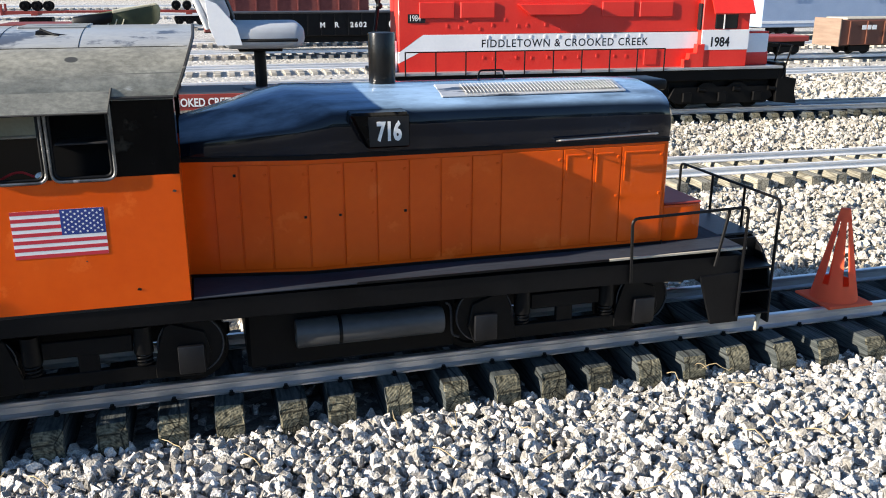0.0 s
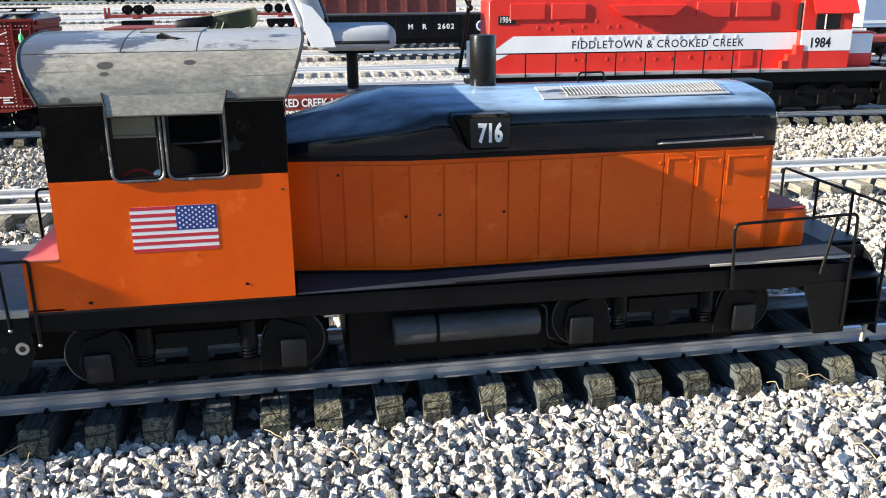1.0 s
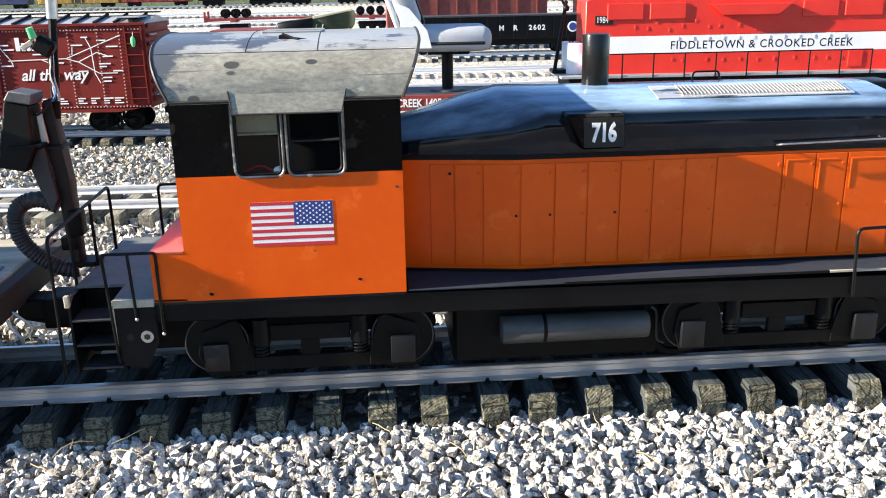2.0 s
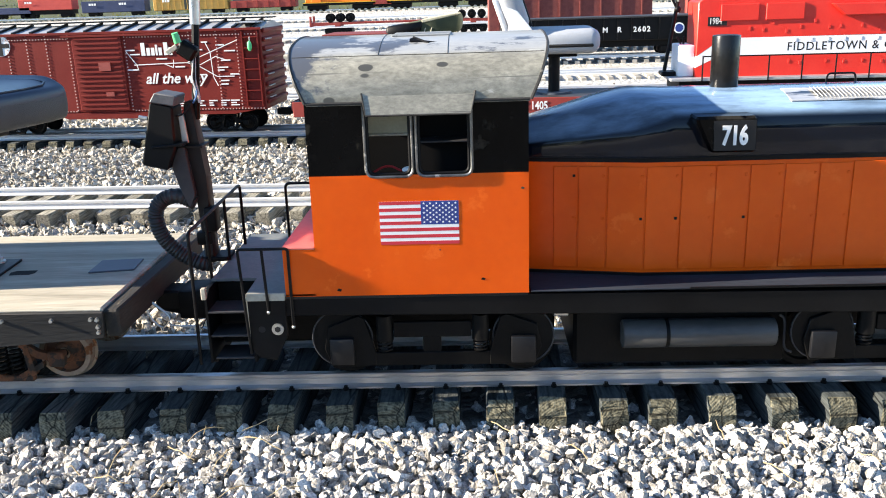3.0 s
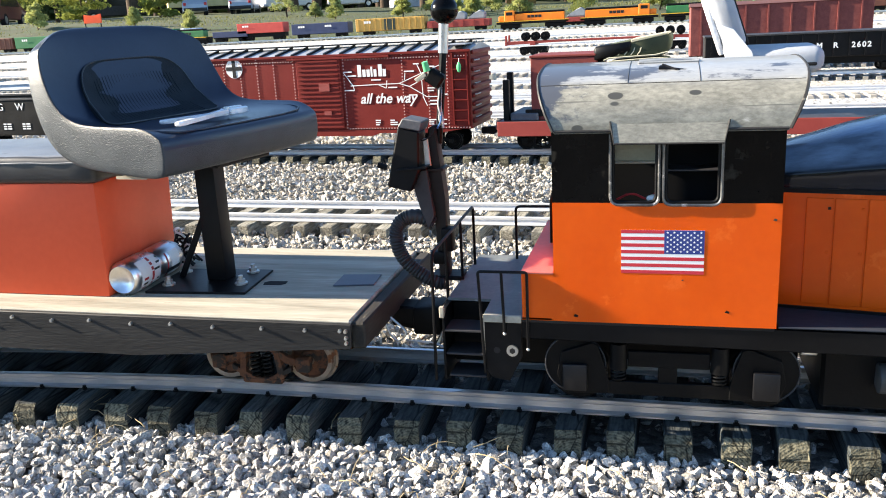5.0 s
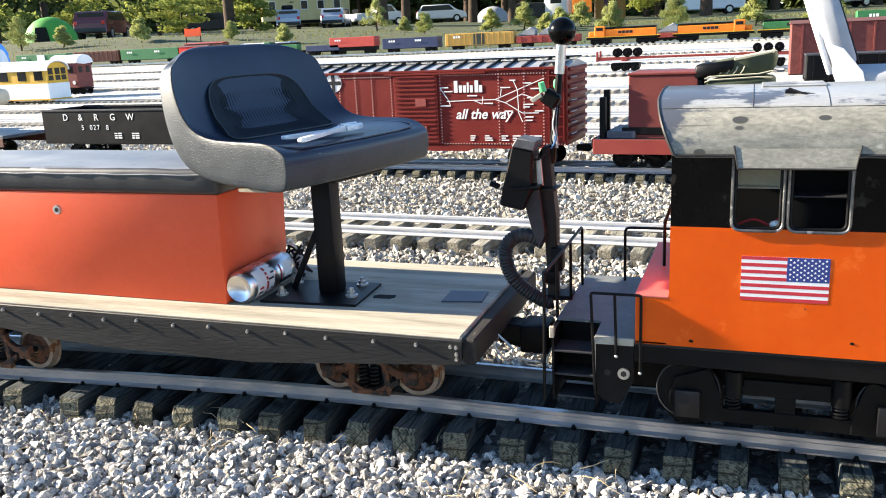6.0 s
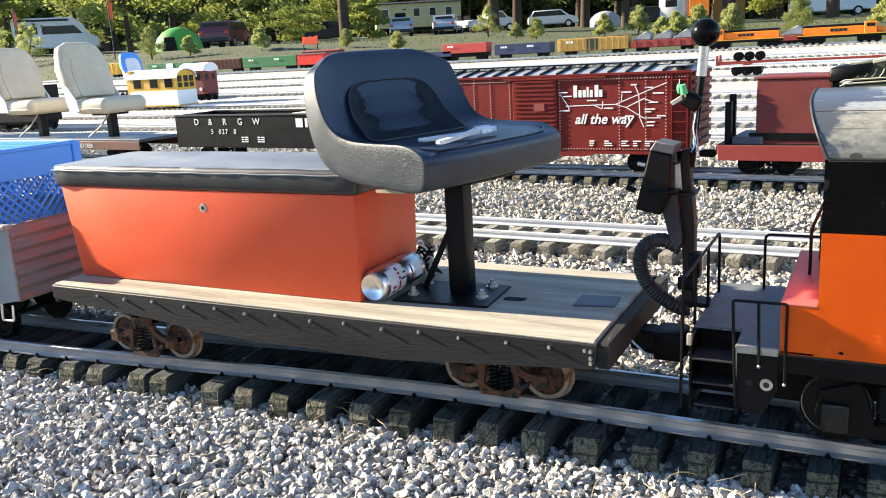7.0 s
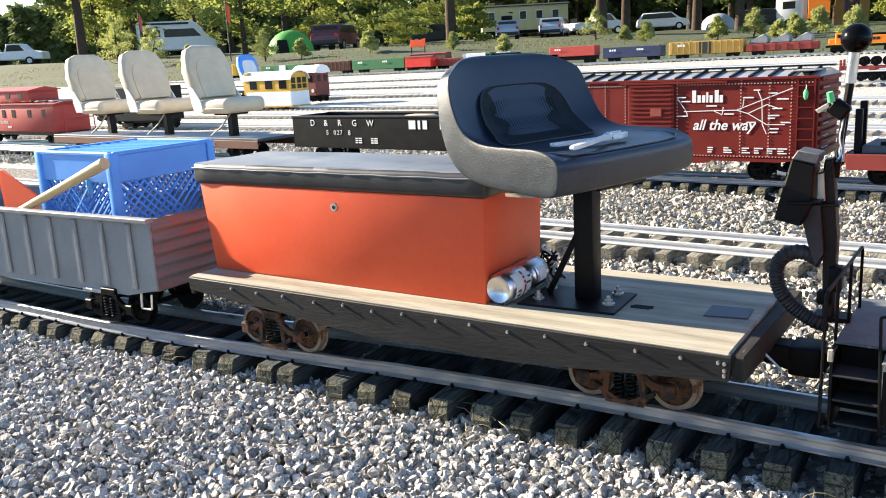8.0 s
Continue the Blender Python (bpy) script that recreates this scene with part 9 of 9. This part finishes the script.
def build_camp():
    t = thing("dome_tent", "bright green dome tent on the grass", "tent", (-35.0, 36.2, ground_z(-35, 36.2)), 20)
    bm = bmesh.new()
    bmesh.ops.create_uvsphere(bm, u_segments=16, v_segments=10, radius=1.0, matrix=Matrix.Diagonal((1.35, 1.15, 1.3, 1)))
    bmesh.ops.bisect_plane(bm, geom=list(bm.verts) + list(bm.edges) + list(bm.faces), plane_co=(0, 0, 0), plane_no=(0, 0, -1), clear_outer=True)
    part("fly", bm, TENT_GREEN, t, smooth=60)
    part("door", prism([(-0.4, 0.0), (0.4, 0.0), (0.25, 0.75), (-0.25, 0.75)], -1.17, -1.02), BLACK_FRAME, t)
    t2 = thing("dome_tent", "pale grey dome tent under the pines", "tent", (-21.6, 72.6, ground_z(-21.6, 72.6)), 0)
    bm = bmesh.new()
    bmesh.ops.create_uvsphere(bm, u_segments=16, v_segments=10, radius=1.0, matrix=Matrix.Diagonal((1.5, 1.3, 1.3, 1)))
    bmesh.ops.bisect_plane(bm, geom=list(bm.verts) + list(bm.edges) + list(bm.faces), plane_co=(0, 0, 0), plane_no=(0, 0, -1), clear_outer=True)
    part("fly", bm, GREY_VINYL, t2, smooth=60)
    cn = thing("canopy", "orange-red canopy panel beside the far cars", "canopy", (-18.2, 25, ground_z(-18.2, 25)), 0)
    part("panel", prism([(-0.33, 0.69), (0.33, 0.69), (0.33, 0.98), (0.05, 0.92), (-0.30, 0.96)], -0.02, 0.02, bevel=0.008), CONE_ORANGE, cn)
    for x in (-0.29, 0.29):
        part("leg", cyl((x, 0, 0), (x, 0, 0.72), 0.02, seg=8), BLACK_FRAME, cn)
    for x, y, col, lab in ((-40.0, 30, FADED_RED, "red flag on a thin pole"), (-33.2, 30, CONE_ORANGE, "orange and red flag on a thin pole")):
        fl = thing("flag_pole", lab, "flag", (x, y, ground_z(x, y)))
        part("pole", cyl((0, 0, 0), (0, 0, 2.95), 0.03, seg=8), TANK_GREY, fl)
        part("cloth", prism([(0, 2.9), (0.25, 2.5), (0.2, 1.75), (0.02, 1.95)], -0.01, 0.01), col, fl)
    tl = thing("camper_trailer", "small white camper with an orange awning", "trailer", (-17.1, 78.2, ground_z(-17, 78)), 0)
    part("body", box((-1.1, -1.0, 0.4), (1.1, 1.0, 2.5), 0.25, 3), WHITE_PAINT, tl)
    part("window", box((-0.5, -1.02, 1.5), (0.5, -0.99, 2.1), 0.02), GLASS_DARK, tl)
    part("awning", box((1.5, -1.0, 0.6), (3.2, -0.9, 2.4), 0.03), ORANGE_FAR, tl)
    part("wheel", cyl((0, -1.0, 0.35), (0, -0.8, 0.35), 0.35, seg=20), CABLE, tl)


def build_shed():
    h = thing("shed", "small orange-brown wooden shed with a purple door", "shed", (-12.6, 79.4, ground_z(-12.6, 79.4)), 8)
    part("wall", box((-1.3, -1.0, 0), (1.3, 1.0, 2.3), 0.02), SHED_WOOD, h)
    part("roof", prism([(-1.2, 2.28), (0, 2.85), (1.2, 2.28), (1.2, 2.2), (-1.2, 2.2)], -1.45, 1.45, "x"), BROWN, h)
    part("door", box((-0.55, -1.03, 0.05), (0.35, -0.99, 2.0), 0.01), SHED_DOOR, h, "purple painted door")


SHED_WOOD = surface("orange_shed_boards", (0.30, 0.15, 0.04), (0.44, 0.24, 0.07), 0.7, 0, 1.5, 20, 0.2, stretch=(4, 4, 0.4))
SHED_DOOR = surface("purple_door_paint", (0.07, 0.035, 0.07), (0.11, 0.05, 0.10), 0.5, 0, 2, 30, 0.05)
build_shed()
TENT_GREEN = surface("green_tent_cloth", (0.04, 0.24, 0.03), (0.06, 0.32, 0.05), 0.6, 0, 1.5, 20, 0.1)
build_camp()


def leaf_cloud(bm, centre, radii, count, size, rnd, slim=1.0):
    """Small leaf clumps: bent quads scattered through an uneven crown; slim makes them needles."""
    c = Vector(centre)
    for _ in range(count):
        d = Vector((rnd.gauss(0, 1), rnd.gauss(0, 1), rnd.gauss(0, 1))).normalized()
        p = c + Vector((d.x * radii[0], d.y * radii[1], d.z * radii[2])) * (rnd.uniform(0.35, 1.0) ** 0.6) * (0.85 + 0.3 * math.sin(d.x * 5 + d.z * 4))
        a = Vector((rnd.gauss(0, 1), rnd.gauss(0, 1), rnd.gauss(0, 0.6) + (0.8 if slim < 1 else 0))).normalized()
        b = a.orthogonal().normalized() * size * rnd.uniform(0.4, 0.8) * slim
        a = a * size * rnd.uniform(0.7, 1.3)
        bm.faces.new([bm.verts.new(v) for v in (p - a, p - b * 0.9, p + a, p + b)])


def tree(name, label, x, y, height, spread, leaf, seed, low=0.25, count=900, size=0.28, cone=False):
    rnd = random.Random(seed)
    t = thing(name, label, "tree", (x, y, ground_z(x, y)), rnd.uniform(0, 360))
    r = height * 0.022
    bm = tube([(0, 0, 0), (rnd.uniform(-0.1, 0.1), 0.0, height * 0.3), (rnd.uniform(-0.2, 0.2), rnd.uniform(-0.2, 0.2), height * 0.7), (0, 0, height * 0.95)], [r * 1.35, r, r * 0.6, r * 0.12], 9)
    limbs = []
    n = 9
    for k in range(n):
        z = height * (low + (0.92 - low) * k / n)
        a = k * 2.4 + rnd.uniform(-0.4, 0.4)
        reach = spread * ((1 - (z / height - low) / (1 - low)) * 0.9 + 0.15 if cone else math.sin(math.pi * min(1, 0.25 + 0.75 * (z / height - low) / (1 - low))) * 0.8 + 0.1)
        end = Vector((math.cos(a) * reach, math.sin(a) * reach, z + reach * (0.5 if cone else 0.35)))
        tube([(0, 0, z), (end.x * 0.5, end.y * 0.5, z + reach * 0.1), end], [r * 0.4, r * 0.25, r * 0.08], 5, bm=bm)
        limbs.append((end, reach))
    part("trunk", bm, BARK, t, smooth=50)
    bm = bmesh.new()
    for end, reach in limbs:
        for f in (0.55, 0.95):
            wide, tall = (reach * 0.42 + 0.07, height * 0.125) if cone else (reach * 0.55 + 0.15, height * 0.115)
            leaf_cloud(bm, (end.x * f, end.y * f, end.z), (wide, wide, tall), count // (2 * n), size, rnd, 0.3 if cone else 1.0)
    part("crown", bm, leaf, t, smooth=0)
    return t


rnd = random.Random(11)
for k in range(34):
    x = -102 + k * 3.6 + rnd.uniform(-1.4, 1.4)
    y = rnd.uniform(88, 98) if x > -32 else rnd.uniform(106, 114) if x > -72 else rnd.uniform(62, 80)
    tree("pine_tree", "tall dark pine with a bare brown trunk", x, y, rnd.uniform(11, 16), rnd.uniform(2.8, 4.2), LEAF_DARK, 100 + k, low=rnd.uniform(0.16, 0.28), count=2400, size=0.32)
for k, (x, y, h) in enumerate(((-36.35, 55.0, 15), (-27.9, 63.4, 16), (-27.6, 67.5, 14), (-57.8, 38.3, 13), (-11.7, 74.4, 15), (-22.9, 71.0, 14), (-18.9, 69.0, 13), (-3.6, 64.0, 15), (4.0, 68.0, 14), (9.0, 66.0, 15))):
    tree("pine_tree", "tall pine with a thick bare trunk beside the parking place", x, y, h, h * 0.22, LEAF_DARK, 160 + k, low=0.34, count=2400, size=0.32)
for k, (x, y, h, wide) in enumerate(((-49, 46, 7.5, 3.0), (-64, 44, 7.5, 3.0), (-58, 43, 6.5, 2.8), (-46.5, 60, 7.0, 3.0), (-44.0, 66, 6.5, 2.8), (-38.0, 51.6, 2.6, 2.0), (-35.2, 56.5, 2.9, 1.3), (-55, 60, 7.5, 3.0), (-66, 56, 8, 3.2), (6, 78, 7, 3), (14, 70, 6.5, 2.8), (-9, 84, 7, 3))):
    tree("oak_tree" if h > 4 else "shrub", "leafy green oak with a spreading crown" if h > 4 else "round sunlit green shrub by the parked cars", x, y, h, wide, LEAF_OAK, 200 + k, low=0.10 if h > 4 else 0.03, count=3400, size=0.18 if h > 4 else 0.12)
for k, (x, y, h) in enumerate(((-33.0, 27.3, 0.95), (-29.8, 29.0, 1.15), (-24.5, 30.2, 0.85), (-28.0, 29.5, 0.7), (-18.9, 41.9, 1.35), (-15.7, 37.9, 0.6), (-13.0, 33.4, 0.7), (-9.6, 31.5, 0.7), (-8.4, 31.7, 0.85), (-7.3, 30.6, 0.5), (-6.6, 29.8, 0.65), (-6.3, 31.9, 0.75), (-38.5, 29.5, 1.7), (-43.5, 31.0, 2.4),
                            (-4.6, 28, 0.8), (-2.6, 27.5, 0.9), (-0.3, 28, 0.8), (1.6, 27, 1.0), (5.2, 27.5, 0.9), (8.5, 28, 1.0), (-20.6, 31.0, 0.6), (-17, 29, 0.6))):
    tree("young_pine", "small yellow-green young pine on the bank", x, y, h * 1.25, h * 0.46, LEAF_YELLOW, 300 + k, low=0.04, count=2300, size=0.085, cone=True)


def build_woods():
    bm = bmesh.new()
    r = random.Random(77)
    for k in range(210):
        x, y = -270 + k * 1.65 + r.uniform(-1, 1), r.uniform(112, 130)
        for j in range(5):
            leaf_cloud(bm, (x + r.uniform(-1.5, 1.5), y, 1.6 + j * 3.3 + r.uniform(-0.6, 0.6)), (2.9, 2.2, 2.6), 130, 0.98, r)
    solo("far_woods", bm, LEAF_DARK, "dark unbroken woods behind the parking place", "woods", kind="stuff", smooth=0)
    # Unseen foliage row, added to darken reflections and cut skylight.
    bm = bmesh.new()
    for k in range(75):
        x, y = -110 + k * 3.0 + r.uniform(-1, 1), r.uniform(-78, -62)
        for j in range(3):
            leaf_cloud(bm, (x + r.uniform(-1.5, 1.5), y, 1.8 + j * 3.2 + r.uniform(-0.6, 0.6)), (2.8, 2.2, 2.3), 60, 0.95, r)
    solo("far_woods", bm, LEAF_DARK, "added unseen foliage row behind the camera to darken reflections", "woods", kind="stuff", smooth=0)
    bm = bmesh.new()
    for k in range(14000):
        x, y = r.uniform(-52, 14), r.uniform(22.2, 46)
        z = ground_z(x, y)
        h, a = r.uniform(0.03, 0.10), r.uniform(0, math.pi)
        w = Vector((math.cos(a), math.sin(a), 0)) * 0.025
        p = Vector((x, y, z))
        top = p + Vector((r.uniform(-0.05, 0.05), r.uniform(-0.04, 0.04), h))
        bm.faces.new([bm.verts.new(v) for v in (p - w, p + w, top)])
    solo("grass_tufts", bm, LEAF_TUFT, "dry grass tufts on the bank", "grass", kind="stuff", smooth=0)


build_woods()
